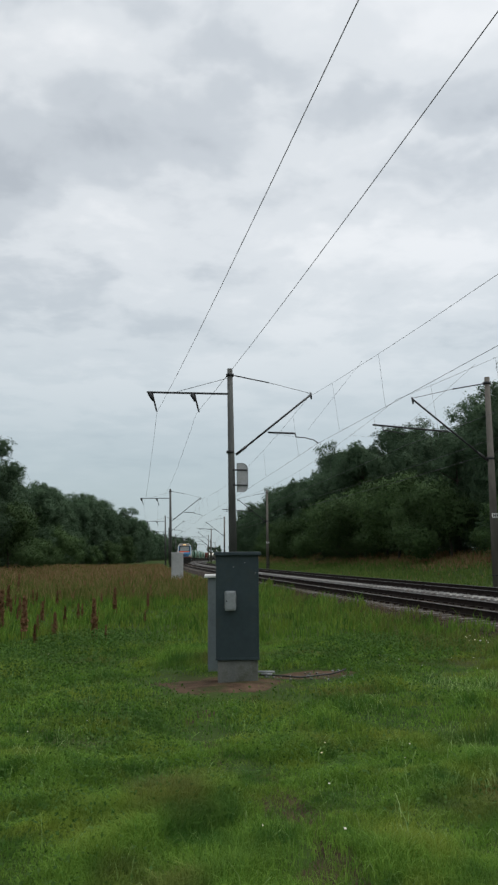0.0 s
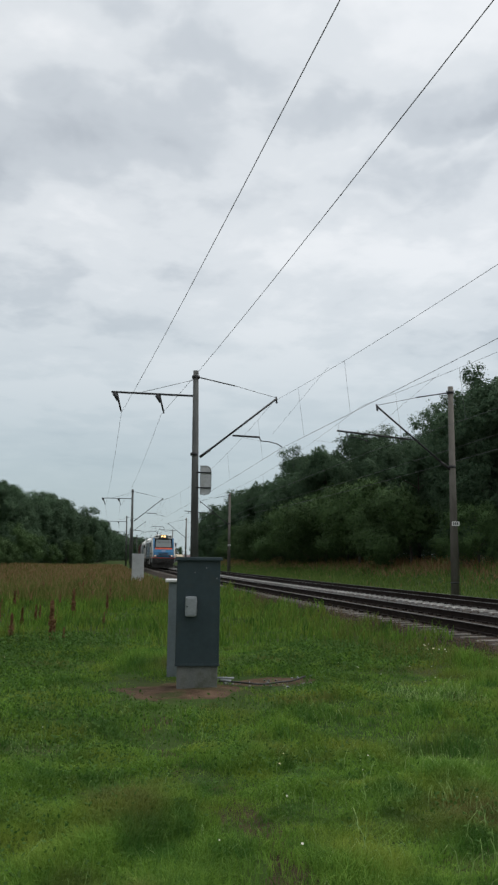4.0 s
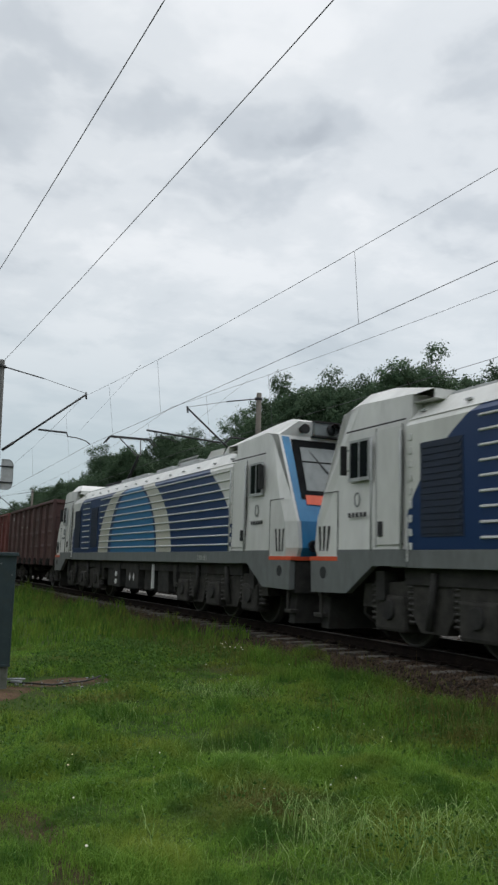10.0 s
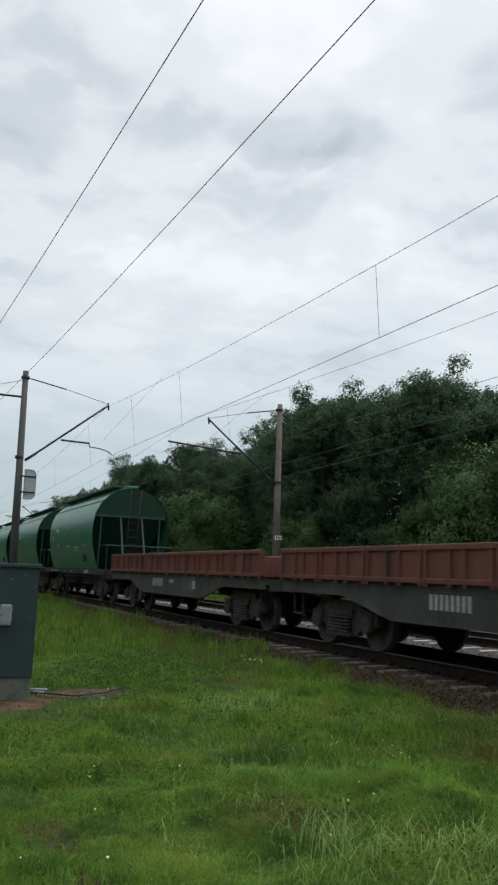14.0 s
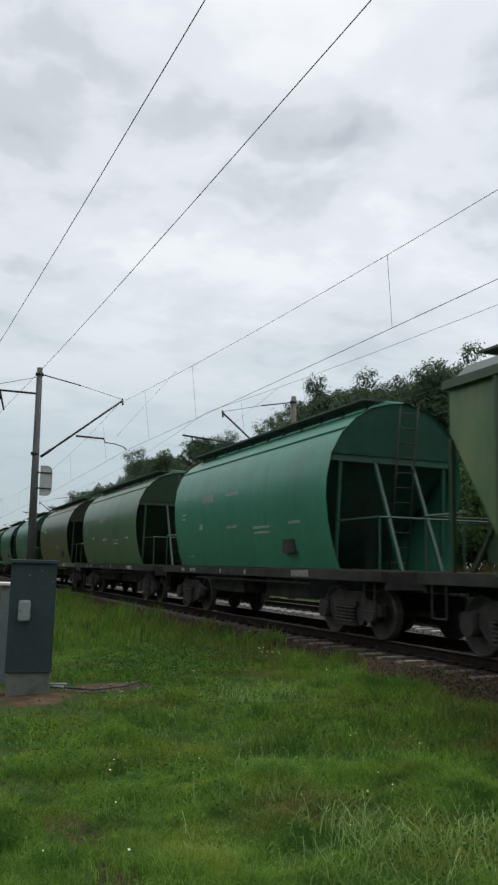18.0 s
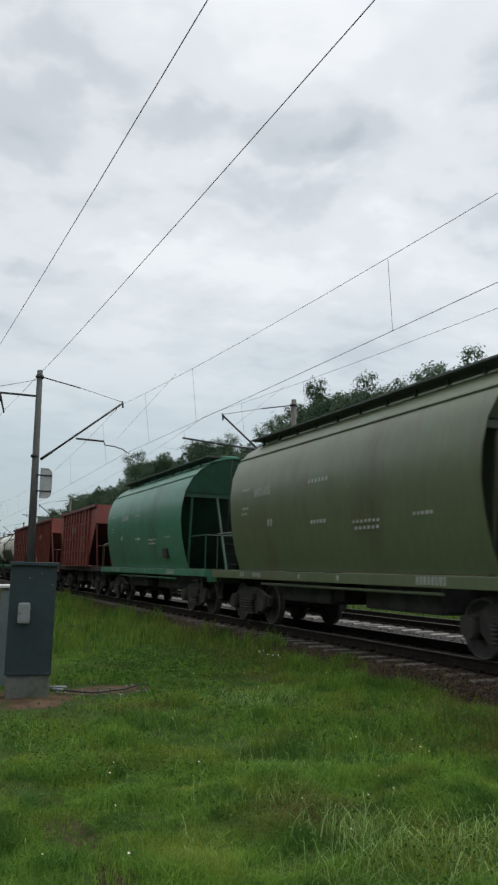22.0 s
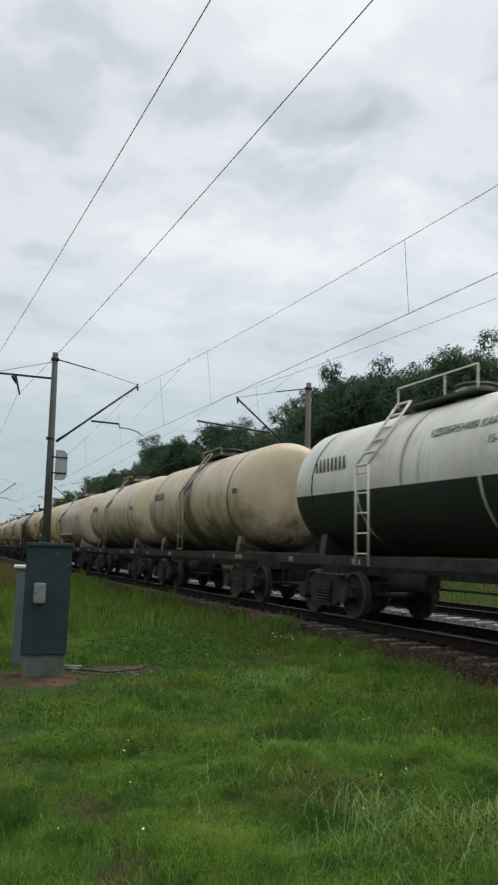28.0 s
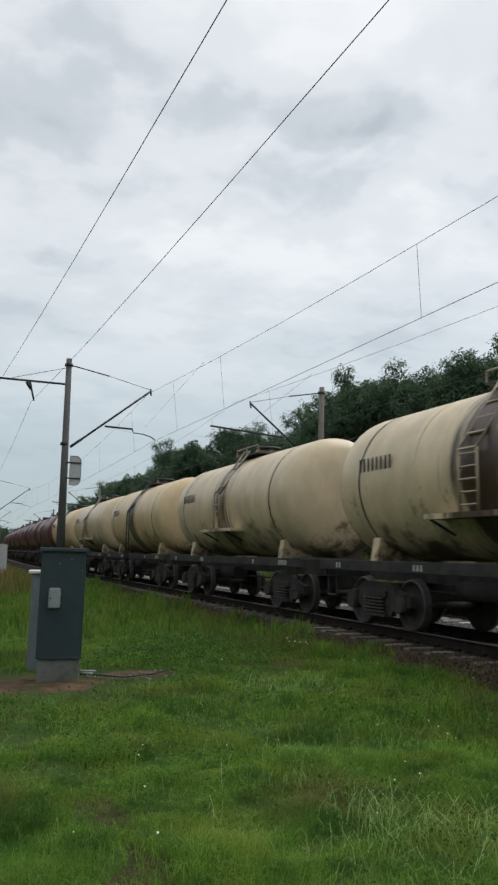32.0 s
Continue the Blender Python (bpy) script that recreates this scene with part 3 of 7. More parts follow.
def build_wires():
    stops = [-33, 37.1, 105, 172, 240, 308, 376, 444]
    for dx, lab in ((1.60, "thin feeder wire strung between the masts"), (3.42, "thin feeder wire strung between the masts")):
        wire("feeder_wire", [(at(a, dx + ((1.55 if dx < 2 else 0.95) if a < 0 else 0), 7.9), at(b, dx, 7.9), 0.75) for a, b in zip(stops, stops[1:])], 0.007, lab)
    for lat, tip, zc in ((NEAR, 8.72, 6.5), (FAR, 13.1, 6.5)):
        bm = bmesh.new()
        hung = {}
        for a, b in zip(stops, stops[1:]):
            pts = []
            for i in range(15):
                f = i / 14
                g = 4 * f * (1 - f)
                pts.append(at(a, tip, 8.75).lerp(at(b, tip, 8.75), f) + Vector((0.25 * g, 0, -0.85 * g)))
            path_tube(bm, pts, 0.0065, n=5)
        carrier = new("carrier_wire", mesh_of(bm, "carrier_wire", WIRE))
        tagged(carrier, "carrier wire of the overhead line above the track", "wire")
        wire("contact_wire", [(at(a, tip + 0.33, zc), at(b, tip + 0.33, zc), 0.12) for a, b in zip(stops, stops[1:])], 0.0075, "contact wire of the overhead line above the track")
        for a, b in zip(stops[:3], stops[1:4]):
            for f in (0.06, 0.22, 0.37, 0.52, 0.675, 0.855, 0.94):
                g = 4 * f * (1 - f)
                p = at(a, tip, 8.75).lerp(at(b, tip, 8.75), f) + Vector((0.25 * g, 0, -0.85 * g))
                q = at(a, tip + 0.33, zc).lerp(at(b, tip + 0.33, zc), f) - Vector((0, 0, 0.12 * g))
                part("dropper", tube(bmesh.new(), p, q, 0.005, n=4), WIRE, carrier)
        for a in stops[1:4]:
            for reach in (-9.0, 9.0):
                p = at(a + reach, tip, 8.75 - 0.85 * 4 * 0.13 * 0.87)
                q = at(a + reach * 0.12, tip - 0.3, 7.0)
                part("stitch_wire", tube(bmesh.new(), p, q, 0.004, n=4), WIRE, carrier)


build_wires()


# ---- cabinet by the line ----
def build_cabinet():
    th = thing("relay_cabinet", pose(1.64, 11.02, -0.36, 0, 0, -7), "tall grey-blue steel relay cabinet on a concrete plinth in worn grass", "cabinet")
    part("plinth", boxed(-0.26, 0.27, -0.22, 0.30, -0.10, 0.30, bevel=0.02), CAB_BASE, th, "pale concrete plinth")
    part("body", boxed(-0.285, 0.285, -0.25, 0.33, 0.30, 1.66, bevel=0.012), CABINET, th)
    part("roof", boxed(-0.31, 0.31, -0.28, 0.36, 1.66, 1.70, bevel=0.012), CABINET, th)
    part("base_flange", boxed(-0.29, 0.29, -0.256, 0.336, 0.296, 0.325, bevel=0.004), CABINET, th)
    part("roof_lip", boxed(-0.32, 0.32, -0.29, 0.37, 1.655, 1.672, bevel=0.003), CABINET, th)
    for x in (-0.27, 0.262):
        part("corner_fold", boxed(x - 0.008, x + 0.012, -0.254, -0.25, 0.33, 1.65), CABINET, th)
    meter = part("meter_box", boxed(-0.17, -0.02, -0.33, -0.25, 0.93, 1.19, bevel=0.03), PALE, th, "small pale grey box with rounded corners")
    part("hinge", tube(bmesh.new(), (-0.022, -0.315, 0.99), (-0.022, -0.315, 1.02), 0.008, n=6), PALE, meter)
    part("hinge", tube(bmesh.new(), (-0.022, -0.315, 1.10), (-0.022, -0.315, 1.13), 0.008, n=6), PALE, meter)
    part("lock", tube(bmesh.new(), (-0.145, -0.325, 1.06), (-0.145, -0.335, 1.06), 0.010, n=8), STEEL, meter)
    for x, z in ((0.10, 1.56), (-0.05, 1.50), (0.24, 1.42)):
        part("bolt_head", tube(bmesh.new(), (x, -0.25, z), (x, -0.256, z), 0.008, n=6), PALE, th)


build_cabinet()


def build_ground_clutter():
    """Old pipes, a cable and pale stones on the bare earth beside the relay cabinet."""
    def on_ground(x, y, up):
        return Vector((x, y, ground_z(y, x) + up))
    cable = thing("cable", pose(0, 0, 0), "dark cable lying loose on the bare earth", "cable")
    pts = [on_ground(1.98 + 0.16 * i, 11.25 - 0.35 * math.sin(i * 0.45) + 0.05 * math.sin(i * 1.7), 0.05) for i in range(9)]
    part("sheath", swept(bmesh.new(), pts, 0.012), BLACK, cable)
    for a, b in (((2.00, 11.55), (2.26, 11.60)), ((1.99, 11.15), (2.13, 11.12))):
        pipe = thing("pipe_end", pose(0, 0, 0), "short pale pipe end lying by the cabinet", "pipe")
        part("pipe", tube(bmesh.new(), on_ground(*a, 0.07), on_ground(*b, 0.06), 0.016, n=10), PALE, pipe)
    rng = random.Random(8)
    for i in range(46):
        x, y = rng.gauss(2.62, 0.36), rng.gauss(11.15, 0.36)
        r = rng.uniform(0.010, 0.026)
        bm = bmesh.new()
        bmesh.ops.create_icosphere(bm, subdivisions=1, radius=r)
        for v in bm.verts:
            v.co *= rng.uniform(0.75, 1.2)
            v.co.z *= 0.65
        ob = new("stone", mesh_of(bm, "stone", CAB_BASE if i % 3 else PALE))
        ob.matrix_basis = pose(x, y, ground_z(y, x) + 0.030, 0, 0, rng.uniform(0, 360))
        tagged(ob, "small pale stone on the bare earth", "stone", "stones on the bare earth")


build_ground_clutter()

PALE_WHITE = material("weathered_white", (0.40, 0.41, 0.41), (0.50, 0.51, 0.51), 1.2, 0.6, 0.05, 40, stain=(0.30, 0.30, 0.28), stain_scale=1.6)


def build_trackside():
    th = thing("trackside_cabinet", pose(3.92, 51.4, 0.0, 0, 0, -2), "tall white painted trackside cabinet in long brown grass", "cabinet")
    part("body", boxed(-0.36, 0.36, -0.3, 0.3, -0.5, 1.54, bevel=0.02), PALE_WHITE, th)
    part("roof", boxed(-0.38, 0.38, -0.33, 0.33, 1.54, 1.60, bevel=0.015), PALE_WHITE, th)
    part("door", boxed(-0.31, 0.31, -0.315, -0.30, 0.1, 1.48, bevel=0.004), PALE_WHITE, th)
    th = thing("junction_box", pose(1.60, 12.35, -0.36, 0, 0, -7), "low grey-blue steel box with a pale lid behind the relay cabinet", "cabinet")
    part("body", boxed(-0.20, 0.24, -0.2, 0.25, -0.1, 1.33, bevel=0.012), material("faded_blue_grey", (0.14, 0.17, 0.18), (0.18, 0.21, 0.22), 2, 0.6, stain=(0.11, 0.13, 0.13)), th)
    part("lid", boxed(-0.25, 0.29, -0.25, 0.30, 1.33, 1.37, bevel=0.01), WHITE, th, "pale lid")
    # rounded plate on the mast
    th = thing("rounded_sign", along(37.0, 5.50, 4.9), "rounded pale grey sign plate seen from behind, fixed to the mast", "sign")
    out = [(-0.22, -0.66), (0.10, -0.66), (0.22, -0.58), (0.28, -0.42), (0.28, 0.42), (0.22, 0.58), (0.10, 0.66), (-0.22, 0.66)]
    part("plate", prism(bmesh.new(), out, -0.05, -0.03), PALE_WHITE, th)
    part("rim", path_tube(bmesh.new(), [(x, -0.06, z) for x, z in out + out[:1]], 0.014, n=5), PALE, th)
    for z in (-0.35, 0.35):
        part("bracket", boxed(-0.42, 0.26, -0.09, -0.05, z - 0.03, z + 0.03), STEEL, th)


build_trackside()


def build_second_line():
    """Two bare wires on the far side of the line, in front of the wood."""
    stops = [-60, 20, 100, 180, 260, 340]
    for z in (7.9, 7.15):
        wire("side_wire", [(at(a, 20.0, z), at(b, 20.0, z), 0.35) for a, b in zip(stops, stops[1:])], 0.012, "thin bare wire running in front of the wood")


# ---- sleepers and stones ----
def make_sleeper(concrete):
    bm = bmesh.new()
    prof = [(-1.55, -0.40), (-1.55, -0.225), (-1.50, -0.205), (-0.55, -0.195), (-0.25, -0.235), (0.25, -0.235), (0.55, -0.195), (1.50, -0.205), (1.55, -0.225), (1.55, -0.40)]
    prism(bm, prof, -0.095, 0.095)
    for x in (-0.93, -0.66, 0.66, 0.93):
        box(bm, x - 0.05, x + 0.05, -0.06, 0.06, -0.20, -0.145, mi=1)
    return mesh_of(bm, "sleeper", [concrete, RAIL_SIDE])


def build_sleepers():
    for name, centre, concrete in (("track_near", NEAR, SHADED_CONCRETE), ("track_far", FAR, CONCRETE)):
        tr = bpy.data.objects[name]
        me = make_sleeper(concrete)
        for i in range(132):
            s = 6.0 + i * 0.65
            d = random.uniform(-0.03, 0.03)
            ob = part("sleeper", me, None, tr, m=along(s + d, centre + random.uniform(-0.03, 0.03), random.uniform(-0.002, 0.010), random.uniform(-0.8, 0.8)))
        vs, fs = [], []
        for s in [6.0 - 0.65 * k for k in range(1, 60)] + [6.0 + 0.65 * k for k in range(132, 380)]:
            m = along(s, centre)
            base = len(vs)
            for x in (-1.55, 1.55):
                for y in (-0.095, 0.095):
                    for z in (-0.4, -0.21):
                        vs.append(tuple(m @ Vector((x, y, z))))
            fs += [tuple(base + k for k in q) for q in ((1, 5, 7, 3), (0, 1, 3, 2), (4, 6, 7, 5), (0, 4, 5, 1), (2, 3, 7, 6))]
        ob = new("far_sleepers", quads("far_sleepers", vs, fs, concrete))
        ob.parent = tr
        tagged(ob, kind="stuff")


def build_stones():
    rng = np.random.default_rng(5)
    n = 26000
    s = rng.uniform(5, 24, n) * rng.uniform(0.5, 2.2, n)
    lat = np.where(rng.random(n) < 0.55, rng.uniform(7.15, 8.2, n), rng.uniform(8.2, 15.8, n))
    keep = (np.abs(np.abs(lat - NEAR) - GAUGE / 2) > 0.10) & (np.abs(np.abs(lat - FAR) - GAUGE / 2) > 0.10)
    keep &= (s < 11.5) | (lat < 7.7) | (lat > 8.3) | (rng.random(n) < 0.1)
    s, lat = s[keep], lat[keep]
    z = np.interp(lat, [6.9, 7.2, 7.5, 7.75, 10.9, 11.3, 12.0, 12.35, 12.6, 15.6, 15.95], [-0.6, -0.43, -0.285, -0.222, -0.222, -0.29, -0.32, -0.25, -0.222, -0.222, -0.29])
    z = np.where((lat < 8.3) & (s < 14), np.interp(lat, [6.8, 7.05, 7.35, 7.7, 8.0, 8.25], [-0.62, -0.455, -0.325, -0.23, -0.21, -0.215]), z)
    a = s / RADIUS
    c = np.stack([RADIUS - (RADIUS - lat) * np.cos(a), (RADIUS - lat) * np.sin(a), z], 1)
    size = rng.uniform(0.013, 0.034, len(s))
    octa = np.array([(1, 0, 0), (0, 1, 0), (-1, 0, 0), (0, -1, 0), (0, 0, 1), (0, 0, -1)], float)
    v = octa[None] * size[:, None, None] * rng.uniform(0.55, 1.3, (len(s), 6, 1))
    th = rng.uniform(0, 6.28, len(s))
    rot = np.stack([np.stack([np.cos(th), -np.sin(th), 0 * th], 1), np.stack([np.sin(th), np.cos(th), 0 * th], 1), np.stack([0 * th, 0 * th, 1 + 0 * th], 1)], 1)
    v = np.einsum("nij,nkj->nki", rot, v) + c[:, None]
    tri = np.array([(0, 1, 4), (1, 2, 4), (2, 3, 4), (3, 0, 4), (1, 0, 5), (2, 1, 5), (3, 2, 5), (0, 3, 5)])
    f = (np.arange(len(s)) * 6)[:, None, None] + tri[None]
    m = leaf_material("loose_stone", (0.026, 0.019, 0.014), (0.115, 0.082, 0.060), 0.1, through_light=0.0)
    ob = new("loose_ballast", quads("loose_ballast", v.reshape(-1, 3), f.reshape(-1, 3), m))
    tagged(ob, "loose crushed stones on the ballast shoulder", "gravel", kind="stuff")


build_second_line()
build_stones()


# ---- train: x to the right of the line, y towards its tail, z above the rails ----
UNDER = material("underframe_dirt", (0.032, 0.032, 0.032), (0.062, 0.060, 0.056), 3, 0.75, 0.2, 30, stain=(0.034, 0.027, 0.021), stain_scale=1.3, stain_at=(0.56, 0.8), gloss=0.12)
CAST = material("cast_bogie_steel", (0.034, 0.033, 0.031), (0.070, 0.066, 0.060), 5, 0.7, 0.3, 30, gloss=0.15)
RIM = material("worn_wheel_rim", (0.10, 0.10, 0.10), (0.18, 0.18, 0.18), 3, 0.4, metal=0.6)
SPRING = material("spring_steel", (0.04, 0.038, 0.036), (0.085, 0.08, 0.075), 6, 0.5, metal=0.4)
MARK = material("white_lettering", (0.36, 0.37, 0.35), (0.50, 0.50, 0.48), 9, 0.7)
MARK_DARK = material("dark_lettering", (0.02, 0.02, 0.02), (0.05, 0.05, 0.05), 9, 0.7)
GRATE = material("walkway_steel", (0.05, 0.062, 0.056), (0.095, 0.11, 0.10), 6, 0.7, 0.4, 60)


def paint(name, c, stain=None, scale=0.9, rough=0.36, at=(0.5, 0.78), streak=0.35):
    return material(name, tuple(v * 1.12 for v in c), tuple(min(0.8, v * 1.5) for v in c), scale, rough, 0.06, 25, stain=tuple(v * 1.1 for v in stain) if stain else tuple(v * 0.65 for v in c),
                    stain_scale=0.9, stain_at=at, stretch=(1, 1, streak), gloss=0.5)


CACHE = {}


def cached(key, make):
    if key not in CACHE:
        CACHE[key] = make()
    return CACHE[key]


def make_wheel(r):
    """One turned wheel at the origin, its outer face towards -x."""
    prof = [(-0.075, 0.0, 0), (-0.075, 0.13, 0), (-0.03, 0.17, 0), (-0.012, r * 0.80, 0), (-0.045, r * 0.86, 0), (-0.065, r * 0.93, 0), (-0.065, r * 0.985, 1), (-0.05, r, 1), (0.05, r + 0.004, 0), (0.058, r + 0.028, 0),
            (0.078, r + 0.026, 0), (0.08, r * 0.84, 0), (0.045, r * 0.78, 0), (0.045, 0.17, 0), (0.09, 0.13, 0), (0.09, 0.0, 0)]
    bm = bmesh.new()
    n = 28
    rings = [[bm.verts.new((x, q * math.cos(2 * math.pi * i / n), q * math.sin(2 * math.pi * i / n))) for i in range(n)] if q else [bm.verts.new((x, 0, 0))] for x, q, m in prof]
    for k, (a, b) in enumerate(zip(rings, rings[1:])):
        for i in range(n):
            j = (i + 1) % n
            vs = (a[0], b[j], b[i]) if len(a) == 1 else (a[i], a[j], b[0]) if len(b) == 1 else (a[i], a[j], b[j], b[i])
            f = bm.faces.new(vs)
            f.smooth, f.material_index = True, prof[k + 1][2] if k + 1 < 8 else 0
    bmesh.ops.recalc_face_normals(bm, faces=bm.faces[:])
    return mesh_of(bm, "wheel", [CAST, RIM])


def wheels(parent, y, r):
    key = "wheel%d" % (r * 1000)
    for sx in (-1, 1):
        part("wheel", cached(key, lambda: make_wheel(r)), None, parent, m=pose(sx * 0.795, y, r, 0, 0, 0 if sx < 0 else 180))
    part("axle", cached(key + "axle", lambda: mesh_of(tube(bmesh.new(), (-0.92, 0, 0), (0.92, 0, 0), 0.075, n=10), "axle", CAST)), None, parent, m=pose(0, y, r))


def make_side_frame(sx):
    bm = bmesh.new()
    prof = [(-1.22, 0.64), (-1.22, 0.44), (-0.72, 0.44), (-0.50, 0.23), (0.50, 0.23), (0.72, 0.44), (1.22, 0.44), (1.22, 0.64), (0.74, 0.74), (0.50, 0.88), (-0.50, 0.88), (-0.74, 0.74)]
    x0 = sx * 1.0
    prism(bm, prof, x0 - 0.06, x0 + 0.06, "x")
    for y in (-0.925, 0.925):
        tube(bm, (x0 - sx * 0.1, y, 0.475), (x0 + sx * 0.15, y, 0.475), 0.165, n=12)
        box(bm, min(x0, x0 + sx * 0.1), max(x0, x0 + sx * 0.1), y - 0.17, y + 0.17, 0.44, 0.68)
    box(bm, min(x0, x0 + sx * 0.13), max(x0, x0 + sx * 0.13), -0.42, 0.42, 0.60, 0.70)
    box(bm, min(x0, x0 + sx * 0.15), max(x0, x0 + sx * 0.15), -0.42, 0.42, 0.22, 0.28)
    return mesh_of(bm, "side_frame", CAST)


def make_springs(sx):
    bm = bmesh.new()
    for y in (-0.28, -0.09, 0.10, 0.29):
        for i in range(5):
            tube(bm, (sx * 1.11, y, 0.29 + i * 0.064), (sx * 1.11, y, 0.325 + i * 0.064), 0.078, n=9)
    return mesh_of(bm, "spring_set", SPRING)


def bogie(th, y):
    b = part("bogie", cached("bolster", lambda: mesh_of(boxed(-0.95, 0.95, -0.22, 0.22, 0.5, 0.86, bevel=0.03), "bogie", CAST)), None, th, m=pose(0, y, 0))
    for dy in (-0.925, 0.925):
        wheels(b, dy, 0.475)
    for sx in (-1, 1):
        part("side_frame", cached(("frame", sx), lambda: make_side_frame(sx)), None, b)
        tagged(part("spring_set", cached(("springs", sx), lambda: make_springs(sx)), None, b), kind="stuff")


def coupler(th, y, sy):
    bm = bmesh.new()
    box(bm, -0.11, 0.11, min(y, y + sy * 0.75), max(y, y + sy * 0.75), 0.93, 1.14)
    box(bm, -0.2, 0.2, min(y + sy * 0.55, y + sy * 0.82), max(y + sy * 0.55, y + sy * 0.82), 0.86, 1.22, bevel=0.04)
    part("coupler", bm, CAST, th)
    part("brake_hose", path_tube(bmesh.new(), [(0.35, y, 0.95), (0.36, y + sy * 0.2, 0.75), (0.33, y + sy * 0.5, 0.62), (0.25, y + sy * 0.7, 0.8)], 0.022), BLACK, th)


def running_gear(th, half, pivot, mat=None, width=1.42, deck=1.28):
    """Underframe with sills, couplers, brake gear and two bogies."""
    bm = bmesh.new()
    box(bm, -0.28, 0.28, -half, half, 0.88, deck - 0.06)
    part("centre_sill", bm, UNDER, th)
    for sx in (-1, 1):
        a, b = sorted((sx * (width - 0.10), sx * width))
        part("side_sill", boxed(a, b, -half, half, deck - 0.20, deck, bevel=0.012), mat or UNDER, th)
    for sy in (-1, 1):
        a, b = sorted((sy * (half - 0.12), sy * half))
        part("end_sill", boxed(-width + 0.1, width - 0.1, a, b, deck - 0.34, deck - 0.004, bevel=0.015), mat or UNDER, th)
        coupler(th, sy * half, sy)
        bogie(th, sy * pivot)
        # steps and hand brake hardware at the corner
        for sx in (-1, 1):
            st = path_tube(bmesh.new(), [(sx * (width - 0.05), sy * (half - 0.35), deck - 0.2), (sx * (width - 0.05), sy * (half - 0.35), 0.55),
                                         (sx * (width - 0.05), sy * (half - 0.72), 0.55), (sx * (width - 0.05), sy * (half - 0.72), deck - 0.2)], 0.018, n=5)
            part("corner_step", st, UNDER, th)
    part("brake_cylinder", tube(bmesh.new(), (0.5, -0.9, 0.8), (0.5, -0.2, 0.8), 0.19, n=12), UNDER, th)
    part("air_tank", tube(bmesh.new(), (-0.75, 0.3, 0.82), (-0.75, 1.5, 0.82), 0.17, n=12), UNDER, th)
    part("brake_rod", tube(bmesh.new(), (-0.3, -pivot, 0.72), (-0.3, pivot, 0.72), 0.022), UNDER, th)


def bars(th, x, y0, z0, w, h, n, mat=None, name="marking"):
    """A row of plain bars in place of figures, on the camera's side."""
    bm = bmesh.new()
    step = w / n
    for i in range(n):
        box(bm, x - 0.004, x, y0 - w / 2 + i * step, y0 - w / 2 + (i + 0.42) * step, z0, z0 + h)
    tagged(part(name, bm, mat or MARK, th), "row of plain painted bars", kind="stuff")


def lettering(th, words, x, y, z, size, mat, name="lettering", tilt=0.0):
    c = bpy.data.curves.new(name, "FONT")
    c.body, c.size, c.extrude, c.align_x = words, size, 0.002, "CENTER"
    c.materials.append(mat)
    ob = new(name, c)
    ob.parent = th
    # reads from the tail towards the front when seen from the field
    sn, cs = math.sin(tilt), math.cos(tilt)
    ob.matrix_basis = Matrix(((0, sn, -cs, x), (-1, 0, 0, y), (0, cs, sn, z), (0, 0, 0, 1)))
    return ob


def ladder(th, a, b, wide, rungs, r=0.018, mat=None):
    bm = bmesh.new()
    a, b, w = Vector(a), Vector(b), Vector(wide)
    tube(bm, a, b, r, n=6)
    tube(bm, a + w, b + w, r, n=6)
    for i in range(rungs):
        p = a.lerp(b, (i + 0.5) / rungs)
        tube(bm, p, p + w, r * 0.8, n=5)
    return part("ladder", bm, mat or UNDER, th)


# -- grain hopper with bulging sides --
HOPPER_SIDE = [(-1.30, 1.30, 5.00), (-1.44, 1.70, 4.98), (-1.55, 2.20, 4.96), (-1.61, 2.70, 4.96), (-1.61, 3.15, 5.00), (-1.54, 3.60, 5.06), (-1.36, 4.00, 5.14),
               (-1.07, 4.32, 5.20), (-0.70, 4.55, 5.25), (-0.30, 4.66, 5.28), (0.0, 4.69, 5.30)]


def hopper_x(z):
    """The shell's side at the height z."""
    return float(np.interp(z, [q[1] for q in HOPPER_SIDE], [q[0] for q in HOPPER_SIDE])) - 0.006


def make_hopper_shell():
    full = HOPPER_SIDE + [(-x, z, y) for x, z, y in HOPPER_SIDE[-2::-1]]
    n = 13
    verts = [(x, -yh + 2 * yh * i / (n - 1), z) for i in range(n) for x, z, yh in full]
    w = len(full)
    bm = bmesh.new()
    vs = [bm.verts.new(v) for v in verts]
    for i in range(n - 1):
        for j in range(w - 1):
            bm.faces.new((vs[i * w + j], vs[(i + 1) * w + j], vs[(i + 1) * w + j + 1], vs[i * w + j + 1])).smooth = True
    return mesh_of(bm, "shell", [])


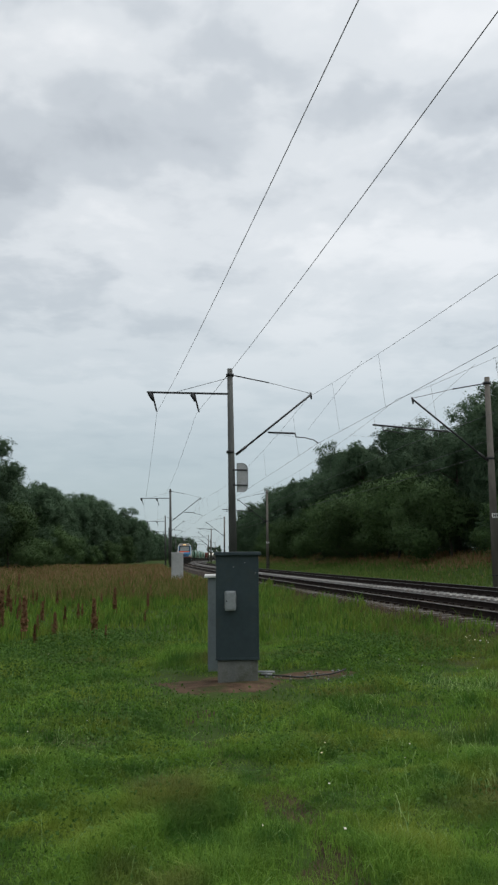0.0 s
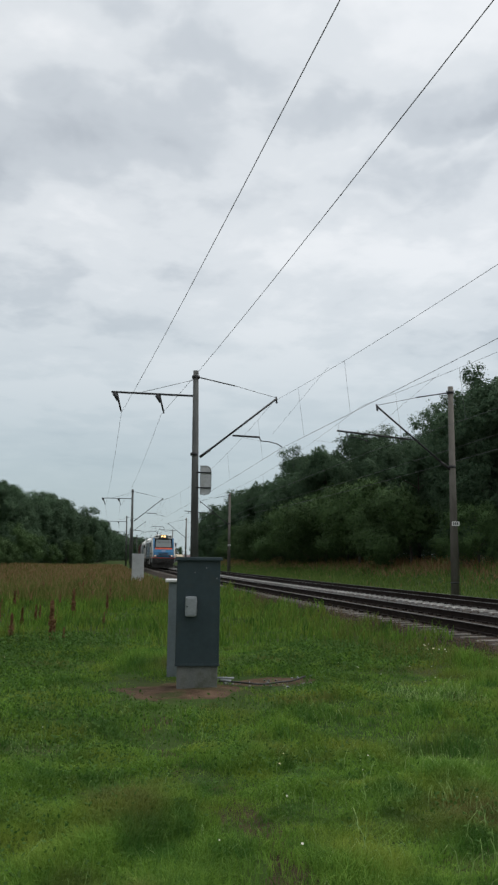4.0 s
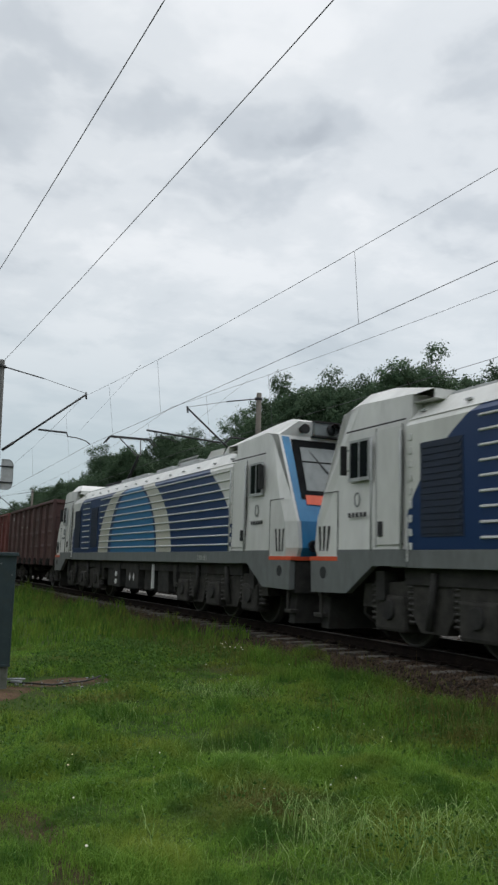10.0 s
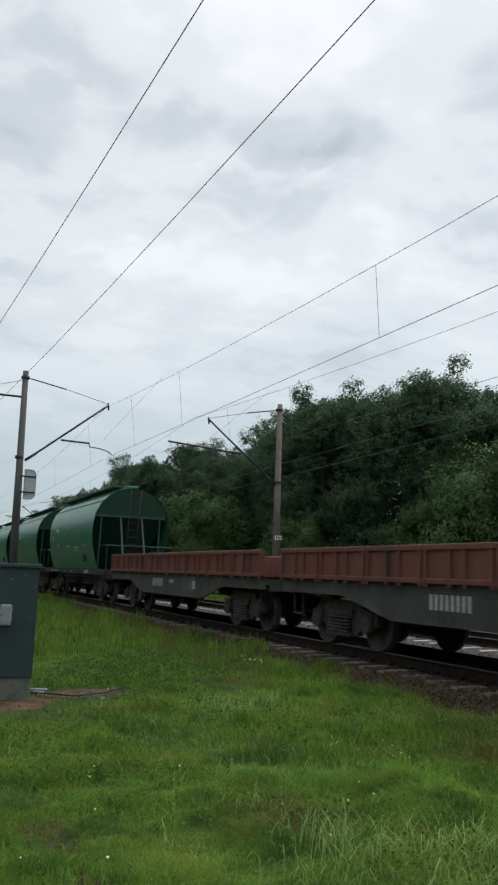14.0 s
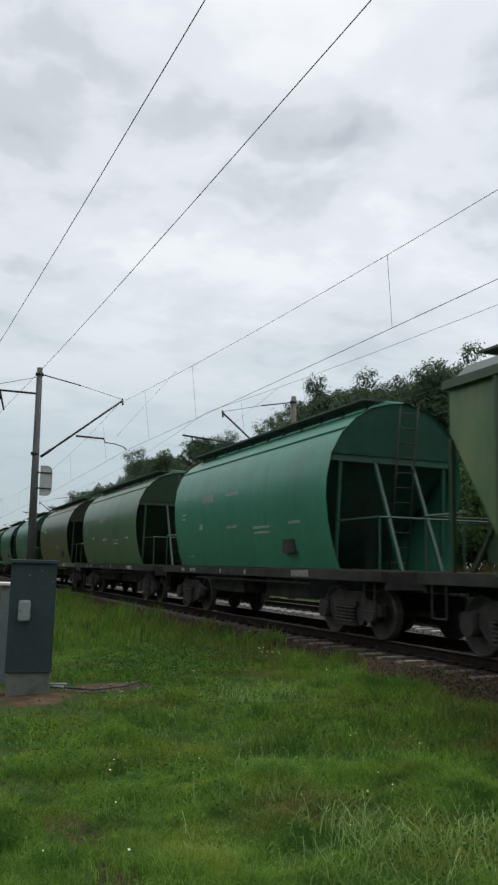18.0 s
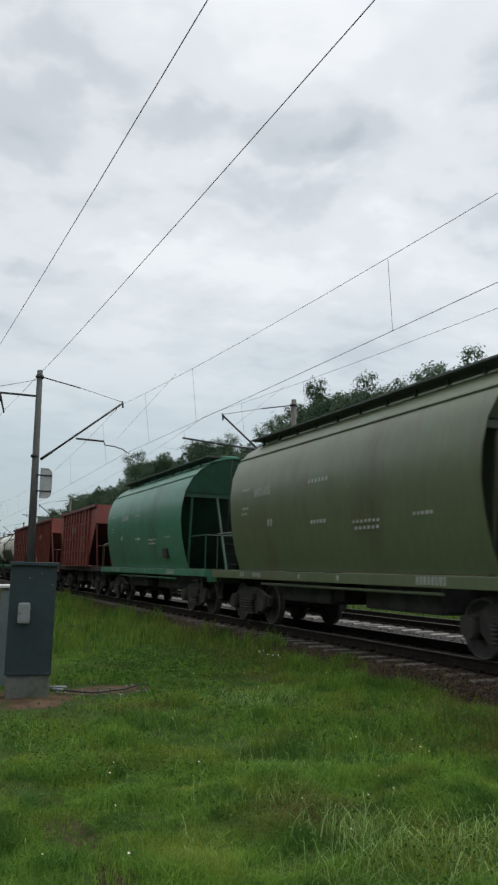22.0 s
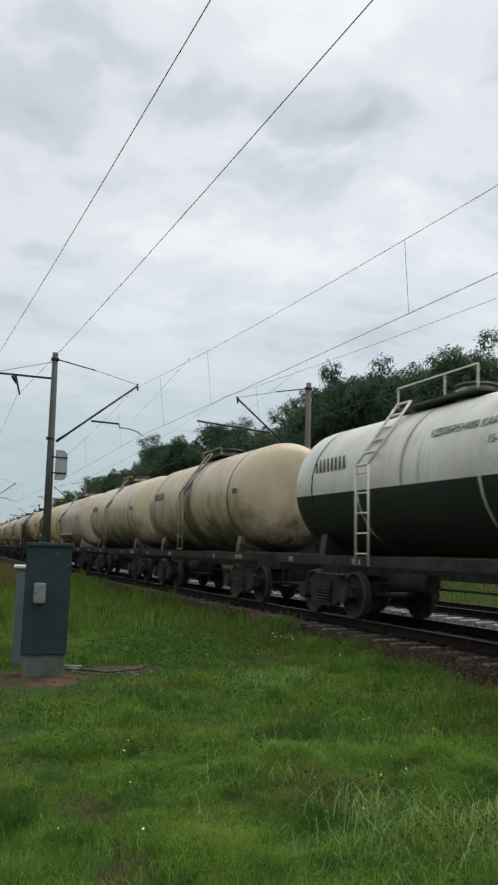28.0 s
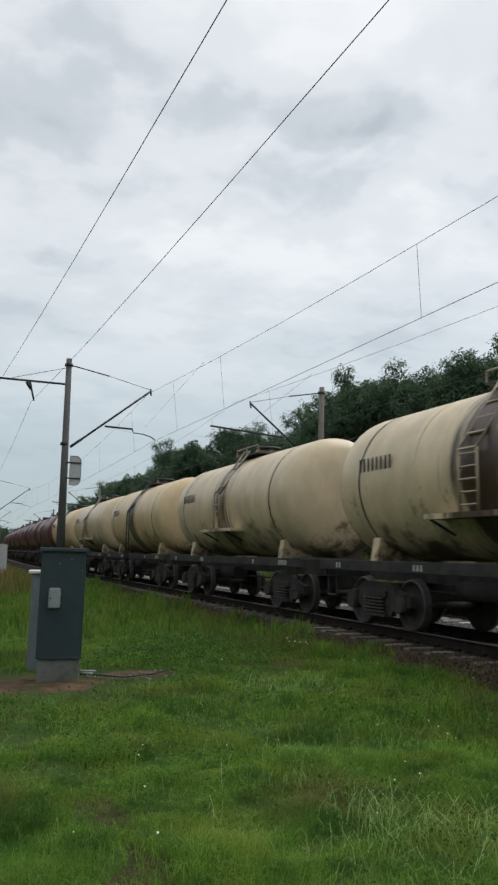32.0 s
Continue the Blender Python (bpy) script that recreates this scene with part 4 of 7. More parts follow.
def hopper(label, c, stain=None, at=(0.5, 0.78), marks=0, walkway=None):
    th = thing("grain_hopper_wagon", pose(0, 0, 0), label, "wagon", "train")
    m = paint("hopper_paint", c, stain, at=at)
    # ends: soot over the paint, plus shade between wagons put into the colour
    dark = paint("sooty_shaded_end_paint", tuple(0.40 * v + 0.006 for v in c), (0.020, 0.022, 0.020), at=(0.48, 0.75))
    me = make_hopper_shell()
    me.materials.append(m)
    part("shell", me, None, th)
    for sy in (-1, 1):
        bm = bmesh.new()
        up = [(x, z, yh) for x, z, yh in HOPPER_SIDE if z > 3.4]
        ring = up + [(-x, z, yh) for x, z, yh in up[-2::-1]]
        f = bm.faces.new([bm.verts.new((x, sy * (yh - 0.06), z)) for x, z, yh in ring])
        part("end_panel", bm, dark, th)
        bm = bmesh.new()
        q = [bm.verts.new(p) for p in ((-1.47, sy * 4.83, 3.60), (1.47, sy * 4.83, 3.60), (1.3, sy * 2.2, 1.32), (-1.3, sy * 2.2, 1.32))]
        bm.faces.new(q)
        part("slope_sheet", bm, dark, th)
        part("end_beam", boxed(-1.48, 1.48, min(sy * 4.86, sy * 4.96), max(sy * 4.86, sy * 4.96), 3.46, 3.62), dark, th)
        part("end_deck", boxed(-1.40, 1.40, min(sy * 4.5, sy * 6.7), max(sy * 4.5, sy * 6.7), 1.25, 1.285), UNDER, th)
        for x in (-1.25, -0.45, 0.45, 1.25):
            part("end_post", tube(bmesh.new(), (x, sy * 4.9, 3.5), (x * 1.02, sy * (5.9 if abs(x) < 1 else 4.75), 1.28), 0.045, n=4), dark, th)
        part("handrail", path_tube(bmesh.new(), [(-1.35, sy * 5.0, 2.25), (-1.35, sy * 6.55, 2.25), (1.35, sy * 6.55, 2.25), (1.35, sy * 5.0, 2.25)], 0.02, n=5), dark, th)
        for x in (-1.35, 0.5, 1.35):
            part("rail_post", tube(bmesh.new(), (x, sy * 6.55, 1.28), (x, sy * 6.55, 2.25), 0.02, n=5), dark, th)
        part("hopper_outlet", boxed(-1.0, 1.0, sy * 1.9 - 1.2, sy * 1.9 + 1.2, 0.62, 1.25, bevel=0.06), UNDER, th)
    ladder(th, (-0.2, -5.05, 1.3), (-0.2, -5.5, 4.6), (0.42, 0, 0), 11)
    for i in range(11):
        part("walkway_stand", boxed(-0.72, -0.67, i - 5.03, i - 4.97, 4.5, 4.68), GRATE, th)
    part("roof_walkway", boxed(-0.95, -0.45, -5.3, 5.3, 4.68, 4.72), GRATE, th)
    part("hatch_line", boxed(-0.28, 0.28, -4.9, 4.9, 4.66, 4.82, bevel=0.04), m, th)
    part("roof_edge", path_tube(bmesh.new(), [(-1.27, -5.14, 4.12), (-1.27, 5.14, 4.12)], 0.03, n=5), m, th)
    running_gear(th, 6.75, 4.9, m if marks >= 6 else None)
    part("pipe", tube(bmesh.new(), (-1.3, -3.6, 0.98), (-1.3, 3.6, 0.98), 0.03), m if marks >= 6 else UNDER, th)
    for y, z, w, h, n in ((3.0 - marks % 3, 3.02, 0.95, 0.20, 8), (0.2, 3.10, 0.9, 0.08, 6), (0.25, 2.26, 0.7, 0.08, 5), (2.6, 2.30, 0.3, 0.16, 2), (-1.6, 2.20, 1.0, 0.06, 7),
                          (-1.6, 2.08, 0.9, 0.06, 6), (4.0, 3.2, 0.45, 0.06, 5), (4.0, 2.75, 0.4, 0.05, 5), (4.05, 2.62, 0.35, 0.05, 4), (-3.4, 2.25, 0.6, 0.06, 5)):
        bars(th, min(hopper_x(z), hopper_x(z + h)), y, z, w, h, n)
    bars(th, -1.424, -3.4, 1.12, 0.85, 0.14, 8)
    for y, w, n in ((4.6, 0.3, 2), (3.7, 0.5, 4), (1.4, 0.15, 1), (-0.3, 0.2, 1)):
        bars(th, -1.424, y, 1.13, w, 0.1, n)
    if marks % 2 == 0:
        bars(th, hopper_x(1.55), 3.9, 1.55, 0.5, 0.05, 6)
        part("patch", boxed(-1.515, -1.40, -3.3, -2.75, 1.62, 1.92), UNDER, th)
    return th


# -- hoppers with pressed panels and ribs --
def ribbed(name, label, c, stain, half_top, half_low, z0, z1, bays, rows, half, pivot, hood, taper=0.0, marks=True, flare=0.0):
    th = thing(name, pose(0, 0, 0), label, "wagon", "train")
    m = paint("panel_paint", c, stain, at=(0.42, 0.66))
    # darker copy for the sloping ends: grime and the gap's shade in one colour
    soot_shade = paint("sooty_shaded_end_paint", tuple(0.36 * v + 0.006 for v in c), (0.022, 0.020, 0.018), at=(0.48, 0.75))
    dark = paint("rib_paint", tuple(v * 0.45 for v in c), stain, at=(0.6, 0.8))

    def edge(f):
        """Side wall at the height f of 0 to 1: x and the half length there."""
        return 1.50 - taper * (1 - f) ** 1.6, half_low + (half_top - half_low) * f * flare

    def at_f(f, y, sx, out=0.0):
        x, yh = edge(f)
        return Vector((sx * (x + out), y * yh, z0 + (z1 - z0) * f))

    def low_f(y):
        """Where the sloping end edge cuts the wall at the place y."""
        return max(0.0, (abs(y) - half_low) / (half_top - half_low)) if flare else 0.0

    def wall(f, y, sx, out=0.0):
        """A place on the wall: upright ribs cut off by the sloping ends, or the plain rectangle."""
        return Vector((sx * (edge(f)[0] + out), y, z0 + (z1 - z0) * f)) if flare else at_f(f, y / half_low, sx, out)
    long_half = half_top if flare else half_low
    for sx in (-1, 1):
        bm = bmesh.new()
        n = 8
        ys = [-long_half + 2 * long_half * j / bays for j in range(bays + 1)]
        for ya, yb in zip(ys, ys[1:]):
            fa, fb = low_f(ya), low_f(yb)
            cols = [[bm.verts.new(wall(f0 + (1 - f0) * i / n, y, sx)) for i in range(n + 1)] for y, f0 in ((ya, fa), (yb, fb))]
            for i in range(n):
                bm.faces.new((cols[0][i], cols[1][i], cols[1][i + 1], cols[0][i + 1]))
        bmesh.ops.remove_doubles(bm, verts=bm.verts[:], dist=0.001)
        bmesh.ops.recalc_face_normals(bm, faces=bm.faces[:])
        part("side_wall", bm, m, th)
        for y in ys:
            bm = bmesh.new()
            f0 = min(0.92, low_f(y))
            for i in range(n):
                u, v = f0 + (1 - f0) * i / n, f0 + (1 - f0) * (i + 1) / n
                a0, a1, b0, b1 = wall(u, y, sx), wall(v, y, sx), wall(u, y, sx, 0.085), wall(v, y, sx, 0.085)
                d = Vector((0, 0.024 if flare else 0.04, 0))
                for p in ((a0 - d, a1 - d, b1 - d, b0 - d), (b0 - d, b1 - d, b1 + d, b0 + d), (b0 + d, b1 + d, a1 + d, a0 + d)):
                    bm.faces.new([bm.verts.new(v3) for v3 in p])
            part("rib", bm, dark, th)
        if flare:
            for sy in (-1, 1):
                e = path_tube(bmesh.new(), [wall(i / 8, sy * (half_low + (half_top - half_low) * i / 8), sx, 0.03) for i in range(9)], 0.045, n=5)
                part("end_edge", e, m, th)
        for r in range(rows):
            f = (r + 0.5) / rows
            for j in range(bays):
                y0, y1 = -1 + 2 * (j + 0.12) / bays, -1 + 2 * (j + 0.88) / bays
                f0, f1 = f - 0.41 / rows, f + 0.41 / rows
                bm = bmesh.new()
                o = [at_f(f0, y0, sx), at_f(f0, y1, sx), at_f(f1, y1, sx), at_f(f1, y0, sx)]
                k = [at_f(f0 + 0.012, y0 + 0.008, sx, 0.022), at_f(f0 + 0.012, y1 - 0.008, sx, 0.022), at_f(f1 - 0.012, y1 - 0.008, sx, 0.022), at_f(f1 - 0.012, y0 + 0.008, sx, 0.022)]
                ov, kv = [bm.verts.new(v) for v in o], [bm.verts.new(v) for v in k]
                bm.faces.new(kv)
                for q in range(4):
                    bm.faces.new((ov[q], ov[(q + 1) % 4], kv[(q + 1) % 4], kv[q]))
                bmesh.ops.recalc_face_normals(bm, faces=bm.faces[:])
                part("pressed_panel", bm, m, th)
        for r in range(1, rows):
            x = edge(r / rows)[0]
            a, b = sorted((sx * (x - 0.01), sx * (x + 0.05)))
            zr = z0 + (z1 - z0) * r / rows
            part("cross_rib", boxed(a, b, -half_low, half_low, zr - 0.03, zr + 0.03), m, th)
        x1 = edge(1)[0]
        a, b = sorted((sx * (x1 - 0.04), sx * (x1 + 0.11)))
        part("top_rail", boxed(a, b, -half_top - 0.05, half_top + 0.05, z1 - 0.02, z1 + 0.12), dark, th)
        x0 = edge(0)[0]
        a, b = sorted((sx * (x0 - 0.03), sx * (x0 + 0.10)))
        part("bottom_rail", boxed(a, b, -half_low - 0.1, half_low + 0.1, z0 - 0.06, z0), dark, th)
    for sy in (-1, 1):
        bm = bmesh.new()
        xt = edge(1)[0]
        a = [(-xt, sy * half_top, z1 + 0.1), (xt, sy * half_top, z1 + 0.1), (xt, sy * half_top, z1 - 0.75), (-xt, sy * half_top, z1 - 0.75)]
        bm.faces.new([bm.verts.new(p) for p in a])
        part("end_panel", bm, m, th)
        bm = bmesh.new()
        bm.faces.new([bm.verts.new(p) for p in ((-xt, sy * half_top, z1 - 0.75), (xt, sy * half_top, z1 - 0.75), (xt - 0.15, sy * 1.6, z0), (-xt + 0.15, sy * 1.6, z0))])
        part("slope_sheet", bm, soot_shade, th)
        for sx in (-1, 1):
            if not flare:
                bm = bmesh.new()
                q = [(sx * xt, sy * half_top, z1), (sx * xt, sy * half_top, z1 - 0.7), (sx * edge(0.12)[0], sy * half_low, z0 + 0.3), (sx * xt, sy * half_low * 0.99, z1)]
                bm.faces.new([bm.verts.new(p) for p in q])
                part("corner_plate", bm, m, th)
            part("corner_strut", tube(bmesh.new(), (sx * xt * 0.98, sy * half_top, z1 - 0.8), (sx * 1.35, sy * (half - 0.9), 1.28), 0.05, n=4), soot_shade, th)
            part("inner_strut", tube(bmesh.new(), (sx * 0.6, sy * half_top * 0.9, z1 - 1.2), (sx * 0.75, sy * (half - 0.6), 1.28), 0.045, n=4), soot_shade, th)
        part("end_deck", boxed(-1.40, 1.40, min(sy * (half_low - 0.6), sy * half), max(sy * (half_low - 0.6), sy * half), 1.25, 1.285), UNDER, th)
        part("handrail", path_tube(bmesh.new(), [(-1.3, sy * (half - 1.2), 2.2), (-1.3, sy * (half - 0.1), 2.2), (1.3, sy * (half - 0.1), 2.2)], 0.022, n=5), soot_shade, th)
        for x in (-1.3, 0, 1.3):
            part("rail_post", tube(bmesh.new(), (x, sy * (half - 0.1), 1.28), (x, sy * (half - 0.1), 2.2), 0.022, n=5), soot_shade, th)
    if hood:
        part("roof", prism(bmesh.new(), [(-1.5, z1 + 0.08), (-1.15, z1 + 0.42), (-0.5, z1 + 0.55), (0.5, z1 + 0.55), (1.15, z1 + 0.42), (1.5, z1 + 0.08)], -half_top, half_top), paint("roof_paint", hood), th)
        part("roof_walkway", boxed(-0.9, -0.4, -half_top, half_top, z1 + 0.66, z1 + 0.70), GRATE, th)
    else:
        part("load_cover", prism(bmesh.new(), [(-1.44, z1 - 0.3), (-0.5, z1 + 0.16), (0.5, z1 + 0.16), (1.44, z1 - 0.3)], -half_top + 0.05, half_top - 0.05), dark, th)
    ladder(th, (-0.2, -half + 0.5, 1.3), (-0.2, -half_top - 0.06, z1), (0.42, 0, 0), 9, mat=soot_shade)
    for sy in (-1, 1):
        part("hopper_outlet", boxed(-0.95, 0.95, sy * 1.2 - 0.7, sy * 1.2 + 0.7, 0.55, z0 - 0.1, bevel=0.05), UNDER, th)
    running_gear(th, half, pivot, m if flare else None)
    for sy in (-1, 1):
        part("air_reservoir", tube(bmesh.new(), (-0.7, sy * (half - 1.1), 1.62), (0.7, sy * (half - 1.1), 1.62), 0.2, n=14), soot_shade, th)
    if marks:
        xm = -edge(0.62)[0] - 0.045
        bars(th, xm, 0.55, z0 + (z1 - z0) * 0.60, 0.9, 0.26, 8)
    return th


# -- open goods wagon with high sides --
def gondola(label, c, stain, words):
    th = thing("open_wagon", pose(0, 0, 0), label, "wagon", "train")
    m, dark = paint("wagon_paint", c, stain, rough=0.62, at=(0.42, 0.72), streak=0.5), paint("wagon_rib_paint", tuple(v * 0.7 for v in c), stain, rough=0.62, at=(0.45, 0.72))
    half, z0, z1 = 6.30, 1.28, 3.82
    ribs = [-6.25, -4.55, -3.0, -1.45, 0.0, 1.45, 3.0, 4.55, 6.25]
    for sx in (-1, 1):
        a, b = sorted((sx * 1.44, sx * 1.49))
        part("side_wall", boxed(a, b, -half, half, z0, z1), m, th)
        a, b = sorted((sx * 1.43, sx * 1.60))
        part("top_rail", boxed(a, b, -half - 0.03, half + 0.03, z1, z1 + 0.13, bevel=0.02), m, th)
        for y in ribs:
            w = 0.13 if abs(y) > 6 else 0.09
            part("rib", prism(bmesh.new(), [(sx * 1.49, y - w), (sx * 1.61, y - w * 0.6), (sx * 1.61, y + w * 0.6), (sx * 1.49, y + w)], z0 - 0.28, z1, "z"), dark, th)
        for y0, y1 in zip(ribs, ribs[1:]):
            for z in (1.85, 2.5, 3.15):
                part("pressed_ridge", prism(bmesh.new(), [(sx * 1.49, z - 0.11), (sx * 1.517, z), (sx * 1.49, z + 0.11)], y0 + 0.3, y1 - 0.3), m, th)
            if sx < 0:
                ym = (y0 + y1) / 2
                part("hatch_lock", path_tube(bmesh.new(), [(-1.5, ym - 0.3, 1.32), (-1.58, ym - 0.28, 1.12), (-1.52, ym - 0.2, 1.0)], 0.03, n=5), UNDER, th)
                part("hatch_lock", path_tube(bmesh.new(), [(-1.5, ym + 0.3, 1.32), (-1.58, ym + 0.28, 1.12), (-1.52, ym + 0.2, 1.0)], 0.03, n=5), UNDER, th)
    for sy in (-1, 1):
        a, b = sorted((sy * (half - 0.05), sy * half))
        part("end_wall", boxed(-1.44, 1.44, a, b, z0, z1), m, th)
        a, b = sorted((sy * half, sy * (half + 0.1)))
        part("end_rail", boxed(-1.5, 1.5, a, b, z1 - 0.02, z1 + 0.12), m, th)
        for z in (1.9, 2.55, 3.2):
            part("end_ridge", boxed(-1.4, 1.4, a, b, z - 0.07, z + 0.07, bevel=0.03), m, th)
        for x in (-0.55, 0.55):
            part("end_post", boxed(x - 0.08, x + 0.08, a, b, z0, z1), dark, th)
    part("floor", boxed(-1.43, 1.43, -half + 0.06, half - 0.06, z0 - 0.06, z0), UNDER, th)
    running_gear(th, 6.45, 4.33, None)
    bars(th, -1.496, 5.4, 3.40, 0.75, 0.18, 8)
    bars(th, -1.496, 2.2, 3.50, 0.7, 0.08, 9)
    bars(th, -1.496, 2.25, 2.90, 0.9, 0.07, 10)
    bars(th, -1.496, 0.6, 2.86, 0.9, 0.08, 12)
    bars(th, -1.496, 3.7, 3.25, 0.4, 0.07, 5)
    bars(th, -1.496, 3.6, 1.62, 0.5, 0.07, 5)
    if words:
        lettering(th, "СРОЧНЫЙ ВОЗВРАТ", -1.497, -3.78, 3.3, 0.10, MARK)
    part("door_patch", boxed(-1.499, -1.49, 3.2, 3.6, 1.5, 2.0), UNDER, th)
    return th


# -- flat wagon with low drop sides --
def flat_wagon(label, c, stain):
    th = thing("flat_wagon", pose(0, 0, 0), label, "wagon", "train")
    m = paint("drop_side_paint", c, stain, at=(0.45, 0.7))
    sill = material("dusty_black_sill", (0.030, 0.031, 0.030), (0.062, 0.062, 0.058), 1.2, 0.8, 0.2, 25, stain=(0.10, 0.095, 0.085), stain_scale=0.8)
    half, z0 = 6.75, 1.26
    for sx in (-1, 1):
        a, b = sorted((sx * 1.36, sx * 1.42))
        prof = [(-half, 1.24), (-half, 0.98), (-4.3, 0.98), (-2.7, 0.62), (2.7, 0.62), (4.3, 0.98), (half, 0.98), (half, 1.24)]
        part("fish_belly_sill", prism(bmesh.new(), prof, a, b, "x"), sill, th)
        n = 8
        w = 2 * half / n
        for i in range(n):
            y0, y1 = -half + i * w + 0.015, -half + (i + 1) * w - 0.015
            a, b = sorted((sx * 1.42, sx * 1.47))
            d = part("drop_side", boxed(a, b, y0, y1, z0, 1.86, bevel=0.01), m, th)
            a, b = sorted((sx * 1.47, sx * 1.515))
            part("side_frame_rail", boxed(a, b, y0, y1, 1.78, 1.87, bevel=0.01), m, d)
            part("side_frame_rail", boxed(a, b, y0, y1, z0, z0 + 0.08, bevel=0.01), m, d)
            for y in (y0 + 0.06, (y0 + y1) / 2 - 0.18, (y0 + y1) / 2 + 0.18, y1 - 0.06):
                part("hinge_strap", boxed(a, b, y - 0.035, y + 0.035, z0 - 0.05, 1.78), m, d)
    for sy in (-1, 1):
        a, b = sorted((sy * half, sy * (half + 0.06)))
        part("end_board", boxed(-1.42, 1.42, a, b, z0, 1.72, bevel=0.01), m, th)
    part("floor", boxed(-1.40, 1.40, -half, half, z0 - 0.05, z0), UNDER, th)
    running_gear(th, 6.75, 4.86, sill, width=1.36)
    bars(th, -1.424, 1.15, 0.86, 1.05, 0.24, 8)
    bars(th, -1.424, -0.2, 0.98, 0.4, 0.1, 4)
    part("grey_patch", boxed(-1.426, -1.42, -2.3, -2.05, 0.85, 1.08), PALE, th)
    return th


# -- tank wagon --
def tank_material(name, c, streak, amount, dome_only=True, belly=0.20):
    """Tank paint with dark spill streaks that run down from the dome amidships."""
    m = paint(name, c, tuple(v * 0.74 for v in c), 0.8, 0.4, at=(0.46, 0.75), streak=0.6)
    n, l = m.node_tree.nodes, m.node_tree.links
    b = n["Principled BSDF"]
    base = b.inputs["Base Color"].links[0].from_socket
    tc = n.new("ShaderNodeTexCoord")
    mp = n.new("ShaderNodeMapping")
    mp.inputs["Scale"].default_value = (0.25, 3.6, 0.20)
    l.new(tc.outputs["Object"], mp.inputs[0])
    t = n.new("ShaderNodeTexNoise")
    t.inputs["Scale"].default_value, t.inputs["Detail"].default_value, t.inputs["Roughness"].default_value = 1.6, 6, 0.7
    l.new(mp.outputs[0], t.inputs["Vector"])
    t2 = n.new("ShaderNodeTexNoise")
    t2.inputs["Scale"].default_value, t2.inputs["Detail"].default_value = 0.55, 5
    l.new(tc.outputs["Object"], t2.inputs["Vector"])
    sp = n.new("ShaderNodeSeparateXYZ")
    l.new(tc.outputs["Object"], sp.inputs[0])
    ab = n.new("ShaderNodeMath")
    ab.operation = "ABSOLUTE"
    l.new(sp.outputs["Y"], ab.inputs[0])
    near_dome = n.new("ShaderNodeMapRange")
    near_dome.inputs[1].default_value, near_dome.inputs[2].default_value = (0.2, 1.5) if dome_only else (0.6, 4.2)
    near_dome.inputs[3].default_value, near_dome.inputs[4].default_value = amount if dome_only else amount - 0.45, -0.16 if dome_only else -0.56
    l.new(ab.outputs[0], near_dome.inputs[0])
    s = n.new("ShaderNodeMath")
    s.operation = "MULTIPLY_ADD"
    s.inputs[1].default_value = 1.0 if dome_only else 1.9
    l.new(t.outputs[0], s.inputs[0])
    l.new(near_dome.outputs[0], s.inputs[2])
    s2 = n.new("ShaderNodeMath")
    s2.operation = "MULTIPLY_ADD"
    l.new(t2.outputs[0], s2.inputs[0])
    s2.inputs[1].default_value = 0.35
    l.new(s.outputs[0], s2.inputs[2])
    r = n.new("ShaderNodeValToRGB")
    r.color_ramp.elements[0].position, r.color_ramp.elements[1].position = 0.71, 0.88
    l.new(s2.outputs[0], r.inputs[0])
    x = n.new("ShaderNodeMix")
    x.data_type = "RGBA"
    l.new(r.outputs[0], x.inputs[0])
    l.new(base, x.inputs[6])
    x.inputs[7].default_value = (*streak, 1)
    # blots of old grime; the belly's shade is put into the same colour
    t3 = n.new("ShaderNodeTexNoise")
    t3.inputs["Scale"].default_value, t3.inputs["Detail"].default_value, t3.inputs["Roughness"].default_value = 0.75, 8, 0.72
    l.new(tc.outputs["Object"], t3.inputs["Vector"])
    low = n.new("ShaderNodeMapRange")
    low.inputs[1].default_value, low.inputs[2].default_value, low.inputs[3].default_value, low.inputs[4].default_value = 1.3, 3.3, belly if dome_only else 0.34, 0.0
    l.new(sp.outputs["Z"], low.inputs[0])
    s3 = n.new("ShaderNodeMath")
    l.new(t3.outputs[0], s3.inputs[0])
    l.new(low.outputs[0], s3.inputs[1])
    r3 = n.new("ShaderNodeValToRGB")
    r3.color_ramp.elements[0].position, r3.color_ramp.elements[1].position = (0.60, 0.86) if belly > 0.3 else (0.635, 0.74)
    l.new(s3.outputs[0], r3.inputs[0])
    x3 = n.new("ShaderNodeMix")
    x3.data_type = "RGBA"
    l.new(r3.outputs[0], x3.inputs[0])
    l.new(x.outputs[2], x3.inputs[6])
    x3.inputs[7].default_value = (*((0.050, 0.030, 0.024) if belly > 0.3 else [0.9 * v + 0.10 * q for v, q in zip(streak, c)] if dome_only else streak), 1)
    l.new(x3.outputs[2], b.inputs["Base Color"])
    return m


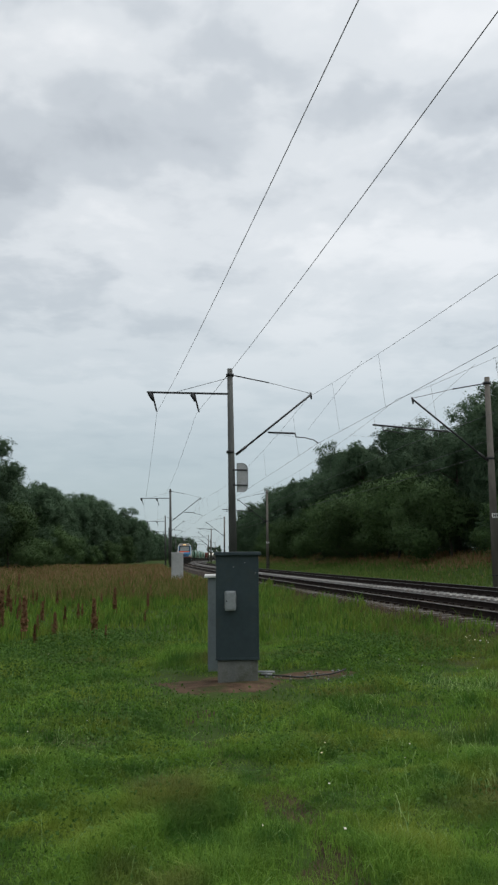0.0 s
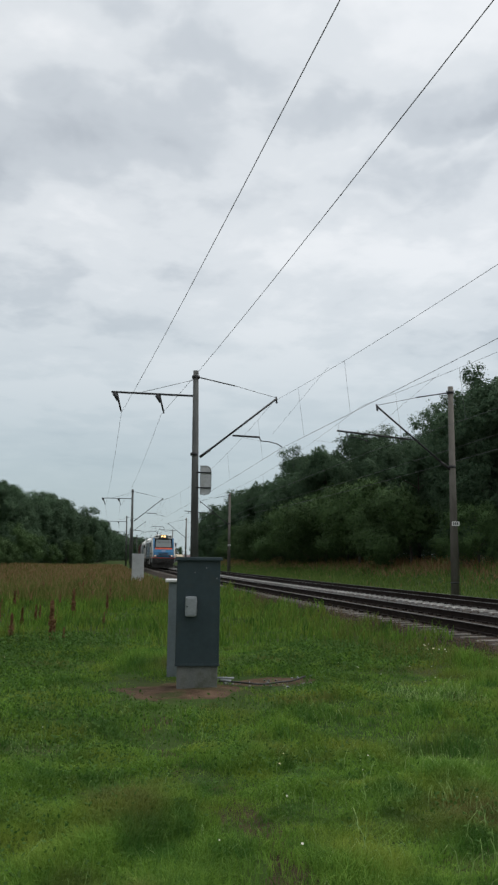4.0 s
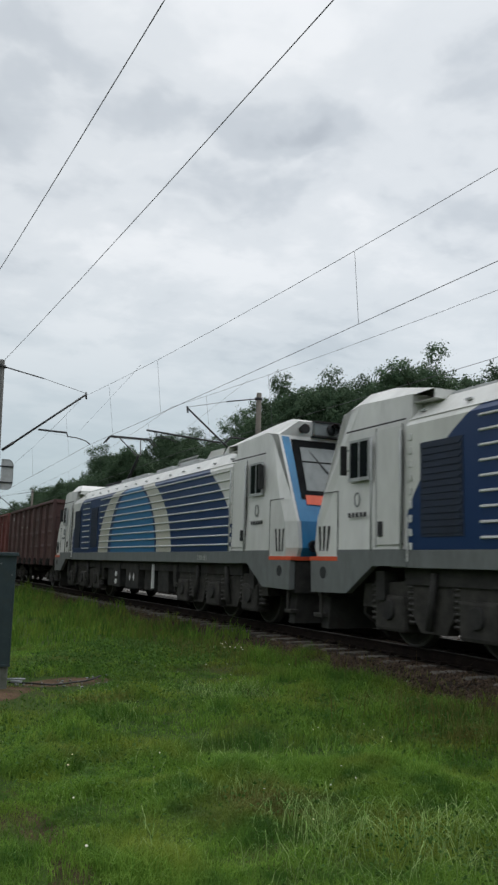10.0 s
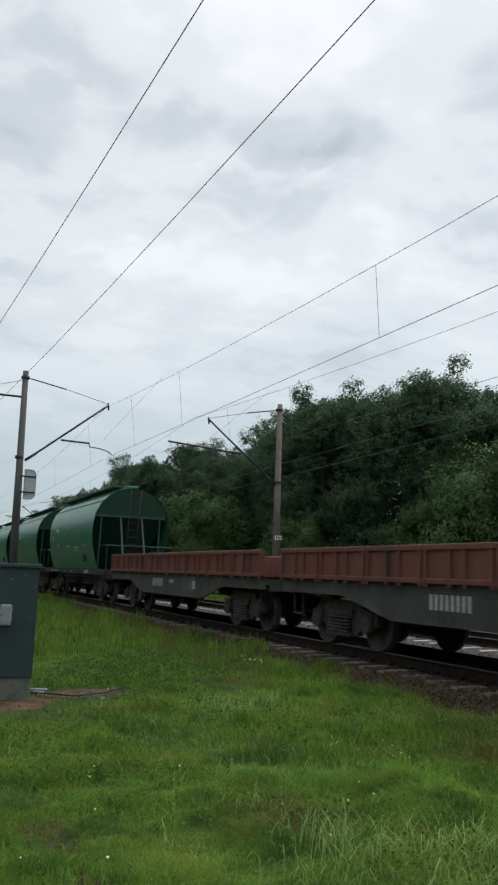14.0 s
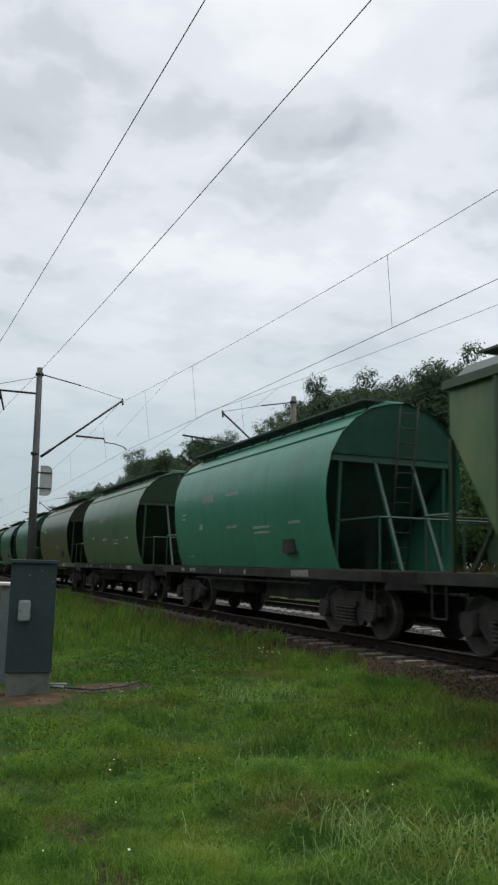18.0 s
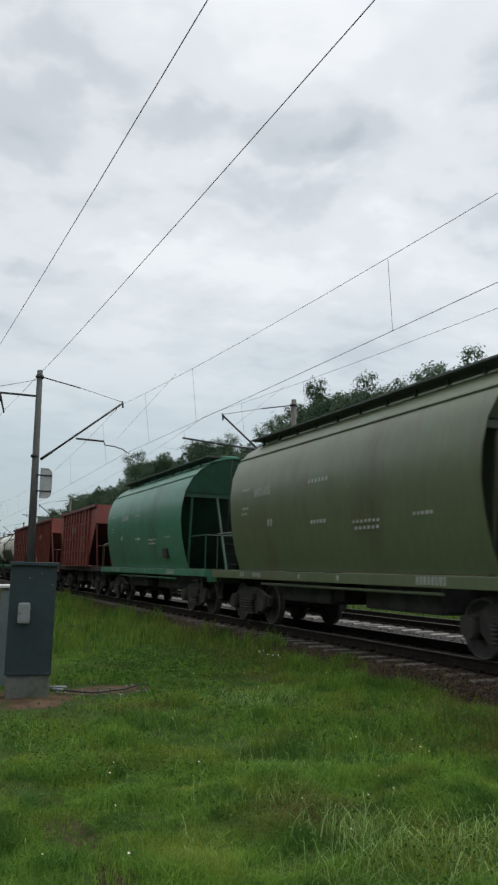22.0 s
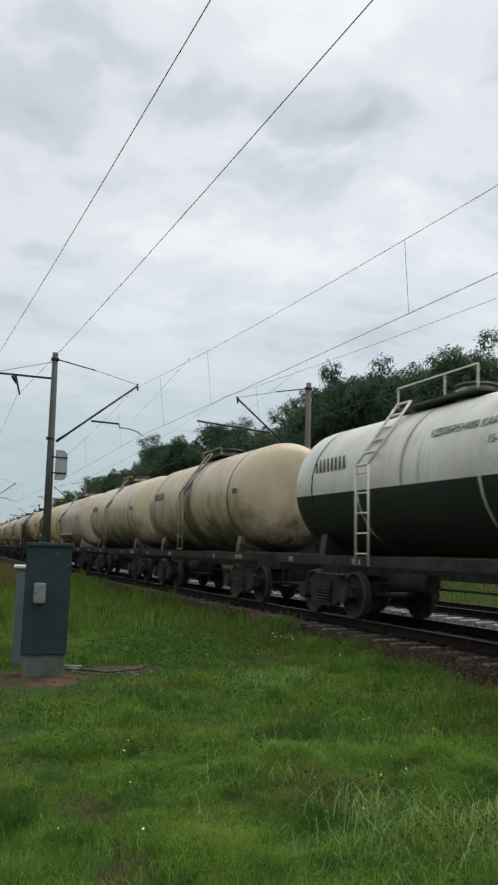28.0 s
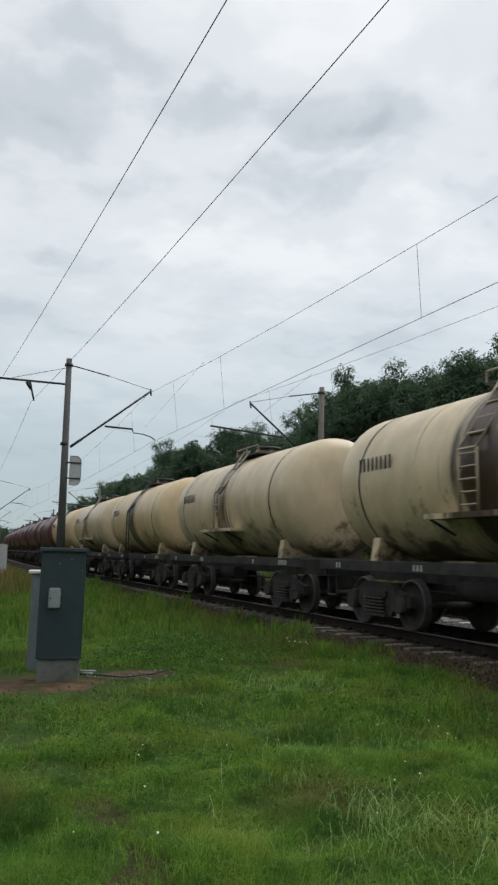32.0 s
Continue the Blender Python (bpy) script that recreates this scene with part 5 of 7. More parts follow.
def make_tank_shell(length, radius, centre, split):
    """Shell with dished ends; faces below split take the second material, the ends' middle the third."""
    n = 48
    ys = [(-length / 2, 0.02), (-length / 2 + 0.02, 0.45), (-length / 2 + 0.10, 0.78), (-length / 2 + 0.24, 0.93), (-length / 2 + 0.42, 0.99), (-length / 2 + 0.6, 1.0)]
    ys += [(-length / 2 + 0.6 + (length - 1.2) * i / 8, 1.0) for i in range(1, 8)]
    ys += [(-y, f) for y, f in ys[5::-1]]
    bm = bmesh.new()
    rings = [[bm.verts.new((radius * f * math.sin(2 * math.pi * i / n), y, centre + radius * f * math.cos(2 * math.pi * i / n))) for i in range(n)] for y, f in ys]
    for k, (a, b) in enumerate(zip(rings, rings[1:])):
        for i in range(n):
            f = bm.faces.new((a[i], b[i], b[(i + 1) % n], a[(i + 1) % n]))
            f.smooth = True
            zc = sum(v.co.z for v in f.verts) / 4
            end = k < 2 or k >= len(rings) - 3
            rim = k < 5 or k >= len(rings) - 6
            f.material_index = 2 if end else 0 if rim and split > 0 and k < 5 else 1 if zc < split else 0
    bm.faces.new(rings[0])
    bm.faces.new(rings[-1][::-1])
    return bm


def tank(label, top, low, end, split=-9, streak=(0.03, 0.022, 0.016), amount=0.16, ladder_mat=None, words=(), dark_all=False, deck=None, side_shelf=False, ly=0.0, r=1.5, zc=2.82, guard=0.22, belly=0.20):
    th = thing("tank_wagon", pose(0, 0, 0), label, "wagon", "train")
    length = 10.2
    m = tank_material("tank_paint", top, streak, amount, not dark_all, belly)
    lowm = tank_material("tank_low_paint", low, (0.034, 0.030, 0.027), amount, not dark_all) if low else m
    endm = paint("tank_end_paint", end) if end else m
    part("barrel", make_tank_shell(length, r, zc, split), [m, lowm, endm], th)
    # hoops, saddles
    for y in (-3.85, -1.9, 1.9, 3.85):
        bm = bmesh.new()
        n = 40
        for i in range(n):
            a0, a1 = 2 * math.pi * i / n, 2 * math.pi * (i + 1) / n
            ps = [(rr * math.sin(q), y + d, zc + rr * math.cos(q)) for q, rr, d in ((a0, r + 0.008, -0.03), (a1, r + 0.008, -0.03), (a1, r + 0.008, 0.03), (a0, r + 0.008, 0.03))]
            bm.faces.new([bm.verts.new(p) for p in ps])
        part("hoop", bm, STEEL if abs(y) > 3 else endm if end else m, th)
    for y in (-3.85, 3.85):
        bm = prism(bmesh.new(), [(-1.16, 1.28), (-1.10, 1.72), (-1.02, 1.74), (-0.9, 1.55), (0, 1.33), (0.9, 1.55), (1.02, 1.74), (1.10, 1.72), (1.16, 1.28)], y - 0.13, y + 0.13)
        part("saddle", bm, lowm, th)
    # dome, platform and railing
    part("dome", tube(bmesh.new(), (0, 0, zc + r - 0.1), (0, 0, zc + r + 0.22), 0.38, n=20), m, th)
    part("hatch_cover", tube(bmesh.new(), (0, 0, zc + r + 0.22), (0, 0, zc + r + 0.29), 0.43, 0.36, n=20), STEEL, th)
    part("valve", tube(bmesh.new(), (0.1, 1.0, zc + r - 0.1), (0.1, 1.0, zc + r + 0.14), 0.14, n=10), STEEL, th)
    far = max(0.85, ly + 0.2)
    part("platform", boxed(-0.72, 0.72, -0.95, far, zc + r - 0.02, zc + r + 0.02), GRATE, th)
    z = zc + r
    for x in (-0.7, 0.7):
        bm = bmesh.new()
        for y in (-0.95, 0.0, far):
            tube(bm, (x, y, z), (x, y, z + guard), 0.02, n=5)
        tube(bm, (x, -0.95, z + guard), (x, far, z + guard), 0.02, n=5)
        part("railing", bm, ladder_mat or STEEL, th)
    lm = ladder_mat or STEEL
    bm = bmesh.new()
    foot, knee, head = Vector((-1.60, 0, zc - 0.75 if side_shelf else 1.1)), Vector((-1.62, 0, zc + 0.25)), Vector((-0.70, 0, zc + r + 0.10))
    for y in (ly - 0.25, ly + 0.22):
        path_tube(bm, [p + Vector((0, y, 0)) for p in (foot, knee, head)], 0.026, n=6)
    for i in range(5):
        p = foot.lerp(knee, (i + 0.6) / 5)
        tube(bm, p + Vector((0, ly - 0.25, 0)), p + Vector((0, ly + 0.22, 0)), 0.018, n=5)
    for i in range(6):
        p = knee.lerp(head, i / 5)
        tube(bm, p + Vector((0, ly - 0.25, 0)), p + Vector((0, ly + 0.22, 0)), 0.028, n=5)
    part("ladder", bm, lm, th, "pale steel ladder" if ladder_mat else "")
    if side_shelf:
        part("side_shelf", boxed(-1.66, -1.26, -1.45, 1.3, zc - 0.83, zc - 0.74), m, th)
        for y in (-0.9, 1.2):
            part("shelf_bracket", tube(bmesh.new(), (-1.60, y, zc - 0.83), (-1.10, y, zc - 1.08), 0.025, n=5), STEEL, th)
    running_gear(th, 5.75, 3.9, deck)
    part("deck_walkway", boxed(-1.45, 1.45, -5.7, -5.3, 1.285, 1.32), GRATE, th)
    for w, y, zz, size, mat in words:
        near = min(max(zc, zz), zz + size)
        x = -math.sqrt(max(0.05, r * r - (near - zc) ** 2)) - 0.008
        if isinstance(w, int):
            bars(th, x, y, zz, w * size * 0.62, size, w, mat)
        else:
            # laid on the curve of the barrel
            a0 = math.asin((zz - zc) / r)
            a1 = a0 + 0.36 * size / r
            lettering(th, w, -(r + 0.012) * math.cos(a0), y, zc + (r + 0.012) * math.sin(a0), size, mat, tilt=a1)
    for y, w, n in ((-4.6, 0.55, 4), (1.9, 0.35, 3), (-2.6, 0.2, 1), (4.9, 0.25, 2)):
        bars(th, -1.424, y, 1.12, w, 0.11, n)
    return th


def curved_patch(th, name, mat, y0, y1, z0, z1, label, r=1.5, zc=2.82):
    """A painted patch that lies on the barrel, on the field's side."""
    a0, a1 = math.asin((z0 - zc) / r), math.asin((z1 - zc) / r)
    bm = bmesh.new()
    n = 10
    cols = [[bm.verts.new((-(r + 0.005) * math.cos(a0 + (a1 - a0) * i / n), y, zc + (r + 0.005) * math.sin(a0 + (a1 - a0) * i / n))) for i in range(n + 1)] for y in (y0, y1)]
    for i in range(n):
        bm.faces.new((cols[0][i], cols[0][i + 1], cols[1][i + 1], cols[1][i])).smooth = True
    part(name, bm, mat, th, label)


# -- electric locomotive --
NAVY = (0.010, 0.037, 0.118)


def livery():
    """White side with nested arches in dark blue, pale stone and light blue paint."""
    m = paint("arched_livery", (0.50, 0.50, 0.47), (0.38, 0.37, 0.34), 0.8, 0.35, at=(0.6, 0.85))
    n, l = m.node_tree.nodes, m.node_tree.links
    b = n["Principled BSDF"]
    colour = b.inputs["Base Color"].links[0].from_socket
    tc = n.new("ShaderNodeTexCoord")
    for half, high, mid, paint_c in ((8.15, 3.4, 0.0, NAVY), (3.88, 2.49, 0.0, (0.52, 0.51, 0.44)), (2.62, 2.26, 0.0, NAVY), (2.36, 2.17, -0.08, (0.030, 0.165, 0.340))):
        mp = n.new("ShaderNodeMapping")
        mp.vector_type = "POINT"
        mp.inputs["Location"].default_value = (0, -mid / half, -1.5 / high)
        mp.inputs["Scale"].default_value = (0, 1 / half, 1 / high)
        l.new(tc.outputs["Object"], mp.inputs[0])
        ln = n.new("ShaderNodeVectorMath")
        ln.operation = "LENGTH"
        l.new(mp.outputs[0], ln.inputs[0])
        inside = n.new("ShaderNodeMath")
        inside.operation = "LESS_THAN"
        inside.inputs[1].default_value = 1.0
        l.new(ln.outputs["Value"], inside.inputs[0])
        x = n.new("ShaderNodeMix")
        x.data_type = "RGBA"
        l.new(inside.outputs[0], x.inputs[0])
        l.new(colour, x.inputs[6])
        x.inputs[7].default_value = (*paint_c, 1)
        colour = x.outputs[2]
    l.new(colour, b.inputs["Base Color"])
    return m


LOCO = {}


def loco_paints():
    LOCO.update(
        white=paint("cab_white", (0.52, 0.52, 0.50), (0.40, 0.39, 0.37), 0.7, 0.35, at=(0.6, 0.85)),
        side=livery(),
        frame=material("black_screen_frame", (0.010, 0.011, 0.012), (0.018, 0.019, 0.020), 4, 0.8, gloss=0.05),
        blue=paint("nose_blue", (0.026, 0.150, 0.300), (0.03, 0.13, 0.25), 0.7, 0.3, at=(0.6, 0.9)),
        navy=paint("navy_louvre", (0.010, 0.018, 0.038), rough=0.6),
        red=paint("orange_red", (0.62, 0.085, 0.035), (0.45, 0.08, 0.04), 1.0, 0.4, at=(0.6, 0.9)),
        grey=paint("skirt_grey", (0.13, 0.14, 0.14), (0.08, 0.08, 0.08), 0.9, 0.5),
        rib=paint("rib_white", (0.62, 0.62, 0.60)),
        glass=glassy("dark_glass", (0.012, 0.015, 0.017)),
        blind=paint("grey_blind", (0.165, 0.185, 0.185)),
        lamp=glow("lit_headlamp", (1.0, 0.55, 0.20), 4.5),
        lamp_low=glow("lit_marker", (1.0, 0.66, 0.34), 0.6),
        off=glassy("dead_lamp", (0.10, 0.02, 0.02)),
        silver=paint("roof_grey", (0.34, 0.35, 0.35)))


def pantograph(th, y, raised):
    base = part("pantograph", boxed(-0.75, 0.75, y - 0.9, y + 0.9, 4.16, 4.22, bevel=0.01), STEEL, th)
    for x in (-0.6, 0.6):
        for dy in (-0.7, 0.7):
            part("insulator", tube(bmesh.new(), (x, y + dy, 3.95), (x, y + dy, 4.18), 0.07, 0.055, 8), BLACK, base)
    if raised:
        part("lower_arm", tube(bmesh.new(), (0, y + 0.75, 4.25), (0, y - 0.85, 5.25), 0.055, 0.04), STEEL, base)
        bm = bmesh.new()
        for sx in (-1, 1):
            tube(bm, (sx * 0.08, y - 0.85, 5.25), (sx * 0.42, y + 0.35, 6.02), 0.024, n=5)
        tube(bm, (0.05, y + 0.6, 4.3), (0.05, y - 0.75, 5.1), 0.015, n=5)
        part("upper_arm", bm, STEEL, base)
        bm = bmesh.new()
        for dy in (0.2, 0.5):
            path_tube(bm, [(-1.02, y + dy, 5.82), (-0.82, y + dy, 6.08), (0.82, y + dy, 6.08), (1.02, y + dy, 5.82)], 0.025, n=5)
        tube(bm, (-0.6, y + 0.2, 6.05), (-0.6, y + 0.5, 6.05), 0.02, n=5)
        tube(bm, (0.6, y + 0.2, 6.05), (0.6, y + 0.5, 6.05), 0.02, n=5)
        part("contact_strip", bm, STEEL, base)
    else:
        bm = bmesh.new()
        for sx in (-1, 1):
            part("folded_arm", tube(bmesh.new(), (sx * 0.3, y + 0.9, 4.28), (sx * 0.42, y - 0.9, 4.42), 0.026, n=5), STEEL, base)
        path_tube(bm, [(-1.02, y - 0.8, 4.3), (-0.82, y - 0.8, 4.5), (0.82, y - 0.8, 4.5), (1.02, y - 0.8, 4.3)], 0.025, n=5)
        part("contact_strip", bm, STEEL, base)


def cab_end(th, sy, lit):
    """One cab: sy -1 at the front of the loco, +1 at its tail."""
    P = LOCO
    H = 11.05

    def Y(d):
        return sy * (H - d)
    side = [(0.12, 1.38), (0.0, 1.62), (0.08, 2.15), (0.30, 2.60), (0.98, 4.02), (1.55, 4.12), (3.05, 4.05), (3.05, 1.38)]
    bm = bmesh.new()
    prof = [(Y(d), z) for d, z in side]
    prism(bm, prof, -1.40, 1.40, "x")
    body = part("cab", bm, P["white"], th)
    # bevelled shoulders of the cab
    for sx in (-1, 1):
        bm = bmesh.new()
        inner = [(sx * 1.40, Y(d), z) for d, z in side]
        outer = [(sx * (1.535 if z < 3.7 else 1.40), Y(max(d, 0.0) + (0.28 if d < 1.2 else 0.0)), z) for d, z in side]
        iv, ov = [bm.verts.new(p) for p in inner], [bm.verts.new(p) for p in outer]
        k = len(side)
        for i in range(k):
            q = (iv[i], iv[(i + 1) % k], ov[(i + 1) % k], ov[i])
            bm.faces.new(q)
        bm.faces.new(ov)
        bmesh.ops.recalc_face_normals(bm, faces=bm.faces[:])
        part("cab_side", bm, P["white"], body)
        a, b = sorted((sx * 1.53, sx * 1.55))
        part("side_window", boxed(a, b, *sorted((Y(1.45), Y(2.00))), 2.80, 3.42), P["glass"], body)
        a, b = sorted((sx * 1.53, sx * 1.558))
        for y0, y1, z0, z1 in ((1.42, 2.03, 3.42, 3.46), (1.40, 2.05, 2.74, 2.80), (1.42, 1.45, 2.80, 3.42), (1.71, 1.735, 2.80, 3.42), (2.00, 2.03, 2.80, 3.42)):
            part("window_frame", boxed(a, b, *sorted((Y(y0), Y(y1))), z0, z1), P["silver"], body)
        a, b = sorted((sx * 1.53, sx * 1.552))
        part("door", boxed(a, b, *sorted((Y(2.25), Y(2.93))), 1.64, 3.55, bevel=0.008), P["white"], body)
        for y0, y1, z0, z1 in ((1.02, 1.035, 1.46, 2.62), (0.42, 1.03, 2.60, 2.615), (2.22, 2.235, 1.60, 3.58), (2.95, 2.965, 1.60, 3.58), (1.3, 3.04, 3.62, 3.645)):
            part("panel_seam", boxed(*sorted((sx * 1.53, sx * 1.5385)), *sorted((Y(y0), Y(y1))), z0, z1), BLACK, body)
        mirror = part("mirror", boxed(*sorted((sx * 1.56, sx * 1.68)), *sorted((Y(1.31), Y(1.37))), 2.86, 3.38, bevel=0.015), BLACK, body)
        for z in (2.94, 3.30):
            part("mirror_arm", tube(bmesh.new(), (sx * 1.53, Y(1.42), z), (sx * 1.62, Y(1.34), z), 0.012, n=5), BLACK, mirror)
        part("emblem", path_tube(bmesh.new(), [(sx * 1.542, Y(1.66 + 0.075 * math.cos(k * math.pi / 8)), 2.42 + 0.12 * math.sin(k * math.pi / 8)) for k in range(17)], 0.012, n=4), P["grey"], body)
        part("lamp_blank", tube(bmesh.new(), (sx * 1.52, Y(0.55), 1.16), (sx * 1.545, Y(0.55), 1.16), 0.11, n=14), STEEL, body)
        for yy in (2.17, 2.99):
            part("grab_rail", tube(bmesh.new(), (sx * 1.60, Y(yy), 1.55), (sx * 1.60, Y(yy), 3.45), 0.018, n=6), P["silver"], body)
        part("door_handle", boxed(*sorted((sx * 1.552, sx * 1.575)), *sorted((Y(2.32), Y(2.44))), 1.78, 2.02), STEEL, body)
        for i in range(3):
            bm = prism(bmesh.new(), [(Y(0.42 + i * 0.12), 1.55), (Y(0.46 + i * 0.12), 1.55), (Y(0.42 + i * 0.12 + i * 0.05), 2.0), (Y(0.38 + i * 0.12 + i * 0.05), 2.0)], sx * 1.53, sx * 1.548, "x")
            part("vent_slot", bm, BLACK, body)
        # grey skirt with its slanted rear edge, steps
        sk = [(Y(d), z) for d, z in ((0.1, 1.375), (0.12, 0.80), (1.32, 0.82), (2.12, 1.30), (3.04, 1.30), (3.04, 1.57), (1.04, 1.57), (1.04, 1.375))]
        part("skirt", prism(bmesh.new(), sk, sx * 1.42, sx * 1.541, "x"), P["grey"], body)
        if sx < 0:
            bars_y = Y(1.66)
            bm = bmesh.new()
            for i in range(5):
                box(bm, -1.556, -1.553, bars_y - 0.3 + i * 0.12, bars_y - 0.22 + i * 0.12, 2.12, 2.20)
            part("marking", bm, STEEL, body, "row of plain dark bars")
    # nose: blue mask, windscreen, band, stripe
    def face(name, mat, pts, out=0.012, label=""):
        bm = bmesh.new()
        v = [bm.verts.new((x, sy * (H - d + out), z)) for x, d, z in pts]
        w = [bm.verts.new((x, sy * (H - d - 0.03), z)) for x, d, z in pts]
        bm.faces.new(v)
        for i in range(len(v)):
            bm.faces.new((v[i], v[(i + 1) % len(v)], w[(i + 1) % len(v)], w[i]))
        bmesh.ops.recalc_face_normals(bm, faces=bm.faces[:])
        return part(name, bm, mat, body, label)

    def dz(z):
        for (d0, z0), (d1, z1) in zip(side[:5], side[1:5]):
            if z0 <= z <= z1:
                return d0 + (d1 - d0) * (z - z0) / (z1 - z0)
        return side[4][0]
    for x0, x1, z0, z1 in ((-1.32, 1.32, 1.44, 1.62), (-1.32, 1.32, 1.62, 2.15), (-1.34, 1.34, 2.15, 2.60)):
        face("nose_panel", P["blue"], [(x0, dz(z0), z0), (x1, dz(z0), z0), (x1, dz(z1), z1), (x0, dz(z1), z1)])
    for sx in (-1, 1):
        q = [(sx * 1.34, dz(2.6), 2.6), (sx * 1.16, dz(2.6), 2.6), (sx * 1.16, dz(3.98), 3.98), (sx * 1.34, dz(3.98), 3.98)]
        face("mask_edge", P["blue"], q)
    face("windscreen_surround", P["frame"], [(-1.2, dz(2.60), 2.60), (1.2, dz(2.60), 2.60), (1.14, dz(3.93), 3.93), (-1.14, dz(3.93), 3.93)], 0.014, "black windscreen surround")
    face("windscreen", P["blind"], [(-1.02, dz(2.80), 2.80), (1.02, dz(2.80), 2.80), (0.96, dz(3.76), 3.76), (-0.96, dz(3.76), 3.76)], 0.020, "grey windscreen with its blind drawn")
    face("screen_bar", P["frame"], [(-0.98, dz(3.42), 3.42), (0.98, dz(3.42), 3.42), (0.975, dz(3.45), 3.45), (-0.975, dz(3.45), 3.45)], 0.026)
    for i in range(5):
        part("nose_marking", boxed(-0.27 + i * 0.115, -0.19 + i * 0.115, *sorted((sy * (H - 0.17), sy * (H - 0.09))), 2.26, 2.34), P["rib"], body)
    face("red_band", P["red"], [(-1.10, dz(2.50), 2.50), (1.10, dz(2.50), 2.50), (1.09, dz(2.70), 2.70), (-1.09, dz(2.70), 2.70)], 0.034, "orange-red band under the windscreen")
    for x in (-0.7, 0.7):
        part("wiper", tube(bmesh.new(), (x * 1.3, sy * (H - 0.93), 3.9), (x * 0.6, sy * (H - 0.55), 3.2), 0.015, n=5), BLACK, body)
    for i in range(11):
        x = -0.6 + i * 0.12
        part("grille_slot", boxed(x - 0.03, x + 0.03, *sorted((sy * (H - 0.03), sy * (H + 0.03))), 1.64, 2.08), BLACK, body)
    part("red_stripe", boxed(-1.545, 1.545, *sorted((sy * (H - 1.03), sy * (H - 0.06))), 1.375, 1.45), P["red"], body)
    part("buffer_beam", boxed(-1.40, 1.40, *sorted((sy * (H - 0.5), sy * (H - 0.1))), 0.72, 1.37, bevel=0.03), UNDER, body)
    for sx in (-1, 1):
        part("buffer_socket", tube(bmesh.new(), (sx * 0.88, sy * (H - 0.15), 1.06), (sx * 0.88, sy * (H + 0.06), 1.06), 0.17, 0.13, 14), CAST, body)
        part("side_step", boxed(*sorted((sx * 1.30, sx * 1.48)), *sorted((sy * (H - 0.4), sy * (H - 0.12))), 0.35, 0.42, bevel=0.01), CAST, body)
        part("step_hanger", boxed(*sorted((sx * 1.42, sx * 1.46)), *sorted((sy * (H - 0.36), sy * (H - 0.3))), 0.40, 0.80), CAST, body)
        for i in range(3):
            part("air_hose", path_tube(bmesh.new(), [(sx * (0.35 + 0.17 * i), sy * (H - 0.12), 0.98), (sx * (0.36 + 0.17 * i), sy * (H + 0.07), 0.82), (sx * (0.34 + 0.17 * i), sy * (H + 0.04), 0.5)], 0.03, n=6), BLACK, body)
    part("plough", prism(bmesh.new(), [(-1.35, 0.15), (1.35, 0.15), (1.3, 0.75), (-1.3, 0.75)], *sorted((sy * (H - 0.45), sy * (H - 0.2)))), UNDER, body)
    for sx in (-1, 1):
        lamp = part("headlamp", tube(bmesh.new(), (sx * 1.075, sy * (H - 0.06), 1.66), (sx * 1.075, sy * (H + 0.035), 1.66), 0.115, n=18), STEEL, body)
        part("lens", tube(bmesh.new(), (sx * 1.075, sy * (H + 0.03), 1.66), (sx * 1.075, sy * (H + 0.045), 1.66), 0.09, n=18), P["lamp_low"] if lit else P["glass"], lamp, "glowing lens" if lit else "")
        part("tail_lamp", tube(bmesh.new(), (sx * 0.78, sy * (H - 0.06), 1.66), (sx * 0.78, sy * (H + 0.03), 1.66), 0.09, n=16), P["off"], body)
    # roof: slanted hood with the top headlamps
    hood = [(Y(0.98), 4.00), (Y(0.92), 4.34), (Y(1.2), 4.42), (Y(2.0), 4.40), (Y(3.6), 4.05), (Y(3.6), 3.9), (Y(1.2), 3.9)]
    bm = bmesh.new()
    prism(bm, hood, -0.95, 0.95, "x")
    for sx in (-1, 1):
        a = [bm.verts.new((sx * 0.95, y, z)) for y, z in hood]
        b = [bm.verts.new((sx * (0.95 + (0.42 if z > 4.1 else 0.45)), y + sy * (-0.25 if z > 4.1 else 0), 4.02 if z > 4.1 else z)) for y, z in hood]
        for i in range(len(hood)):
            j = (i + 1) % len(hood)
            try:
                bm.faces.new((a[i], a[j], b[j], b[i]))
            except ValueError:
                pass
    bmesh.ops.recalc_face_normals(bm, faces=bm.faces[:])
    hd = part("roof_hood", bm, P["white"], body)
    part("lamp_housing", boxed(-0.60, 0.60, *sorted((Y(1.1), Y(0.84))), 4.04, 4.33, bevel=0.03), P["blind"], hd)
    for z0, z1 in ((4.01, 4.04), (4.33, 4.36)):
        part("housing_edge", boxed(-0.62, 0.62, *sorted((Y(1.1), Y(0.80))), z0, z1), BLACK, hd)
    for x in (-0.18, 0.18):
        top_lamp = part("top_headlamp", tube(bmesh.new(), (x, Y(0.9), 4.19), (x, Y(0.835), 4.19), 0.11, n=18), P["lamp"] if lit else P["glass"], hd, "glowing amber lamp" if lit else "")
        # added tube: keeps the strong lamp glow from showing sideways
        part("lamp_hood", tube(bmesh.new(), (x, Y(0.87), 4.19), (x, Y(0.68), 4.19), 0.125, n=18, caps=False), STEEL, top_lamp)
    for sx in (-1, 1):
        part("horn", tube(bmesh.new(), (sx * 0.85, Y(1.0), 4.16), (sx * 0.85, Y(0.80), 4.16), 0.07, 0.11, 12), BLACK, hd)
    coupler(th, sy * (H - 0.35), sy)
    return body


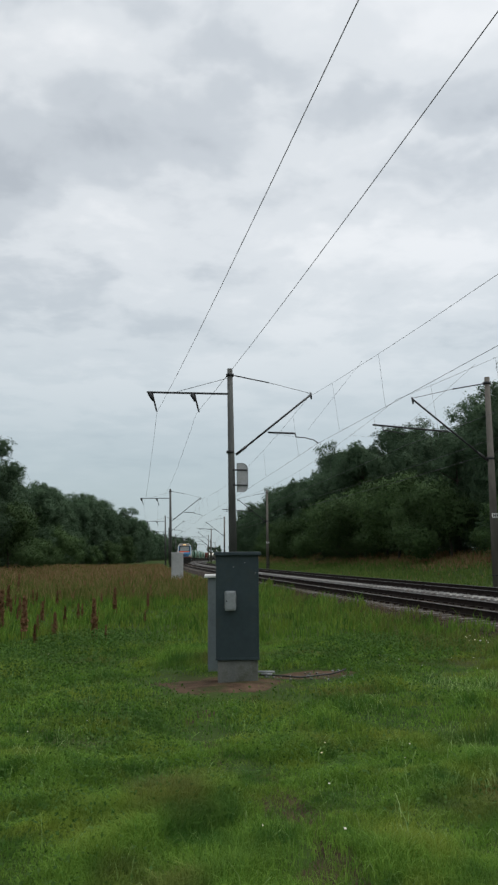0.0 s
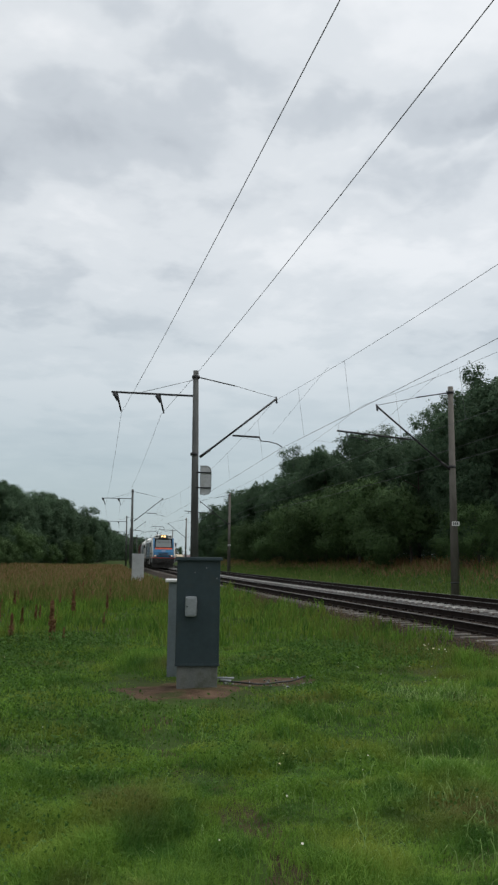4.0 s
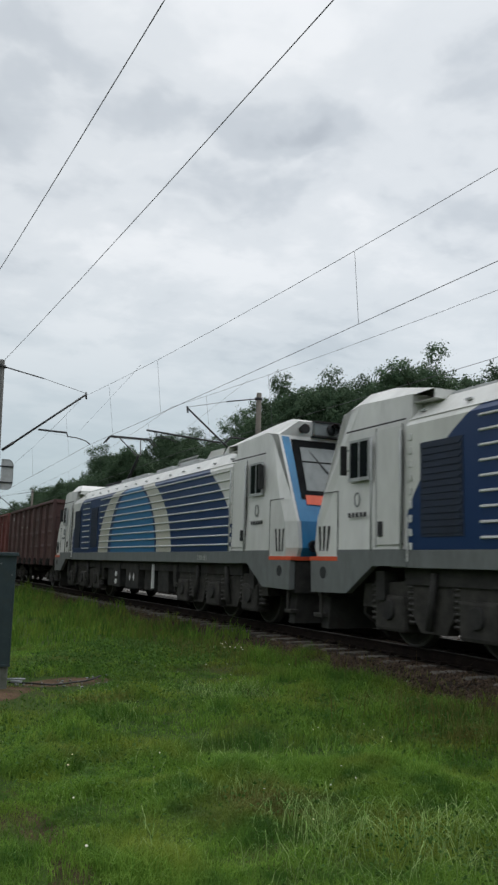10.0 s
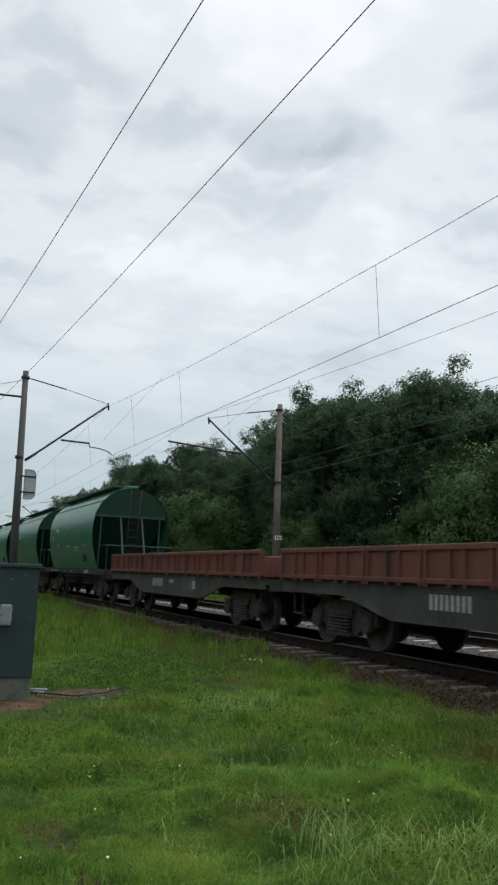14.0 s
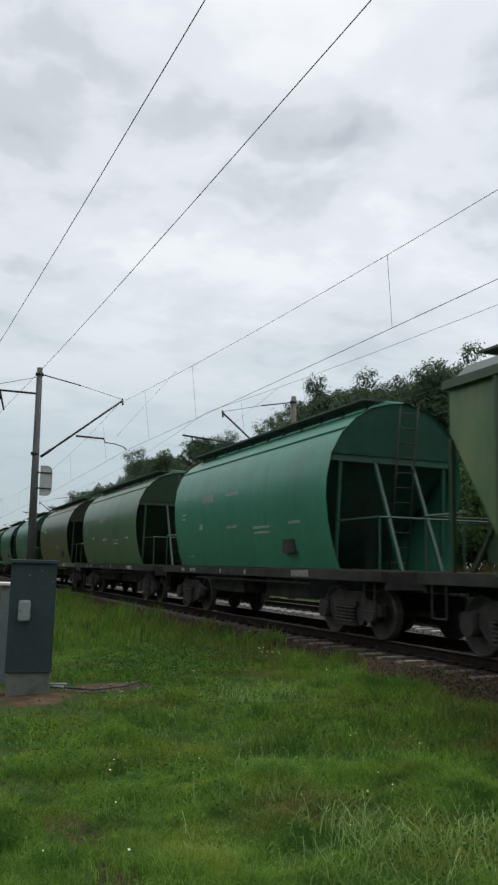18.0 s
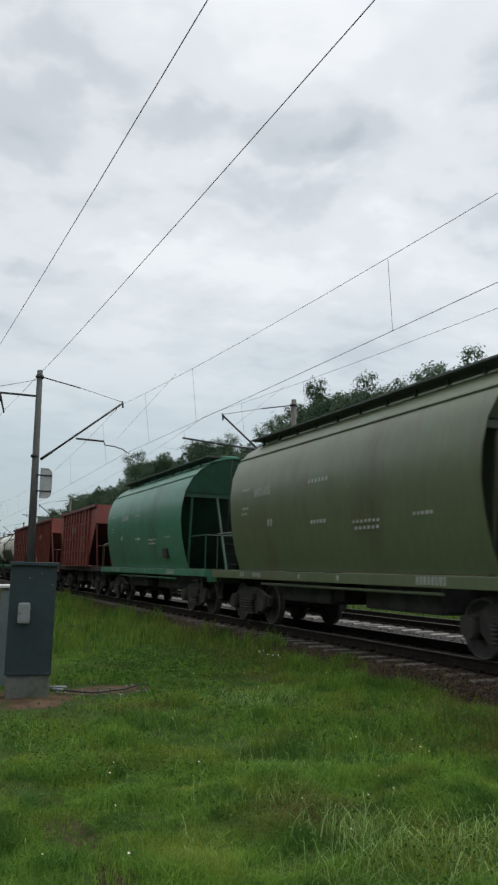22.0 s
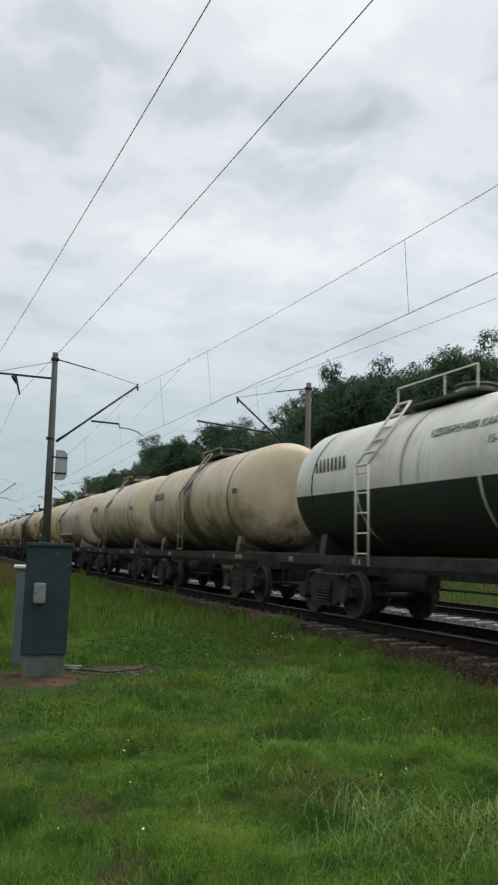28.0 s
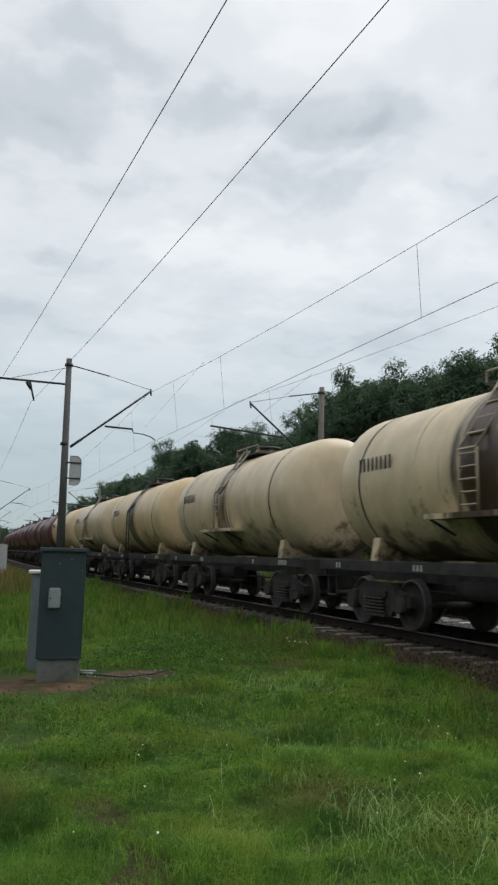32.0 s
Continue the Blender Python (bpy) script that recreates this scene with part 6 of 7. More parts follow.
def loco(label, front_lit):
    th = thing("electric_locomotive", pose(0, 0, 0), label, "locomotive", "train")
    P = LOCO
    h = 8.05
    bm = bmesh.new()
    prof = [(-1.50, 1.56), (-1.50, 3.52), (-1.42, 3.62), (1.42, 3.62), (1.50, 3.52), (1.50, 1.56)]
    prism(bm, prof, -h, h)
    part("body_side", bm, P["side"], th, "white side painted with blue and pale arches")
    part("cornice", prism(bmesh.new(), [(-1.44, 3.62), (-1.12, 3.96), (1.12, 3.96), (1.44, 3.62)], -h, h), P["white"], th)
    part("roof", boxed(-1.05, 1.05, -h, h, 3.963, 4.03, bevel=0.02), P["silver"], th)
    part("skirt_beam", boxed(-1.50, 1.50, -h - 0.4, h + 0.4, 1.28, 1.557, bevel=0.01), P["grey"], th)
    for i in range(15):
        y = -h + 0.4 + i * 1.1
        part("cornice_hook", boxed(-1.385, -1.33, y, y + 0.12, 3.735, 3.765), P["silver"], th)
    for sx in (-1, 1):
        for i in range(9):
            z = 1.72 + i * 0.215
            rib = [(sx * 1.50, z - 0.022), (sx * 1.528, z - 0.012), (sx * 1.528, z + 0.012), (sx * 1.50, z + 0.022)]
            part("rib", prism(bmesh.new(), rib, -7.85, 3.8), P["rib"], th)
            for y in (-7.97, 7.89):
                part("edge_bead", boxed(*sorted((sx * 1.49, sx * 1.525)), y, y + 0.08, z - 0.17, z - 0.05, bevel=0.02), P["white"], th)
            part("short_rib", prism(bmesh.new(), rib, 5.33, 6.33), P["rib"], th)
        for y0, y1 in ((4.10, 5.07), (6.69, 7.67)):
            a, b = sorted((sx * 1.50, sx * 1.512))
            lv = part("louvre", boxed(a, b, y0, y1, 1.75, 3.2), P["navy"], th)
            for k in range(14):
                part("slat", boxed(*sorted((sx * 1.512, sx * 1.524)), y0 + 0.05, y1 - 0.05, 1.80 + k * 0.1, 1.84 + k * 0.1), P["navy"], lv)
    # roof gear
    for y in (-3.2, -1.0, 1.4, 3.0):
        part("roof_box", boxed(-0.8, 0.8, y - 0.75, y + 0.75, 4.03, 4.20, bevel=0.04), P["silver"], th)
    guard = bmesh.new()
    for k in range(8):
        y = -1.9 - 0.2 * k
        tube(guard, (-0.75, y, 4.03), (-0.75, y - 0.4, 4.30), 0.012, n=4)
    for k in range(3):
        tube(guard, (-0.75, -1.9 - 0.17 * k - 0.16, 4.03 + 0.09 * (k + 1)), (-0.75, -3.3 - 0.17 * k - 0.16, 4.03 + 0.09 * (k + 1)), 0.014, n=4)
    part("roof_guard", guard, P["silver"], th)
    for y in (-5.0, -6.15):
        part("roof_screen", prism(bmesh.new(), [(y, 4.03), (y - 0.95, 4.03), (y - 1.05, 4.22), (y - 0.3, 4.22)], -0.98, -0.90, "x"), P["white"], th)
    part("busbar", tube(bmesh.new(), (0.3, -5.5, 4.45), (0.3, 5.5, 4.45), 0.025), STEEL, th)
    for y in (-4.5, -2.0, 0.4, 2.4, 4.6):
        part("roof_insulator", tube(bmesh.new(), (0.3, y, 4.03), (0.3, y, 4.44), 0.06, 0.04, 8), BLACK, th)
    pantograph(th, -5.4, False)
    pantograph(th, 5.2, True)
    cab_end(th, -1, front_lit)
    cab_end(th, 1, False)
    # running gear
    for sy in (-1, 1):
        c = sy * 6.6
        bg = part("bogie", boxed(-1.08, 1.08, c - 2.75, c + 2.75, 0.62, 0.92, bevel=0.04), CAST, th)
        for dy in (-2.1, 0.0, 2.1):
            wheels(bg, c + dy, 0.6)
            for sx in (-1, 1):
                a, b = sorted((sx * 1.02, sx * 1.36))
                part("axle_box", boxed(a, b, c + dy - 0.40, c + dy + 0.40, 0.26, 0.84, bevel=0.06), CAST, bg)
                part("axle_cap", tube(bmesh.new(), (sx * 1.34, c + dy, 0.6), (sx * 1.41, c + dy, 0.6), 0.17, 0.15, 14), UNDER, bg)
                for e in (-0.50, 0.50):
                    bm = bmesh.new()
                    for k in range(7):
                        tube(bm, (sx * 1.22, c + dy + e, 0.42 + k * 0.09), (sx * 1.22, c + dy + e, 0.465 + k * 0.09), 0.105, n=10)
                    tube(bm, (sx * 1.22, c + dy + e, 0.40), (sx * 1.22, c + dy + e, 1.05), 0.07, n=8)
                    tagged(part("spring", bm, SPRING, bg), kind="stuff")
        for sx in (-1, 1):
            a, b = sorted((sx * 1.06, sx * 1.30))
            side = [(c - 2.95, 0.62), (c - 2.9, 1.0), (c - 1.5, 1.08), (c - 1.05, 0.98), (c - 0.6, 1.08), (c + 0.6, 1.08), (c + 1.05, 0.98), (c + 1.5, 1.08), (c + 2.9, 1.0), (c + 2.95, 0.62),
                    (c + 2.6, 0.62), (c + 1.6, 0.62), (c + 1.35, 0.30), (c + 0.75, 0.30), (c + 0.55, 0.62), (c - 0.55, 0.62), (c - 0.75, 0.30), (c - 1.35, 0.30), (c - 1.6, 0.62), (c - 2.6, 0.62)]
            part("bogie_side", prism(bmesh.new(), side, a, b, "x"), CAST, bg)
            for dy in (-1.05, 1.05):
                part("damper", tube(bmesh.new(), (sx * 1.38, c + dy, 0.35), (sx * 1.38, c + dy * 0.85, 1.2), 0.06, n=8), UNDER, bg)
                part("brake_unit", boxed(*sorted((sx * 0.9, sx * 1.25)), c + dy - 0.22, c + dy + 0.22, 0.30, 0.75, bevel=0.04), UNDER, bg)
            part("sand_pipe", path_tube(bmesh.new(), [(sx * 1.2, c + 2.9, 1.1), (sx * 1.25, c + 2.95, 0.5), (sx * 0.85, c + 2.8, 0.12)], 0.03, n=5), UNDER, bg)
    for sx in (-1, 1):
        for y in (-8.9, -4.0, 4.0, 8.9):
            part("frame_bracket", boxed(*sorted((sx * 1.15, sx * 1.40)), y - 0.12, y + 0.12, 0.75, 1.22), UNDER, th)
    part("underfloor", boxed(-1.34, 1.34, -8.3, 8.3, 1.02, 1.276), UNDER, th)
    for y0, y1, w in ((-3.2, -2.3, 1.3), (-1.8, -0.9, 1.25), (-0.65, 0.70, 1.38), (1.40, 2.10, 1.38), (2.3, 3.1, 1.3)):
        part("equipment_box", boxed(-w, w, y0, y1, 0.42, 1.21, bevel=0.03), UNDER, th)
    for z in (0.6, 0.85):
        part("socket", tube(bmesh.new(), (-1.37, 1.75, z), (-1.42, 1.75, z), 0.08, n=10), P["rib"], th)
    for y in (-0.18, 0.22):
        part("hazard_diamond", prism(bmesh.new(), [(y - 0.08, 0.78), (y, 0.66), (y + 0.08, 0.78), (y, 0.90)], -1.386, -1.37, "x"), P["rib"], th)
    part("drain_pipe", boxed(-1.42, -1.36, -2.16, -2.07, 0.50, 1.20), P["rib"], th)
    lettering(th, "7200 кВт", -1.503, -6.2, 1.35, 0.17, MARK)
    return th


loco_paints()


# ---- the train, from its front: each vehicle with the place of its middle at the start ----
TRAIN = []


def couple(th, a, b):
    TRAIN.append((th, (a + b) / 2))


def build_train():
    first = loco("white electric locomotive with blue arches and lit headlamps", True)
    couple(first, 183.8, 206.1)
    couple(loco("white electric locomotive with blue arches, unlit, coupled second", False), 206.6, 228.9)
    couple(gondola("dark brown open goods wagon with ribbed steel sides", (0.085, 0.040, 0.036), (0.05, 0.035, 0.03), False), 228.9, 242.7)
    couple(gondola("brick red open goods wagon with white lettering", (0.150, 0.040, 0.033), (0.10, 0.038, 0.032), True), 242.7, 256.3)
    flat_one = flat_wagon("empty flat wagon with low rust-red drop sides", (0.128, 0.044, 0.038), (0.060, 0.034, 0.031))
    couple(flat_one, 256.4, 271.1)
    for a, b in ((271.1, 285.7), (285.7, 300.2)):
        couple(copy_thing(flat_one, pose(0, 0, 0)), a, b)
    green, jade, moss = (0.030, 0.145, 0.085), (0.055, 0.215, 0.140), (0.065, 0.135, 0.070)
    edges = [300.4, 315.1, 329.4, 343.8, 358.2, 373.0, 387.6, 401.8, 416.5, 430.8, 444.8, 459.0]
    kinds = [
        ("dark green grain hopper wagon with bulging sides", (0.022, 0.120, 0.075), None),
        ("green grain hopper wagon with bulging sides", (0.026, 0.128, 0.078), None),
        ("bright green grain hopper wagon with white stencilling", (0.032, 0.148, 0.094), None),
        None,
        ("bright green grain hopper wagon with clean glossy sides", (0.040, 0.175, 0.118), None),
        ("faded moss green grain hopper wagon with white stencilling", (0.075, 0.150, 0.082), (0.055, 0.090, 0.055)),
        ("rust-stained brownish green grain hopper wagon", (0.068, 0.105, 0.062), (0.105, 0.072, 0.042)),
        ("pale jade green grain hopper wagon with worn paint", (0.052, 0.165, 0.110), (0.05, 0.12, 0.08)),
        ("green grain hopper wagon with long roof walkway", (0.034, 0.125, 0.082), None),
        ("dusty olive-beige grain hopper wagon with worn paint", (0.105, 0.132, 0.074), (0.085, 0.080, 0.050)),
        ("light green grain hopper wagon with dark scuffs", (0.052, 0.180, 0.116), (0.035, 0.09, 0.06)),
    ]
    for i, (a, b, kind) in enumerate(zip(edges, edges[1:], kinds)):
        if kind:
            th = hopper(kind[0], kind[1], kind[2], marks=i, at=(0.42, 0.7) if kind[2] else (0.55, 0.85))
        else:
            th = ribbed("panelled_hopper_wagon", "dull green hopper wagon with pressed rectangular side panels", (0.075, 0.135, 0.068), (0.17, 0.20, 0.095),
                        5.7, 4.5, 1.30, 4.15, 9, 5, 6.75, 4.9, (0.035, 0.062, 0.046), marks=False)
        couple(th, a, b)
    red = (0.245, 0.056, 0.048)
    couple(ribbed("mineral_hopper_wagon", "faded red hopper wagon with pressed panels", red, (0.24, 0.12, 0.105), 4.7, 3.4, 1.34, 3.95, 9, 4, 5.6, 3.75, None), 458.6, 470.4)
    couple(ribbed("mineral_hopper_wagon", "pinkish red hopper wagon with sloping ribbed sides", (0.265, 0.074, 0.057), (0.31, 0.165, 0.135), 4.0, 2.5, 1.34, 3.95, 13, 0, 5.3, 3.6, None, taper=0.16, flare=1.0), 476.7, 476.7)
    couple(ribbed("mineral_hopper_wagon", "dark red hopper wagon with pressed panels", (0.210, 0.052, 0.046), (0.25, 0.10, 0.09), 5.0, 3.7, 1.34, 3.95, 7, 5, 5.6, 3.75, None), 482.3, 494.8)
    white, black, cream, maroon = (0.58, 0.56, 0.48), (0.022, 0.023, 0.024), (0.47, 0.38, 0.25), (0.095, 0.036, 0.036)
    pale = paint("ladder_paint", (0.50, 0.48, 0.42))
    rust = (0.16, 0.075, 0.035)
    rusty = paint("rusty_cream_ladder", (0.24, 0.19, 0.13), (0.10, 0.06, 0.035), 3.0, at=(0.45, 0.65))
    chem = [("УДОБРЕНИЯ КАРБАМИДОАММИАЧНЫЕ", -2.5, 3.33, 0.21, MARK_DARK), ("15-1232-04", -2.5, 3.04, 0.19, MARK_DARK), (8, 3.1, 3.02, 0.28, MARK_DARK),
            (9, -3.2, 2.45, 0.10, MARK)]
    for i in range(5):
        end = (0.028, 0.150, 0.085) if i in (0, 2) else None
        t = tank("white over black fertiliser tank wagon with pale ladder" + (" and green end" if end else ""), white, black, end, split=2.62, streak=rust, amount=0.10 if i < 4 else 0.02,
                 ladder_mat=pale if i > 1 else None, words=chem, ly=-0.2 if i < 3 else 1.35, r=1.43, zc=2.74, guard=0.42, deck=paint("deck_green", (0.03, 0.12, 0.075)) if i < 2 else None)
        couple(t, 500.9 + 12.48 * i, 500.9 + 12.48 * i)
    middles = [563.7, 575.7, 588.6, 600.9, 613.4, 626.1]
    cream_kinds = [
        ("stained cream fuel tank wagon", cream, 0.16, False, False),
        ("cream fuel tank wagon with dark spill marks", (0.52, 0.44, 0.30), 0.02, False, False),
        ("pinkish cream fuel tank wagon with ladder and shelf", (0.50, 0.42, 0.335), 0.03, False, True),
        ("pale cream fuel tank wagon with black number bars", (0.50, 0.40, 0.205), 0.26, False, True),
        ("cream tank wagon blackened by oil spills", (0.48, 0.37, 0.21), 0.50, True, False),
        ("sand-coloured fuel tank wagon with rusty streaks", (0.47, 0.38, 0.245), 0.27, False, True),
    ]
    for b, (lab, c, am, dark_all, shelf) in zip(middles, cream_kinds):
        w = [(8, 3.3, 3.0, 0.26, MARK_DARK), (5, -4.4, 2.85, 0.14, MARK_DARK)]
        if lab.startswith("pinkish"):
            w[0] = (8, 2.15, 2.74, 0.30, MARK_DARK)
        if lab.startswith("pale"):
            w[0] = (8, 3.3, 2.78, 0.26, MARK_DARK)
            w.append(("БЕНЗИН С", -4.5, 3.06, 0.21, MARK_DARK))
        ly = 1.05 if lab.startswith("pinkish") else 0.15
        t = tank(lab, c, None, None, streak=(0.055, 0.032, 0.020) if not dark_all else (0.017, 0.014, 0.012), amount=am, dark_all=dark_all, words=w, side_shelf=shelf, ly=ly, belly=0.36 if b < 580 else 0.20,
                 ladder_mat=rusty if not dark_all else None)
        if lab.startswith("pinkish"):
            curved_patch(t, "orange_patch", paint("faded_orange", (0.46, 0.21, 0.11)), -4.6, -2.2, 3.55, 4.05, "faded orange patch")
            blue = paint("mark_blue", (0.07, 0.10, 0.30))
            for ya, yb, za, zb in ((-1.55, -0.85, 3.90, 3.95), (-1.55, -0.85, 3.60, 3.65), (-0.90, -0.85, 3.65, 3.90), (-1.55, -1.50, 3.65, 3.90), (-1.35, -0.85, 3.76, 3.80)):
                curved_patch(t, "blue_mark", blue, ya, yb, za, zb, "plain blue outline")
        if lab.startswith("pale"):
            d = bmesh.new()
            d.faces.new([d.verts.new((-1.505 - (0.0 if abs(z - 2.5) < 0.1 else 0.001), y, z)) for y, z in ((-4.23, 2.5), (-4.08, 2.30), (-3.93, 2.5), (-4.08, 2.70))])
            part("placard", d, paint("brown_placard", (0.15, 0.085, 0.04)), t, "rusty brown diamond placard")
        if lab.endswith("spill marks"):
            curved_patch(t, "red_mark", paint("red_mark", (0.42, 0.06, 0.045)), -4.78, -4.50, 1.95, 2.14, "small red paint mark")
        couple(t, b, b)
    tail = [tank("cream fuel tank wagon with rusty streaks", cream, None, None, streak=(0.06, 0.035, 0.022), amount=0.15, words=[(8, 3.3, 3.0, 0.26, MARK_DARK)], side_shelf=True, ladder_mat=rusty),
            tank("dirty cream fuel tank wagon", (0.50, 0.38, 0.22), None, None, streak=(0.04, 0.025, 0.018), amount=0.2, words=[(8, 3.3, 3.0, 0.26, MARK_DARK)]),
            tank("maroon tank wagon with dusty top", maroon, None, None, streak=(0.03, 0.015, 0.012), amount=0.1, words=[(8, 3.3, 3.0, 0.26, MARK)])]
    order = [0, 1, 0, 1, 2, 2, 2, 2, 2, 2, 2, 2, 2]
    used = set()
    u = 638.6
    for k in order:
        th = tail[k] if k not in used else copy_thing(tail[k], pose(0, 0, 0))
        used.add(k)
        couple(th, u, u)
        u += 12.3


build_train()


# ---- plants ----
def blades(name, px, py, pz, height, width, lean, mat, label, category, seed, bend=1.0, droop=False):
    """Many grass blades of two quads each, at the given roots."""
    rng = np.random.default_rng(seed)
    n = len(px)
    turn = rng.uniform(0, 2 * np.pi, n)
    way = rng.uniform(0, 2 * np.pi, n)
    side = np.stack([np.cos(turn), np.sin(turn), np.zeros(n)], 1) * (width / 2)[:, None]
    over = np.stack([np.cos(way), np.sin(way), np.zeros(n)], 1) * (height * lean)[:, None]
    root = np.stack([px, py, pz], 1)
    up = np.zeros((n, 3))
    up[:, 2] = height
    mid = root + over * 0.28 + up * 0.6
    top = root + over * bend + up * (1.0 - 0.25 * np.minimum(1, lean * bend))[:, None]
    if droop:
        mid, bow, top = root + over * 0.18 + up * 0.62, root + over * 0.55 + up * 0.92, root + over * 1.1 + up * (0.86 - 0.3 * lean)[:, None]
        v = np.stack([root - side, root + side, mid - side * 0.85, mid + side * 0.85, bow - side * 0.6, bow + side * 0.6, top - side * 0.1, top + side * 0.1], 1)
        f = (np.arange(n) * 8)[:, None, None] + np.array([(0, 1, 3, 2), (2, 3, 5, 4), (4, 5, 7, 6)])[None]
    else:
        v = np.stack([root - side, root + side, mid - side * 0.75, mid + side * 0.75, top - side * 0.12, top + side * 0.12], 1)
        f = (np.arange(n) * 6)[:, None, None] + np.array([(0, 1, 3, 2), (2, 3, 5, 4)])[None]
    ob = new(name, quads(name, v.reshape(-1, 3), f.reshape(-1, 4), mat))
    tagged(ob, label, category, kind="stuff")
    return ob


def lump(x, y, scale, seed):
    """Smooth random field of about -1 to 1."""
    rng = np.random.default_rng(seed)
    out = np.zeros_like(x)
    for k in range(9):
        a, p = rng.uniform(0, 6.28), rng.uniform(0, 6.28)
        fr = scale * rng.uniform(0.5, 1.8)
        out += np.sin((x * math.cos(a) + y * math.sin(a)) * fr + p)
    return out / 3.2


def height_field(x, y):
    """Ground under many points at once (the same shape as ground_z, less its small bumps)."""
    r = np.hypot(RADIUS - x, y)
    lat = RADIUS - r

    def sm(a, b, v):
        t = np.clip((v - a) / (b - a), 0, 1)
        return t * t * (3 - 2 * t)
    z = -0.37 + 0.75 * sm(-4, -40, lat) + 0.5 * sm(-30, -120, lat) - 0.22 * sm(6.6, 7.3, lat) + 0.26 * sm(15.9, 17.2, lat) + 1.55 * sm(18, 31, lat) + 0.6 * sm(34, 120, lat)
    z = np.where((lat > 6.7) & (lat < 8), np.maximum(z, np.interp(lat, [6.9, 7.2, 7.5, 7.75], [-0.62, -0.44, -0.29, -0.222])), z)
    off = np.minimum(1, sm(7.0, 6.2, lat) + sm(16.6, 18, lat))
    return z + 0.004 + off * hump(x, y), lat


def path_mid(y):
    return np.interp(y, [2.0, 4.3, 4.9, 5.5, 6.4, 7.8, 10.5], [1.02, 1.09, 1.12, 1.07, 0.98, 0.92, 0.95]) + 0.02 * np.sin(y * 3.3)


def bare(x, y):
    """1 where feet have worn the grass away: round the cabinet, and the path to it."""
    a = np.exp(-(((x - 1.45) / 1.15) ** 2 + ((y - 10.7) / 1.55) ** 2) * 1.2)
    a = np.maximum(a, np.exp(-(((x - 2.6) / 0.85) ** 2 + ((y - 11.2) / 0.95) ** 2) * 1.5))
    tread = np.interp(y, [2.5, 4.6, 5.6, 6.6, 8.5, 10.5], [0.38, 0.42, 0.56, 0.55, 0.48, 0.55]) * (0.9 + 0.3 * lump(x, y, 5.0, 61))
    a = np.maximum(a, np.maximum(tread, 0) * np.exp(-((x - path_mid(y)) / np.interp(y, [4, 8], [0.24, 0.32])) ** 2) * (y < 10.6))
    return a


def sector(n, r0, r1, a0, a1, rng):
    r = np.sqrt(rng.uniform(r0 * r0, r1 * r1, n))
    a = np.radians(rng.uniform(a0, a1, n))
    return r * np.sin(a), r * np.cos(a)


def build_grass():
    rng = np.random.default_rng(11)
    specs = [("near_grass", 330000, 2.5, 7.5, -13, 52, 0.085, 0.0042, 1.4), ("lawn_grass", 200000, 7.5, 16, -13, 56, 0.095, 0.0080, 1.2),
             ("meadow_grass", 110000, 16, 45, -14, 40, 0.19, 0.026, 0.6)]
    for i, (name, n, r0, r1, a0, a1, h, w, ln) in enumerate(specs):
        x, y = sector(n, r0, r1, a0, a1, rng)
        z, lat = height_field(x, y)
        worn = bare(x, y)
        clumps = lump(x, y, 1.5, 3)
        keep = (lat < 7.42 + 0.32 * lump(x, y, 2.0, 8)) & (rng.random(n) > np.minimum(worn * 1.7 * (1 + 0.6 * lump(x, y, 5.0, 23)), np.where(y < 9.2, 0.80, 0.96))) & (rng.random(n) < np.maximum(0.8, 0.95 + 0.2 * clumps))
        x, y, z, worn, clumps, lat = x[keep], y[keep], z[keep], worn[keep], clumps[keep], lat[keep]
        k = len(x)
        tuft = np.clip(0.55 * clumps + 0.55 * lump(x, y, 4.5, 19) + 0.45 * lump(x, y, 11.0, 27), -1.0, 1.8)
        hh = h * rng.uniform(0.4, 1.4, k) * np.clip(1 + 0.75 * tuft, 0.35, 2.3) * (1 - 0.8 * np.clip(worn * 1.4, 0, 1))
        hh = np.maximum(hh, 0.022) * (1 + 0.3 * np.clip((lat - 4.5) / 2, 0, 1)) * (1 + 0.9 * np.clip((-lat - 1) / 8, 0, 1))
        blades(name, x, y, z, hh, w * rng.uniform(0.6, 1.4, k), rng.uniform(0.1, 1.0, k) * ln, GRASS, "fresh green uncut grass, uneven and trodden in places", "grass", 20 + i)
    # the field goes on behind and beside the standpoint
    n = 70000
    x, y = sector(n, 0.0, 16, -180, 180, rng)
    az, r = np.degrees(np.arctan2(x, y)), np.hypot(x, y)
    z, lat = height_field(x, y)
    keep = (lat < 7.2) & ((r < 2.5) | (az < -13) | (az > 52))
    x, y, z = x[keep], y[keep], z[keep]
    blades("field_grass", x, y, z, rng.uniform(0.05, 0.17, len(x)), rng.uniform(0.006, 0.014, len(x)), rng.uniform(0.2, 1.1, len(x)), GRASS, "fresh green uncut grass, uneven and trodden in places", "grass", 29)
    # longer bright blades that bow over, in tufts
    cx, cy = [], []
    spots = [(rng.uniform(2.2, 4.0), rng.uniform(3.6, 4.75), 24) for i in range(14)]
    spots += [(rng.uniform(4.2, 5.0), rng.uniform(9.2, 10.4), 40) for i in range(6)] + [(rng.uniform(2.8, 3.3), rng.uniform(6.1, 6.7), 22) for i in range(4)]
